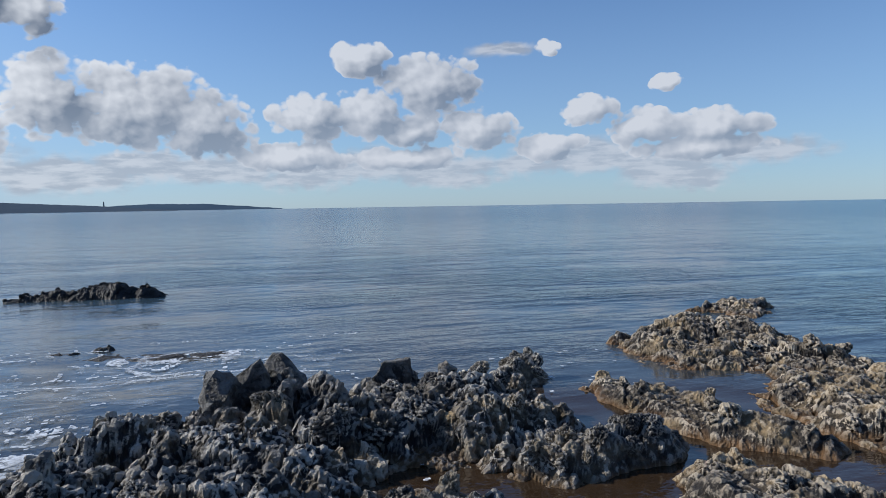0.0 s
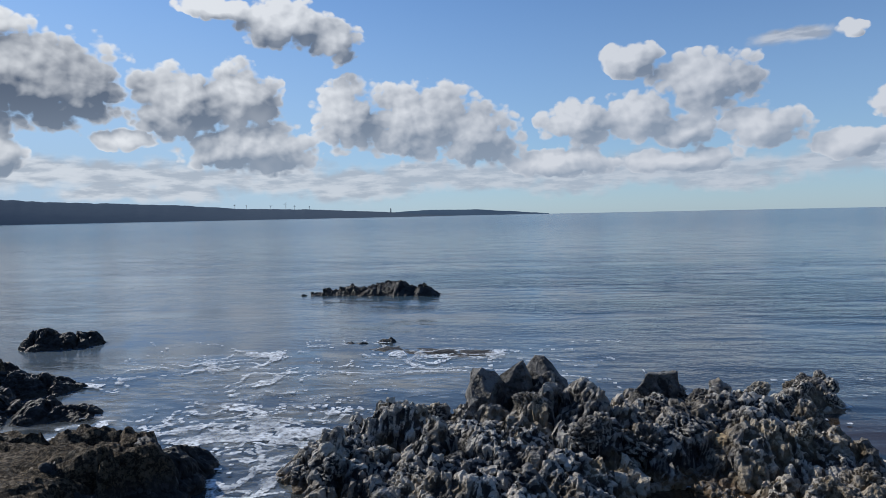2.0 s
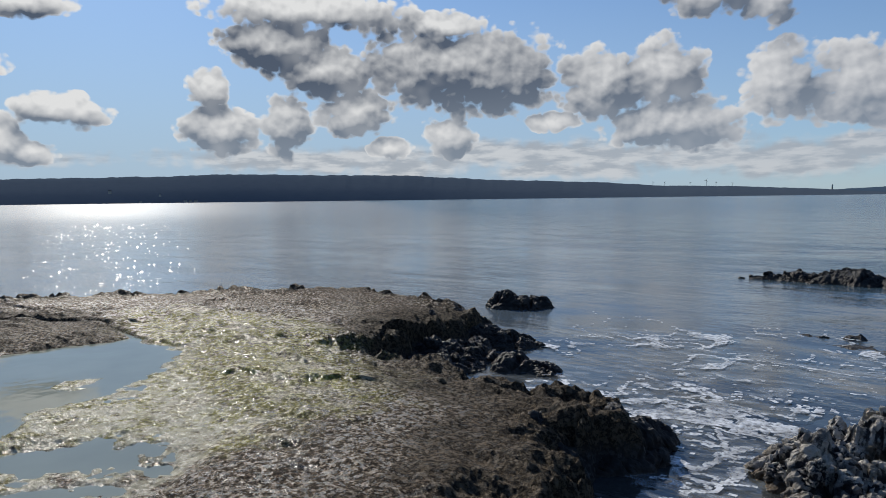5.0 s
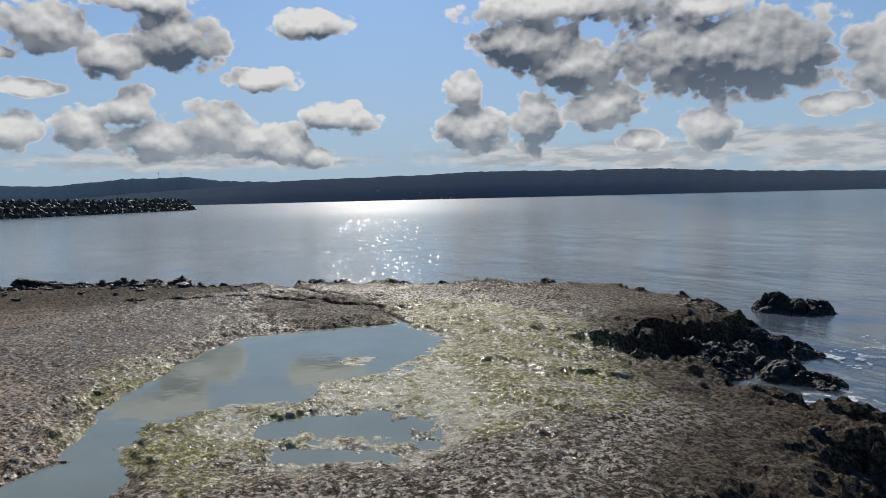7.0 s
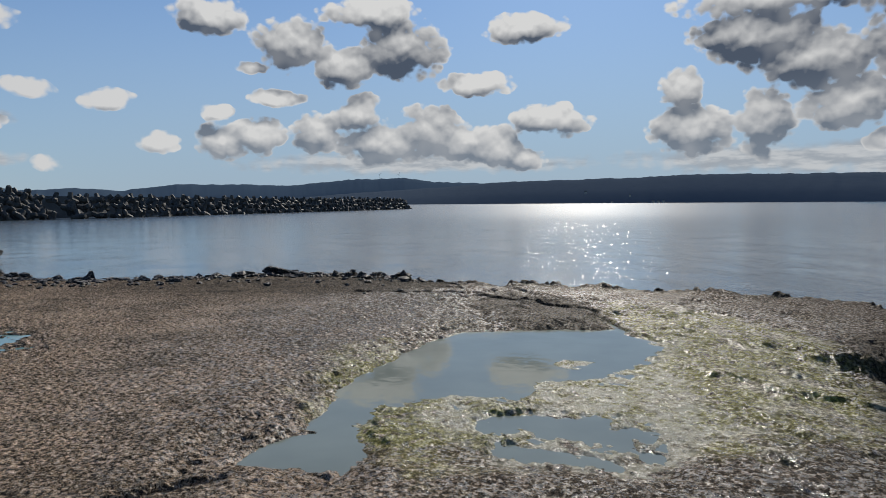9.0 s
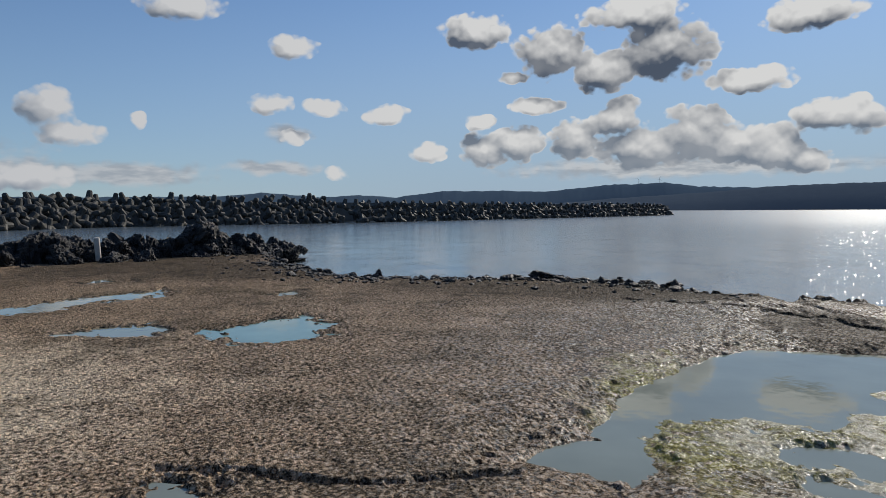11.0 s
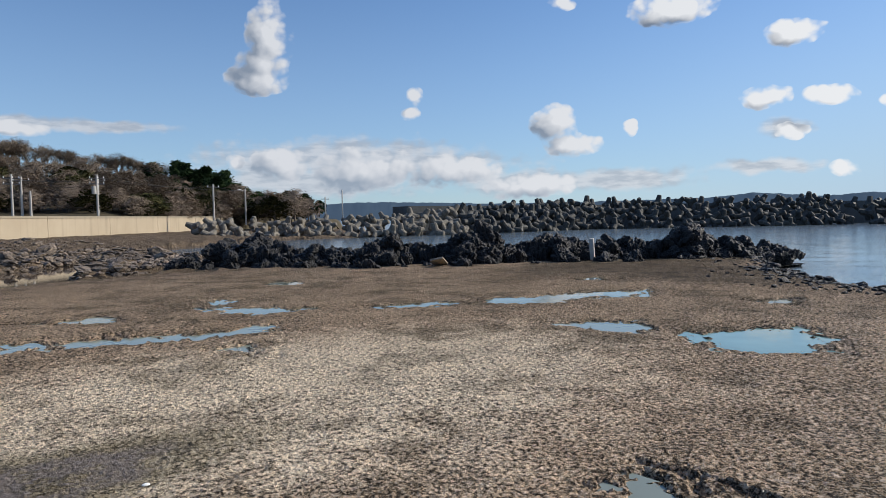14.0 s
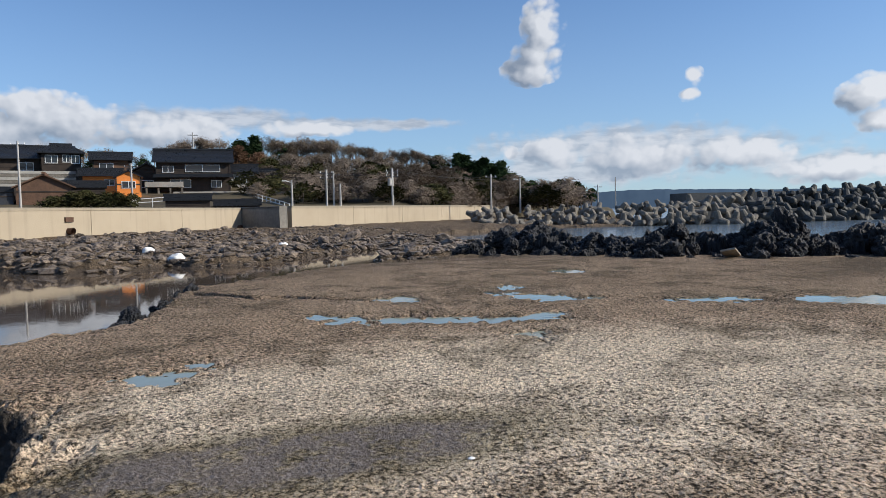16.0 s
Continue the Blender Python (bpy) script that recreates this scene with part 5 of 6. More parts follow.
for (ax, ay, ah, aw), (bx, by, bh, bw) in zip(MOLE, MOLE[1:]):
    d = Vector((bx - ax, by - ay, 0))
    n = Vector((d.y, -d.x, 0)).normalized()
    if n.dot(Vector((-ax, -ay, 0))) < 0:
        n = -n
    small = 0.78 if ax > -50 else 1.0
    steps = int(d.length / (1.7 * small))
    for i in range(steps):
        f = (i + rng.random() * 0.5) / steps
        h, wdt = ah + (bh - ah) * f, aw + (bw - aw) * f
        rows = max(3, round(h / (1.1 * small)))
        for k in range(rows):
            g = k / (rows - 1)
            p = Vector((ax, ay, 0)) + d * f + n * (wdt * (1 - g)) + d.normalized() * rng.uniform(-0.7, 0.7)
            lay(p.x, p.y, 0.5 + (h - 1.5) * g + rng.uniform(-0.25, 0.25), small * rng.uniform(1.02, 1.22))

# the far arm of the breakwater, too far off to tell its blocks apart
far_bm = bmesh.new()
ARM = [(-121.0, -41.0, 4.3), (-166.0, -20.0, 4.3), (-229.0, 12.0, 4.6), (-287.0, 40.0, 4.2)]
for (ax, ay, ah), (bx, by, bh) in zip(ARM, ARM[1:]):
    d = Vector((bx - ax, by - ay, 0))
    for i in range(int(d.length / 2.4)):
        for k in range(3):
            f = (i + rng.random()) / (d.length / 2.4)
            p = Vector((ax, ay, 0)) + d * f + Vector((1, 2, 0)) * 0.9 * (2 - k)
            q = Euler((rng.uniform(0, 6), rng.uniform(0, 6), 0)).to_matrix()
            for leg in ((0, 0, 1), (0.94, 0, -0.33), (-0.47, 0.82, -0.33), (-0.47, -0.82, -0.33)):
                v = q @ Vector(leg) * 1.25
                c = Vector((p.x, p.y, 0.4 + (ah - 1.5) * k / 2))
                tube(far_bm, c, c + v, 0.55, 0.36, 6)
tagged(part("far_tetrapods", far_bm, SHADED_CONCRETE), "dark heap of tetrapods along the far breakwater arm", "breakwater", kind="stuff")
mole_bm = bmesh.new()
for (ax, ay), (bx, by) in zip([(-60.0, -79.0), (-100.0, -72.0), (-128.0, -50.0), (-172.0, -26.0), (-300.0, 40.0)], [(-100.0, -72.0), (-128.0, -50.0), (-172.0, -26.0), (-300.0, 40.0), (-306.0, 42.0)]):
    d = Vector((bx - ax, by - ay, 0)).normalized()
    n = Vector((-d.y, d.x, 0)) * 2.5
    prism(mole_bm, [(ax - n.x, ay - n.y), (bx - n.x, by - n.y), (bx + n.x, by + n.y), (ax + n.x, ay + n.y)], -1, 3.9)
bmesh.ops.recalc_face_normals(mole_bm, faces=mole_bm.faces)
tagged(part("breakwater_wall", mole_bm, CAP), "dark concrete wall of the breakwater", "breakwater", kind="structure")
# ---- land behind the seawall ----


def land_height(x, y):
    d = np.maximum(inside(x, y, LAND), 0)
    r = np.hypot(x, y)
    climb = np.interp(r, (66.0, 80.0, 90.0, 98.0, 104.0, 110.0, 125.0, 150.0), (2.3, 2.9, 3.9, 4.9, 5.6, 7.6, 9.0, 10.5))
    z = 2.3 + (climb - 2.3) * step(x, -62, -24)
    return np.minimum(z, 2.3 + 0.25 * d) + 0.4 * (fbm(x * 0.15, y * 0.15, 4) - 0.5) * step(d, 4, 12)


def land_z(x, y):
    return float(land_height(np.array([float(x)]), np.array([float(y)]))[0])


LX, LY = np.meshgrid(np.arange(-98, 125, 1.3), np.arange(-185, -8, 1.3), indexing="ij")
LD = inside(LX, LY, LAND)
tagged(sheet("hillside", LX, LY, np.where(LD > 0.8, land_height(LX, LY), -0.5 + 2.6 * step(LD, -1.0, 0.9)), HILL, keep=LD > 0.3), "brown winter grass on the slope behind the seawall", "hillside", kind="structure")


def window(parent, x, z, w, h, y, mat=None):
    """A window on the front of a house: frame proud of the wall, two panes."""
    bm = bmesh.new()
    t = 0.07
    for a, b, c, d in ((-w / 2 - t, -h / 2 - t, w / 2 + t, -h / 2), (-w / 2 - t, h / 2, w / 2 + t, h / 2 + t), (-w / 2 - t, -h / 2, -w / 2, h / 2),
                       (w / 2, -h / 2, w / 2 + t, h / 2), (-t / 2, -h / 2, t / 2, h / 2)):
        box(bm, x + a, y - 0.02, z + b, x + c, y + 0.07, z + d)
    win = part("window", bm, mat or WHITE, parent)
    for s in (-1, 1):
        bm = bmesh.new()
        box(bm, x + (0.04 if s > 0 else -w / 2 + 0.004), y - 0.02, z - h / 2 + 0.004, x + (w / 2 - 0.004 if s > 0 else -0.04), y + 0.025, z + h / 2 - 0.004)
        part("pane", bm, GLASS if mat is None else mat, win)
    return win


def gable_roof(w, d, z, rise, over, thick=0.16, hip=0.0):
    """A tiled roof, ridge along x, with a capped ridge and raised courses."""
    bm = bmesh.new()
    W, D = w / 2 + over, d / 2 + over
    n, line = 14, []
    for i in range(n):
        a, b = i / n, (i + 1) / n
        line += [(D * (1 - a), z + rise * a + 0.045, W - hip * a), (D * (1 - b), z + rise * b, W - hip * b)]
    line += [(-y, h, q) for y, h, q in line[:-1][::-1]]
    top = line
    under = [(y, h - thick, q) for y, h, q in line]
    ends = []
    for s in (-1, 1):
        ends.append(([bm.verts.new((s * q, y, h)) for y, h, q in top], [bm.verts.new((s * q, y, h)) for y, h, q in under]))
    (lt, lu), (rt, ru) = ends
    for k in range(len(top) - 1):
        bm.faces.new((lt[k], rt[k], rt[k + 1], lt[k + 1]))
        bm.faces.new((lu[k], lu[k + 1], ru[k + 1], ru[k]))
        bm.faces.new((lt[k], lt[k + 1], lu[k + 1], lu[k]))
        bm.faces.new((rt[k], ru[k], ru[k + 1], rt[k + 1]))
    for k in (0, -1):
        bm.faces.new((lt[k], lu[k], ru[k], rt[k]))
    bmesh.ops.recalc_face_normals(bm, faces=bm.faces)
    return bm


def house(x, y, w, d, h, rise, wall, label, turn=0, upper=None, windows=(), z=None, roof=None, hip=0.0, skirt=0.0, gable_front=False, over=0.6):
    """A house whose front faces local +y. windows: x, z, w, h."""
    z = land_z(x, y) if z is None else z
    ob = empty("house", pose(x, y, z, 0, 0, turn), label, "house")
    bm = bmesh.new()
    box(bm, -w / 2, -d / 2, -1.5, w / 2, d / 2, h)
    if not hip:
        span = w if gable_front else d
        v = [bm.verts.new(p) for s in (-1, 1) for p in (((-w / 2, s * d / 2, h), (w / 2, s * d / 2, h), (0, s * d / 2, h + rise * 0.94)) if gable_front
                                                       else ((s * w / 2, -d / 2, h), (s * w / 2, d / 2, h), (s * w / 2, 0, h + rise * 0.94)))]
        bm.faces.new(v[:3]), bm.faces.new(v[3:])
    part("wall", bm, wall, ob)
    rb = gable_roof(d if gable_front else w, w if gable_front else d, h, rise, over, hip=hip)
    if gable_front:
        bmesh.ops.rotate(rb, verts=rb.verts, matrix=Matrix.Rotation(radians(90), 3, "Z"))
    top = part("roof", rb, roof or ROOF, ob)
    cap = bmesh.new()
    half = (d if gable_front else w) / 2 + over - hip + 0.1
    box(cap, -half, -0.17, h + rise - 0.03, half, 0.17, h + rise + 0.22, Matrix.Rotation(radians(90 if gable_front else 0), 4, "Z"))
    part("ridge_cap", cap, roof or ROOF, top)
    if hip:
        for s in (1, -1):
            hb = bmesh.new()
            W, D = w / 2 + over, d / 2 + over
            v = [hb.verts.new(p) for p in ((s * W, -D, h), (s * W, D, h), (s * (W - hip), 0, h + rise), (s * (W - 0.1), -D, h - 0.15), (s * (W - 0.1), D, h - 0.15), (s * (W - hip - 0.1), 0, h + rise - 0.15))]
            for q in ((0, 1, 2), (5, 4, 3), (0, 3, 4, 1), (1, 4, 5, 2), (2, 5, 3, 0)):
                hb.faces.new([v[k] for k in q])
            part("hip_slope", hb, roof or ROOF, top)
    if skirt:
        for i in range(5):
            a = i / 5
            bm = bmesh.new()
            box(bm, -w / 2 - 0.4, d / 2 + 1.3 * (1 - a) - 0.28, skirt - 0.12 + 0.55 * a, w / 2 + 0.4, d / 2 + 1.3 * (1 - a) + 0.03, skirt + 0.55 * a)
            if i == 0:
                lower = part("lower_roof", bm, roof or ROOF, ob)
            else:
                part("tile_course", bm, roof or ROOF, lower)
    for q in windows:
        window(ob, *q[:4], d / 2)
    # corner boards and plinth
    for s in (-1, 1):
        bm = bmesh.new()
        box(bm, s * w / 2 - 0.09, d / 2 - 0.06, 0, s * w / 2 + 0.09, d / 2 + 0.05, h)
        part("corner_board", bm, DARK_WOOD, ob)
    bm = bmesh.new()
    box(bm, -w / 2 - 0.03, d / 2 - 0.05, h * 0.5 - 0.08, w / 2 + 0.03, d / 2 + 0.04, h * 0.5 + 0.08)
    part("belt_board", bm, DARK_WOOD, ob)
    return ob


house(27.5, -111.0, 15.0, 8.0, 2.4, 2.0, DARK_WOOD, "long dark wooden house with a black tiled roof", 12, windows=[(-2.0, 1.3, 1.6, 1.0), (2.2, 1.3, 1.6, 1.0)], z=8.2)
house(20.6, -108.6, 4.6, 5.0, 3.1, 1.3, DARK_WOOD, "two-storey dark house with white windows and hipped tiled roof", 11, windows=[(1.2, 2.2, 1.4, 1.0), (-0.6, 2.3, 0.8, 0.9), (-1.7, 2.2, 0.9, 1.1)], z=8.2, hip=1.6)
house(14.0, -106.5, 4.4, 5.0, 3.1, 1.1, BROWN_WOOD, "brown boarded house with a black tiled roof", 8, windows=[(0.6, 2.2, 1.6, 0.7)], z=7.1)
house(10.9, -98.2, 2.9, 4.0, 1.9, 0.85, ORANGE, "small orange house with a gabled roof", 6, windows=[(0.0, 0.9, 1.5, 0.8)], z=5.5, gable_front=True, over=0.3)
house(14.2, -98.6, 4.2, 4.0, 2.0, 0.9, ORANGE, "low orange annex under a black tiled roof", 6, windows=[(-1.0, 1.1, 1.1, 0.7)], z=5.6)
house(3.0, -107.5, 9.8, 7.0, 4.4, 2.0, DARK_WOOD, "large two-storey dark farmhouse with glossy black roofs", 0, windows=[(-1.2, 3.5, 4.6, 0.9), (1.8, 1.4, 2.6, 1.1), (-3.0, 1.3, 1.3, 0.9), (3.4, 3.4, 1.4, 0.8)], z=5.5, skirt=2.3)
house(9.3, -108.5, 4.2, 6.0, 3.0, 1.5, DARK_WOOD, "dark wing of the farmhouse with a tiled gable", 0, windows=[(0.0, 1.5, 1.6, 0.9)], z=5.4, gable_front=True)
house(-3.6, -108.6, 3.8, 5.0, 2.7, 1.2, PLASTER, "grey plastered annex with a tiled roof", 0, windows=[(0.2, 1.5, 1.6, 0.8)], z=5.9)
house(18.8, -90.0, 5.6, 4.5, 1.0, 1.5, BROWN_WOOD, "weathered brown wooden hut with a low gable", 8, z=4.8, gable_front=True, roof=BROWN_WOOD, over=0.35)
house(14.6, -91.0, 3.6, 3.0, 1.0, 0.6, DARK_WOOD, "dark lean-to shed beside the hut", 8, z=4.9, over=0.3)
house(3.0, -81.5, 4.4, 3.4, 1.0, 0.5, DARK_WOOD, "low black-roofed shed behind the seawall", 0, z=3.0, over=0.3)
house(-2.2, -81.5, 4.6, 3.4, 0.6, 0.45, DARK_WOOD, "low shed with a dark tiled roof behind the seawall", 0, z=2.75, over=0.3)
house(-8.2, -109.0, 3.8, 4.0, 1.3, 0.9, BROWN_WOOD, "small brown barn on the slope", -4, z=6.9, over=0.4)
house(23.4, -89.0, 3.2, 3.0, 1.2, 0.35, STEEL, "dark shed beside the hut", 10, z=4.2, over=0.2)
house(-57.0, -117.5, 15.0, 6.0, 1.1, 0.5, STEEL, "long low grey warehouse", -26, z=3.0, over=0.3, roof=STEEL)


def retaining_wall(x0, y0, x1, y1, z0, z1, label, rails=6):
    """Stacked courses of pale blocks, each set back a little."""
    ob = empty("retaining_wall", pose(x0, y0, z0), label, "wall")
    length = math.hypot(x1 - x0, y1 - y0)
    m = Matrix.Rotation(math.atan2(y1 - y0, x1 - x0), 4, "Z")
    for k in range(rails):
        h = (z1 - z0) / rails
        bm = bmesh.new()
        box(bm, 0, -0.5, k * h + 0.02, length, 0.25 + 0.03 * (k % 2), (k + 1) * h - 0.03, m)
        part("course", bm, PLASTER if k % 2 else CONCRETE, ob)
    return ob


retaining_wall(17.2, -99.0, 34.0, -95.0, 5.9, 8.3, "pale banded retaining wall below the houses")
retaining_wall(-4.2, -103.5, 5.8, -103.0, 4.4, 5.7, "rough grey stone retaining wall under the farmhouse", 4)
def balcony(x0, x1, y, z, label):
    """A pale concrete terrace on posts, with a low parapet."""
    ob = empty("balcony", pose(x0, y, z), label, "balcony")
    bm = bmesh.new()
    box(bm, 0, -1.6, -0.18, x1 - x0, 0, 0, bevel=0.02)
    part("slab", bm, PLASTER, ob)
    bm = bmesh.new()
    box(bm, 0, -0.16, 0.004, x1 - x0, -0.02, 0.55, bevel=0.02)
    part("parapet", bm, PLASTER, ob)
    for k in range(4):
        bm = bmesh.new()
        q = 0.2 + (x1 - x0 - 0.4) * k / 3
        box(bm, q - 0.11, -0.3, -2.4, q + 0.11, -0.08, -0.184)
        part("post", bm, CONCRETE, ob)
    return ob


def railing(x0, y0, z0, x1, y1, z1, label):
    """A white guard rail: posts and two rails."""
    ob = empty("railing", pose(x0, y0, z0), label, "railing")
    d = Vector((x1 - x0, y1 - y0, z1 - z0))
    count = max(2, round(d.length / 1.6))
    for k in range(count + 1):
        p = d * (k / count)
        bm = bmesh.new()
        tube(bm, (p.x, p.y, p.z - 0.5), (p.x, p.y, p.z + 0.85), 0.045, 0.045, 6)
        part("post", bm, WHITE, ob)
    for h in (0.4, 0.8):
        bm = bmesh.new()
        tube(bm, (0, 0, h), (d.x, d.y, d.z + h), 0.04, 0.04, 6)
        part("rail", bm, WHITE, ob)
    return ob


balcony(4.4, 9.4, -102.6, 6.5, "pale concrete terrace on posts below the farmhouse")
railing(8.6, -83.6, 3.4, 5.2, -83.9, 3.6, "white guard rail behind the seawall")
railing(-4.6, -92.0, 4.2, -7.9, -80.5, 2.6, "pale stair rail running down to the seawall")
retaining_wall(-10.5, -99.5, -4.0, -101.5, 4.6, 6.0, "grey retaining wall beside the lane", 3)

# ---- utility poles and wires ----
def utility_pole(x, y, z, top, label, arms=1, can=False, lamp=False, r=0.13):
    ob = empty("utility_pole", pose(x, y, z), label, "pole", "utility poles")
    h = top - z
    bm = bmesh.new()
    tube(bm, (0, 0, -0.6), (0, 0, h), r, r * 0.7, 10)
    part("shaft", bm, POLE, ob)
    for k in range(arms):
        bm = bmesh.new()
        box(bm, -0.75, -0.05, h - 0.45 - 0.55 * k, 0.75, 0.05, h - 0.35 - 0.55 * k)
        arm = part("crossarm", bm, STEEL, ob)
        for q in (-0.65, -0.1, 0.65):
            bm = bmesh.new()
            tube(bm, (q, 0, h - 0.35 - 0.55 * k), (q, 0, h - 0.18 - 0.55 * k), 0.05, 0.035, 6)
            part("insulator", bm, WHITE, arm)
    if can:
        bm = bmesh.new()
        tube(bm, (0.32, 0.1, h - 2.0), (0.32, 0.1, h - 1.2), 0.22, 0.22, 10)
        part("transformer", bm, POLE, ob)
    if lamp:
        bm = bmesh.new()
        tube(bm, (0, 0, h - 0.3), (0.7, 0.1, h - 0.1), 0.035, 0.035, 6)
        box(bm, 0.6, 0.0, h - 0.16, 1.05, 0.2, h - 0.06)
        part("lamp_head", bm, WHITE, ob)
    return ob


POLES = [(19.8, -83.2, 10.5, 1, False, False), (9.1, -85.0, 8.3, 1, False, False), (-11.8, -77.6, 7.1, 2, False, False), (-12.6, -77.6, 6.9, 1, False, False),
         (-19.1, -76.3, 7.2, 2, True, False), (-32.9, -80.3, 6.7, 1, False, False), (-40.0, -87.0, 6.5, 0, False, True), (-58.0, -105.5, 7.0, 2, False, False), (-64.6, -101.8, 7.4, 0, False, False),
         (-8.0, -78.1, 6.0, 0, False, True), (-13.3, -77.3, 5.5, 0, False, False), (-20.6, -82.0, 7.3, 1, False, False), (3.2, -112.0, 15.0, 1, False, False), (-62.5, -104.0, 6.2, 1, False, False)]
for x, y, top, arms, can, lamp in POLES:
    utility_pole(x, y, min(land_z(x, y), top - 2.5), top, "grey concrete utility pole behind the seawall", arms, can, lamp)


def cable(points, sag=0.5, r=0.018):
    c = bpy.data.curves.new("cable", "CURVE")
    c.dimensions, c.bevel_depth, c.bevel_resolution = "3D", r, 1
    for a, b in zip(points, points[1:]):
        s = c.splines.new("POLY")
        s.points.add(12)
        for i in range(13):
            f = i / 12
            p = Vector(a).lerp(Vector(b), f)
            s.points[i].co = (p.x, p.y, p.z - sag * 4 * f * (1 - f), 1)
    c.materials.append(WIRE)
    return tagged(new("power_cable", c), "thin black power cable slung between the poles", "cable")


cable([(19.8, -83.2, 10.2), (9.1, -85.0, 8.0), (-11.8, -77.6, 6.8), (-19.1, -76.3, 6.9), (-32.9, -80.3, 6.4), (-58.0, -105.5, 6.7)], 0.45)
cable([(9.1, -85.0, 7.6), (-12.6, -77.6, 6.4), (-19.1, -76.3, 6.3)], 0.5)
cable([(-19.1, -76.3, 7.0), (-40.0, -87.0, 6.3)], 0.4)

# drain pipes and a hatch in the seawall
def drain(x, y, z, label, r=0.22):
    bm = bmesh.new()
    d = Vector((-0.83, 0.55, 0))
    a = Vector((x, y, z))
    tube(bm, a - d * 0.3, a + d * 0.35, r, r, 14, caps=False)
    tube(bm, a - d * 0.3, a + d * 0.35, r * 0.8, r * 0.8, 14, caps=False)
    tube(bm, a - d * 0.2, a - d * 0.15, r * 0.82, r * 0.82, 14)
    return tagged(part("drain_pipe", bm, RUST, smooth=False), label, "pipe")


drain(8.9, -48.7, 1.35, "rusty drain pipe in the seawall")
drain(-1.8, -64.8, 1.05, "rusty drain pipe low in the seawall")
bm = bmesh.new()
box(bm, -0.32, 0.0, -0.15, 0.32, 0.10, 0.15, pose(8.9, -48.72, 2.1, 0, 0, 56.4))
tagged(part("outlet_hatch", bm, RUST), "brown square outlet in the seawall", "hatch")

# ---- trees ----
def branch(bm, rnd, a, d, length, r, depth, out):
    b = a + d * length
    tube(bm, a, b, r, r * 0.65, 5 if depth > 2 else 3, caps=False)
    if depth == 0:
        out.append(b)
        return
    for k in range(3 if depth > 1 else 4):
        n = (d + 0.62 * Vector((rnd.uniform(-1, 1), rnd.uniform(-1, 1), rnd.uniform(-0.35, 0.9)))).normalized()
        branch(bm, rnd, a + d * length * rnd.uniform(0.55, 1.0), n, length * rnd.uniform(0.62, 0.85), max(r * 0.58, 0.012), depth - 1, out)


def bare_tree(seed, label):
    """A leafless tree, about 6 m: trunk with limbs, crown of fine twigs."""
    rnd = random.Random(seed)
    ob = empty("bare_tree", Matrix(), label, "tree")
    bm, tips = bmesh.new(), []
    tube(bm, (0, 0, -0.5), (0, 0, 1.6), 0.17, 0.12, 7, caps=False)
    crown = bmesh.new()
    for k in range(5):
        d = Vector((rnd.uniform(-0.7, 0.7), rnd.uniform(-0.7, 0.7), 1)).normalized()
        a = Vector((0, 0, rnd.uniform(1.0, 1.6)))
        tube(bm, a, a + d * 1.3, 0.09, 0.06, 5, caps=False)
        for j in range(3):
            n = (d + 0.55 * Vector((rnd.uniform(-1, 1), rnd.uniform(-1, 1), rnd.uniform(-0.2, 0.6)))).normalized()
            branch(crown, rnd, a + d * 1.25, n, 1.25, 0.05, 3, tips)
    for t in tips:
        for j in range(5):
            u = Vector((rnd.uniform(-1, 1), rnd.uniform(-1, 1), rnd.uniform(-0.4, 1.0))).normalized()
            s2 = u.orthogonal().normalized() * 0.016
            a = t + Vector((rnd.gauss(0, 0.12), rnd.gauss(0, 0.12), rnd.gauss(0, 0.12)))
            v = [crown.verts.new(p) for p in (a - s2, a + s2, a + u * rnd.uniform(0.3, 0.6))]
            crown.faces.new(v)
    part("trunk", bm, BARK, ob)
    part("crown", crown, TWIGS, ob, "bare brown twigs")
    return ob


def leafy(seed, name, label, mat, height, width, clumps, tiers=False, slim=0.5):
    """An evergreen: tapered trunk with limbs, crown of leaf clumps made of many small blades."""
    rnd = random.Random(seed)
    ob = empty(name, Matrix(), label, "tree" if height > 2 else "bush")
    bm, crown = bmesh.new(), bmesh.new()
    tube(bm, (0, 0, -0.4), (0, 0, height * 0.85), 0.035 * height, 0.01 * height, 7, caps=False)
    for k in range(clumps):
        f = rnd.random() ** 0.8
        z = height * (0.18 + 0.8 * f)
        spread = width * ((1.05 - f) if tiers else math.sqrt(max(0.06, 1 - (2 * f - 0.9) ** 2)))
        a = rnd.uniform(0, 6.283)
        rr = spread * rnd.uniform(0.25, 1.0)
        c = Vector((math.cos(a) * rr, math.sin(a) * rr, z))
        if k % 3 == 0:
            tube(bm, (0, 0, z - 0.25 * rr), c, 0.02 * height * 0.5, 0.01, 4, caps=False)
        for j in range(32 if height > 2.5 else 18):
            p = c + Vector((rnd.gauss(0, 1), rnd.gauss(0, 1), rnd.gauss(0, 0.55))) * width * 0.15
            u = Vector((rnd.uniform(-1, 1), rnd.uniform(-1, 1), rnd.uniform(-0.5, 0.5))).normalized()
            w2 = u.orthogonal().normalized()
            s = width * rnd.uniform(0.035, 0.085)
            v = [crown.verts.new(p + u * s * 1.7 * q + w2 * s * t) for q, t in ((-1, -slim), (1, -slim), (1.1, slim), (-0.9, slim))]
            crown.faces.new(v)
    part("trunk", bm, BARK, ob)
    part("crown", crown, mat, ob)
    return ob


rnd = random.Random(21)


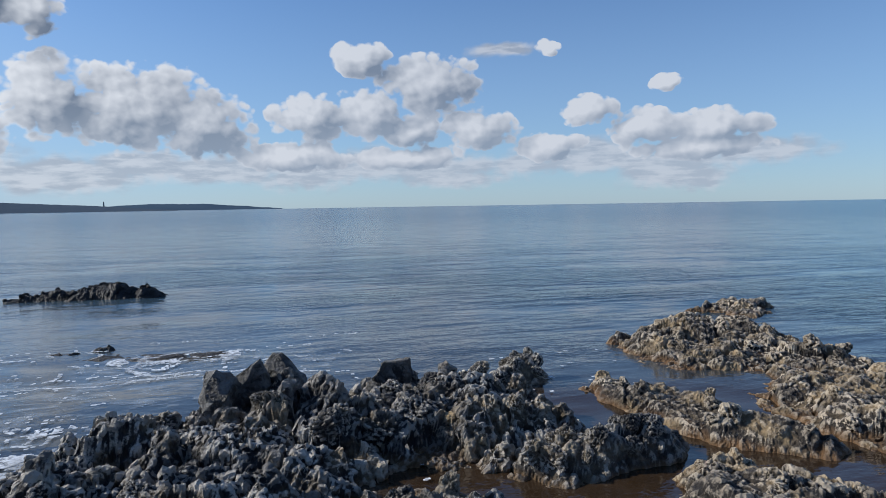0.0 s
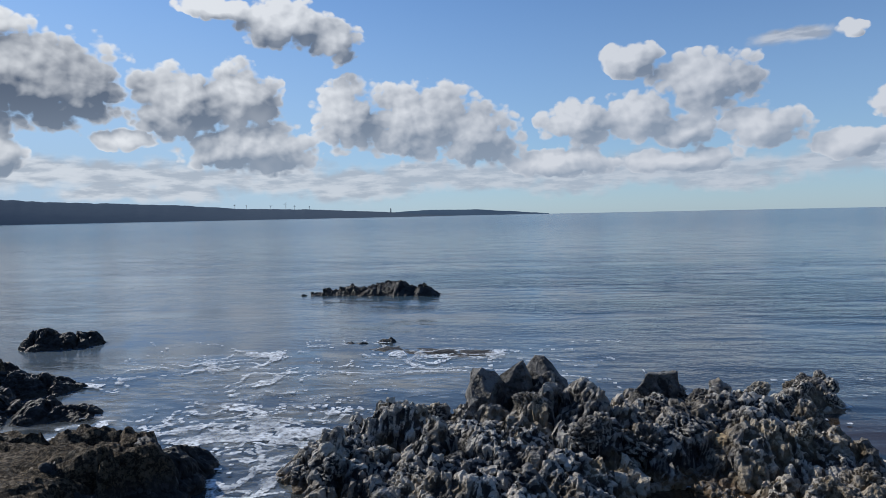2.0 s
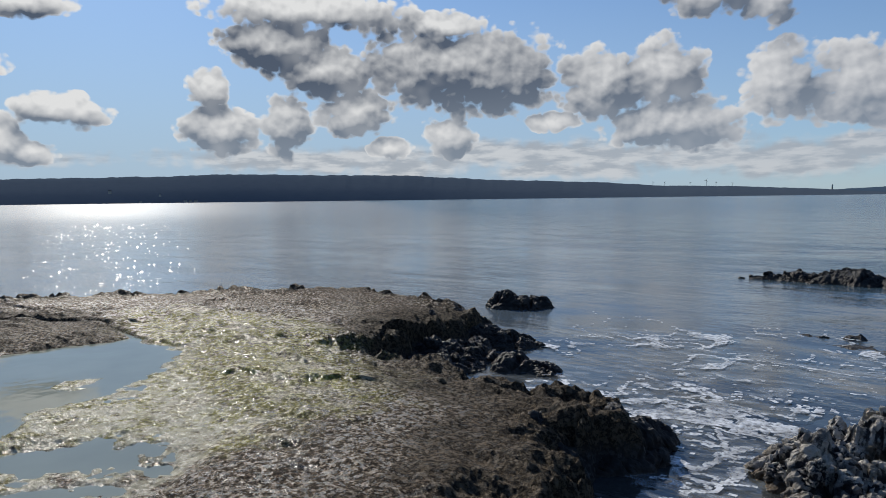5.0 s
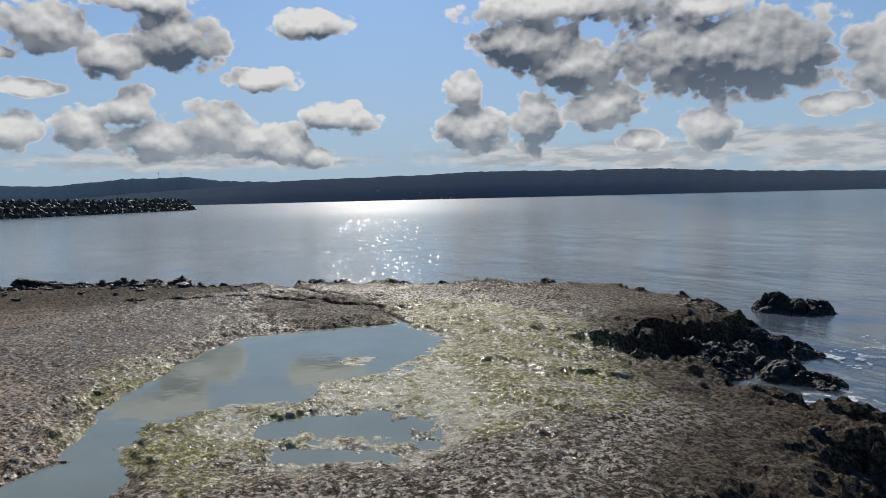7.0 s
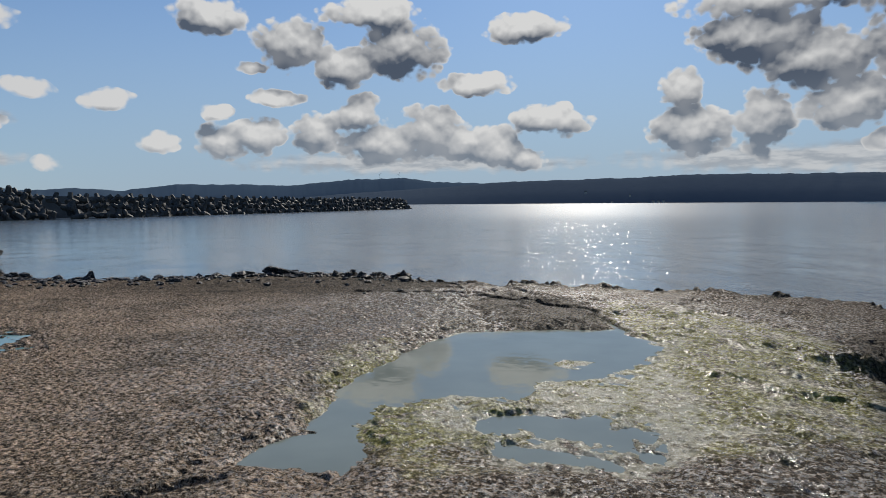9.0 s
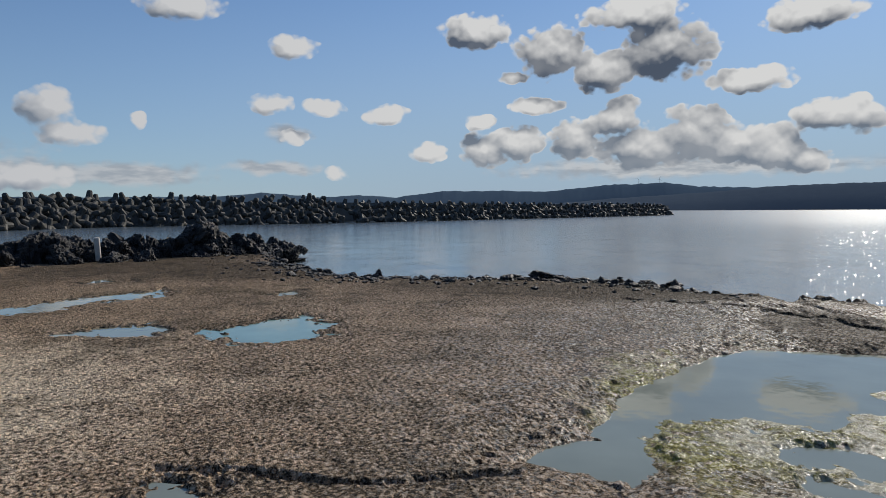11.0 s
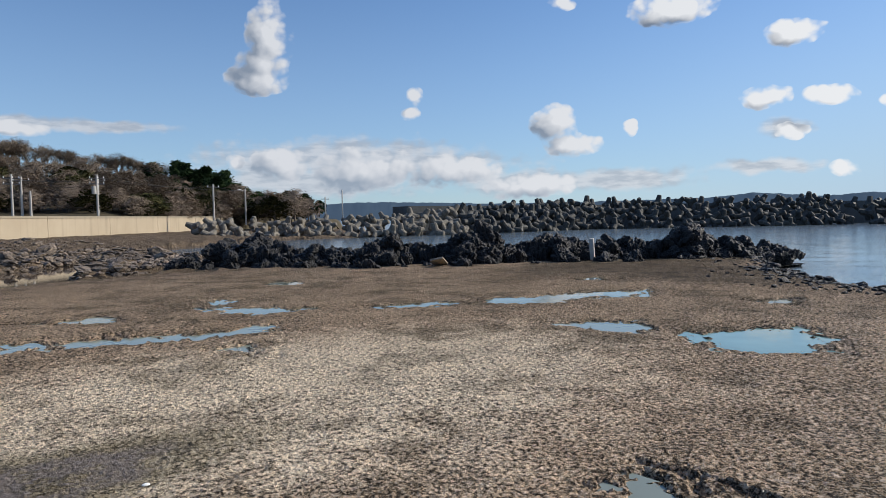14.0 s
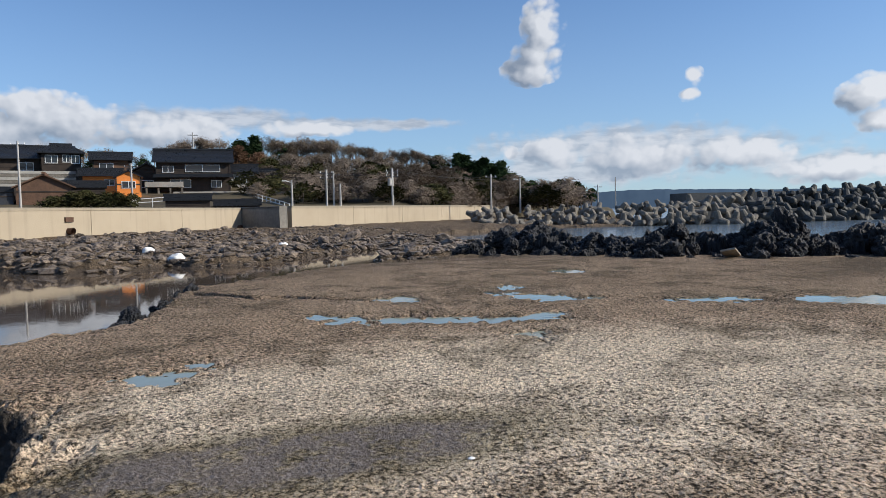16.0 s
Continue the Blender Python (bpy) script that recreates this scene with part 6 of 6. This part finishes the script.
def plant(proto, x, y, scale, z=None, stretch=1.0):
    z = land_z(x, y) if z is None else z
    return copy_thing(proto, Matrix.LocRotScale((x, y, z - 0.1), Euler((0, 0, rnd.uniform(0, 6.28))), (scale, scale, scale * stretch)))


BARE = [bare_tree(k, "leafless grey-brown winter tree on the hill") for k in (2, 5, 8)]
PINES = [leafy(k, "pine_tree", "dark green pine on the hill", PINE, 6.0, 2.0, 90, True) for k in (3, 4)]
ROUND = [leafy(k, "evergreen_tree", "dark rounded evergreen tree on the hill", PINE, 5.0, 2.1, 85) for k in (6, 7)]
BROWN = [leafy(9, "withered_tree", "tree with brown withered leaves beside the farmhouse", BROWN_LEAF, 5.0, 1.9, 70)]
BUSH = [leafy(12, "bush", "green bush behind the seawall", SHRUB, 1.5, 1.1, 30), leafy(13, "bush", "olive shrub on the slope", SHRUB, 1.6, 1.3, 34),
        leafy(14, "bush", "brown leafless thicket on the slope", TWIGS, 1.9, 1.4, 60, slim=0.16), leafy(15, "bush", "brown leafless thicket on the slope", TWIGS, 2.2, 1.3, 60, slim=0.16)]
HILL_TOP = [(-2, 13.0), (-7, 15.2), (-12, 14.8), (-17, 15.2), (-23, 14.7), (-27, 13.9), (-31, 13.5), (-37, 13.2), (-41, 12.7), (-48, 12.3), (-51, 10.5), (-54, 7.6)]
for row, (back, drop, step_x) in enumerate(((0.0, 0.0, 1.7), (-6.0, 2.4, 1.9), (-12.0, 4.4, 2.0), (-18.0, 6.4, 2.2))):
    x = -3.0 - rnd.random()
    while x > -53:
        depth = math.sqrt(max(1.0, 125.0 ** 2 - x * x)) + back
        top = np.interp(-x, [-q[0] for q in HILL_TOP], [q[1] for q in HILL_TOP])
        xx, yy = x * depth / math.sqrt(125.0 ** 2 - x * x), -depth
        top = 2.1 + (top - 2.1) * depth / 125.0 - drop * rnd.uniform(0.8, 1.15)
        z = land_z(xx, yy)
        h = max(top - z, 2.2) * rnd.uniform(0.9, 1.06)
        dark = x < -41 or (row and rnd.random() < 0.07) or rnd.random() < 0.03
        if dark:
            proto = rnd.choice(PINES if x < -40 and rnd.random() < 0.6 else ROUND)
            plant(proto, xx, yy, min(h / 5.4, 1.35), z + max(0, h - 5.4 * min(h / 5.4, 1.35)) * 0.8)
        else:
            s = min(h / 5.0, 1.25)
            plant(rnd.choice(BARE), xx, yy, s, z + max(0.0, h - 5.0 * s) * 0.9)
        x -= step_x * rnd.uniform(0.75, 1.25)
for x, y, s, z in ((-57.0, -113.0, 0.75, 3.2), (-59.5, -112.0, 0.85, 3.2), (-62.0, -110.5, 0.8, 3.0), (-54.8, -114.0, 0.8, 3.4), (-64.5, -109.5, 0.55, 3.0)):
    plant(ROUND[0], x, y, s, z)
plant(BARE[0], 3.0, -127.0, 1.25, 9.2)
plant(BARE[1], 0.2, -126.0, 1.15, 9.4)
plant(BARE[2], 5.4, -127.0, 1.1, 9.2)
plant(PINES[0], -6.4, -122.0, 1.15, 8.8)
plant(ROUND[1], -4.0, -121.0, 1.05, 9.6)
plant(BROWN[0], -3.6, -115.0, 0.95, 8.6)
plant(BROWN[0], -6.8, -117.0, 0.9, 8.0)
for k in range(26):
    plant(BUSH[0], 16.8 - 0.31 * k + rnd.uniform(-0.2, 0.2), -81.0 - 0.05 * k - rnd.random(), rnd.uniform(0.75, 1.2), rnd.uniform(2.7, 3.5))
for x, y, z, k in ((24.0, -119.0, 9.2, 0), (19.0, -118.0, 8.4, 1), (16.2, -117.0, 8.2, 2), (11.8, -116.5, 8.0, 0), (9.0, -117.5, 8.6, 1)):
    plant(BARE[k], x, y, 0.85, z)
    plant(ROUND[k % 2], x + 1.6, y + 1.5, 0.55, z)
for k in range(90):
    x = rnd.uniform(-52, -9)
    y = -77.0 - max(0.0, -24.0 - x) * 0.62 - rnd.uniform(4.5, 14)
    plant(rnd.choice(BUSH[1:] + BUSH[2:]), x, y, rnd.uniform(0.9, 1.7))
for k in range(150):
    x = rnd.uniform(-50, -4)
    y = -math.sqrt(98.0 ** 2 - x * x) + rnd.uniform(-24, 7) - (4 if x < -30 else 0)
    plant(rnd.choice(BUSH[1:]), x, y, rnd.uniform(1.0, 2.0))
for proto in BARE + PINES + ROUND + BROWN + BUSH:
    for o in (*proto.children_recursive, proto):
        bpy.data.objects.remove(o)
# ---- far marks on the headland ----
def lighthouse(az, r, z, h):
    x, y = polar(az, r)
    ob = empty("lighthouse", pose(x, y, z), "slim pale lighthouse on the far cape", "lighthouse")
    bm = bmesh.new()
    tube(bm, (0, 0, -8), (0, 0, h * 0.8), 3.2, 2.2, 12)
    part("tower", bm, PLASTER, ob)
    bm = bmesh.new()
    tube(bm, (0, 0, h * 0.8), (0, 0, h * 0.84), 3.4, 3.4, 12)
    part("gallery", bm, PLASTER, ob)
    bm = bmesh.new()
    tube(bm, (0, 0, h * 0.84), (0, 0, h), 1.8, 0.6, 10)
    part("lantern", bm, STEEL, ob)


lighthouse(11.2, 2700, 16, 20)


def wind_turbine(az, r, z, h, turn):
    x, y = polar(az, r)
    ob = empty("wind_turbine", pose(x, y, z, 0, 0, az), "white wind turbine on the far ridge", "wind turbine", "wind turbines")
    bm = bmesh.new()
    tube(bm, (0, 0, -20), (0, 0, h), 0.8, 0.5, 8)
    part("tower", bm, PLASTER, ob)
    bm = bmesh.new()
    box(bm, -1.0, -2.5, h - 1, 1.0, 2.5, h + 1)
    part("nacelle", bm, PLASTER, ob)
    for k in range(3):
        a = radians(turn + 120 * k)
        bm = bmesh.new()
        tube(bm, (0, -3, h), (math.sin(a) * h * 0.5, -3, h + math.cos(a) * h * 0.5), 0.8, 0.15, 4)
        part("blade", bm, PLASTER, ob)


for az, z, h, turn in ((23.8, 45, 22, 10), (22.9, 46, 16, 40), (21.0, 42, 18, 70), (19.8, 42, 30, 20), (19.1, 42, 16, 5), (17.9, 38, 16, 55)):
    wind_turbine(az, 2790, z, h * 0.62, turn)
for az, turn in ((82.4, 15), (84.0, 50)):
    wind_turbine(az, 4290, 150, 36, turn)

def far_house(az, r, z, w, h):
    x, y = polar(az, r)
    ob = empty("far_house", pose(x, y, z, 0, 0, az), "tiny pale house on the far shore", "house", "houses on the far shore")
    bm = bmesh.new()
    box(bm, -w / 2, -w * 0.3, -4, w / 2, w * 0.3, h)
    part("wall", bm, PLASTER, ob)
    bm = bmesh.new()
    prism(bm, [(-w * 0.55, -w * 0.36), (w * 0.55, -w * 0.36), (w * 0.55, w * 0.36), (-w * 0.55, w * 0.36)], h + 0.01, h + 0.6)
    for v in bm.verts:
        if v.co.z > h + 0.3:
            v.co.y *= 0.1
            v.co.z += h * 0.5
    part("roof", bm, CAP, ob)


for az, z, w, h in ((66.9, 34, 9, 4), (61.6, 4, 9, 3.5), (61.2, 4, 7, 3), (60.8, 4, 10, 3.5), (64.8, 3, 8, 3), (63.4, 24, 6, 3)):
    far_house(az, 2285, z, w, h)

# ---- stones and drift on the shore ----
RUBBLE = lava_rock("rubble", (0.018, 0.013, 0.010), (0.27, 0.21, 0.155), (0.30, 0.225, 0.145), 0.45, (0.06, 0.042, 0.028))
STONES = [boulder_mesh(20 + k, BASALT if k % 2 else RUBBLE, 3) for k in range(6)]
RUBBLE_STONES = [boulder_mesh(30 + k, RUBBLE, 3) for k in range(5)]
rs = random.Random(77)


def rubble_field(count, seed):
    """Small broken stones strewn over the beach behind the lagoon, far too many to tell apart."""
    r = np.random.RandomState(seed)
    bm = bmesh.new()
    bmesh.ops.create_icosphere(bm, subdivisions=1, radius=0.5)
    v0 = np.array([v.co[:] for v in bm.verts])
    f0 = np.array([[v.index for v in f.verts] for f in bm.faces])
    bm.free()
    x, y = r.uniform(-14, 26, count), -26.0 - np.abs(r.normal(0, 13, count))
    z = ground_height(x, y)
    ok = (z > 0.03) & (inside(x, y, LAND) < -1.5)
    x, y, z = x[ok], y[ok], z[ok]
    s = r.uniform(0.07, 0.30, len(x)) * (1 + 0.9 * (r.rand(len(x)) < 0.10))
    a = r.uniform(0, 6.28, len(x))
    far = r.uniform(0.62, 1.3, (len(x), len(v0)))
    v = v0[None] * far[..., None] * np.stack([s * r.uniform(0.9, 1.9, len(x)), s, s * r.uniform(0.4, 0.8, len(x))], 1)[:, None]
    c, q = np.cos(a)[:, None], np.sin(a)[:, None]
    p = np.stack([v[..., 0] * c - v[..., 1] * q + x[:, None], v[..., 0] * q + v[..., 1] * c + y[:, None], v[..., 2] + (z + 0.1 * s)[:, None]], -1)
    faces = (f0[None] + (np.arange(len(x)) * len(v0))[:, None, None]).reshape(-1, 3)
    me = bpy.data.meshes.new("beach_rubble")
    me.from_pydata(p.reshape(-1, 3).tolist(), [], faces.tolist())
    me.materials.append(RUBBLE)
    return tagged(new("beach_rubble", me), "broken brown stones strewn over the beach", "rubble", kind="stuff")


rubble_field(12000, 3)
placed = 0
while placed < 190:
    x = rs.uniform(-13, 22)
    y = (-30.0 - abs(rs.gauss(0, 9))) if rs.random() < 0.8 else rs.uniform(-60, -28)
    z = float(ground_height(np.array([x]), np.array([y]))[0])
    wall_side = float(inside(np.array([x]), np.array([y]), LAND)[0])
    if z < 0.05 or wall_side > -2:
        continue
    s = rs.uniform(0.25, 0.75) * (1 + 0.6 * (rs.random() < 0.1))
    ob = new("stone", rs.choice(RUBBLE_STONES))
    ob.matrix_world = Matrix.LocRotScale((x, y, z + 0.08 * s), Euler((rs.uniform(-0.4, 0.4), rs.uniform(-0.4, 0.4), rs.uniform(0, 6.28))), (s * rs.uniform(0.9, 1.8), s, s * rs.uniform(0.4, 0.75)))
    tagged(ob, "dark weathered stone on the rubble beach", "stone", "rubble stones")
    placed += 1
for k in range(56):
    t = rs.random()
    x, y = -27.0 + t * 16.0 + rs.uniform(-0.8, 0.8), -11.4 - t * 12.5 - 1.2 * math.sin(t * 3.1) + rs.uniform(-0.9, 0.6)
    z = float(ground_height(np.array([x]), np.array([y]))[0])
    s = rs.uniform(0.2, 0.6)
    ob = new("stone", STONES[1 + 2 * rs.randrange(3)])
    ob.matrix_world = Matrix.LocRotScale((x, y, z + 0.1 * s), Euler((rs.uniform(-0.4, 0.4), rs.uniform(-0.4, 0.4), rs.uniform(0, 6.28))), (s, s, s))
    tagged(ob, "black stone fallen from the outcrop", "stone", "fallen stones")
for k in range(130):
    t = rs.random()
    x, y = -16.9 + rs.gauss(0, 0.5) - max(0, t - 0.55) * 8, 2.4 - t * 11.5
    z = float(ground_height(np.array([x]), np.array([y]))[0])
    if z < 0.1:
        continue
    s = rs.uniform(0.06, 0.16) * (1.7 if k % 13 == 0 else 1.0)
    ob = new("stone", STONES[1 + 2 * rs.randrange(3)])
    ob.matrix_world = Matrix.LocRotScale((x, y, z + 0.1 * s), Euler((0, 0, rs.uniform(0, 6.28))), (s * 1.9, s * 1.2, s * 0.75))
    tagged(ob, "black cobble along the outer edge of the shelf", "stone", "edge cobbles")

def edge_shingle(count, seed):
    """Low black rubble strewn along the outer edge of the shelf, far too much to tell apart."""
    r = np.random.RandomState(seed)
    line = np.array([(-14.8, 2.6), (-16.2, 1.2), (-16.9, -0.6), (-16.5, -2.8), (-16.5, -4.8), (-17.5, -6.3), (-20.0, -8.3), (-25.0, -11.2), (-27.5, -12.4)])
    t = r.rand(count) * (len(line) - 1)
    i = t.astype(int)
    x, y = (line[i] + (line[i + 1] - line[i]) * (t - i)[:, None]).T + r.normal(0, 1, (2, count)) * np.where(r.rand(count) < 0.3, 0.9, 0.38)
    z = ground_height(x, y)
    x, y, z = x[z > 0.02], y[z > 0.02], z[z > 0.02]
    bm = bmesh.new()
    bmesh.ops.create_icosphere(bm, subdivisions=1, radius=0.5)
    v0 = np.array([v.co[:] for v in bm.verts])
    f0 = np.array([[v.index for v in f.verts] for f in bm.faces])
    bm.free()
    s = r.uniform(0.03, 0.12, len(x)) * (1 + 0.8 * (r.rand(len(x)) < 0.08))
    v = v0[None] * r.uniform(0.6, 1.35, (len(x), len(v0)))[..., None] * np.stack([s * r.uniform(0.9, 1.9, len(x)), s * 1.2, s * r.uniform(0.45, 0.9, len(x))], 1)[:, None]
    p = v + np.stack([x, y, z + 0.12 * s], 1)[:, None]
    me = bpy.data.meshes.new("edge_shingle")
    me.from_pydata(p.reshape(-1, 3).tolist(), [], (f0[None] + (np.arange(len(x)) * len(v0))[:, None, None]).reshape(-1, 3).tolist())
    me.materials.append(BASALT)
    return tagged(new("edge_shingle", me), "low black rubble along the outer edge of the shelf", "rubble", kind="stuff")


edge_shingle(3200, 15)
SHELL = plain("white_shell", (0.85, 0.83, 0.78), 0.5, vary=0.06, scale=20)
bm = bmesh.new()
bmesh.ops.create_uvsphere(bm, u_segments=16, v_segments=10, radius=0.022)
for v in bm.verts:
    v.co.z *= 0.45 if v.co.z > 0 else 0.15
    v.co.x *= 1.15 + 0.2 * v.co.y / 0.022
bmesh.ops.translate(bm, verts=bm.verts, vec=(-1.62, -4.42, float(ground_height(np.array([-1.62]), np.array([-4.42]))[0]) + 0.008))
tagged(part("shell", bm, SHELL, smooth=True), "small white shell on the rock", "shell")
for x, y, s in ((2.9, -33.5, 0.32), (1.6, -31.0, 0.36), (-3.4, -38.0, 0.28), (9.0, -30.8, 0.3)):
    z = float(ground_height(np.array([x]), np.array([y]))[0])
    bm = bmesh.new()
    bmesh.ops.create_icosphere(bm, subdivisions=3, radius=s)
    for v in bm.verts:
        v.co += v.co * 0.35 * noise.noise(v.co * 5 + Vector((x, 0, 0)))
        v.co.z *= 0.7
    bmesh.ops.translate(bm, verts=bm.verts, vec=(x, y, max(z, 0.05) + s * 0.35))
    tagged(part("foam_float", bm, SHELL, smooth=True), "battered white drift float on the rubble", "float")
# a leaning pale post on the outcrop, and a drift board below it
bm = bmesh.new()
box(bm, -0.11, -0.08, -0.4, 0.11, 0.08, 0.36, pose(-20.2, -15.1, 0.92, 3, 4, 30), 0.015)
tagged(part("marker_post", bm, POLE), "short pale concrete marker post on the outcrop", "post")
bm = bmesh.new()
box(bm, -0.55, -0.22, -0.03, 0.55, 0.22, 0.03, pose(-14.9, -17.3, 0.66, 12, -14, 40), 0.01)
tagged(part("drift_board", bm, plain("faded_board", (0.30, 0.255, 0.20), 0.7, vary=0.45)), "faded pale drift board on the stones", "board")
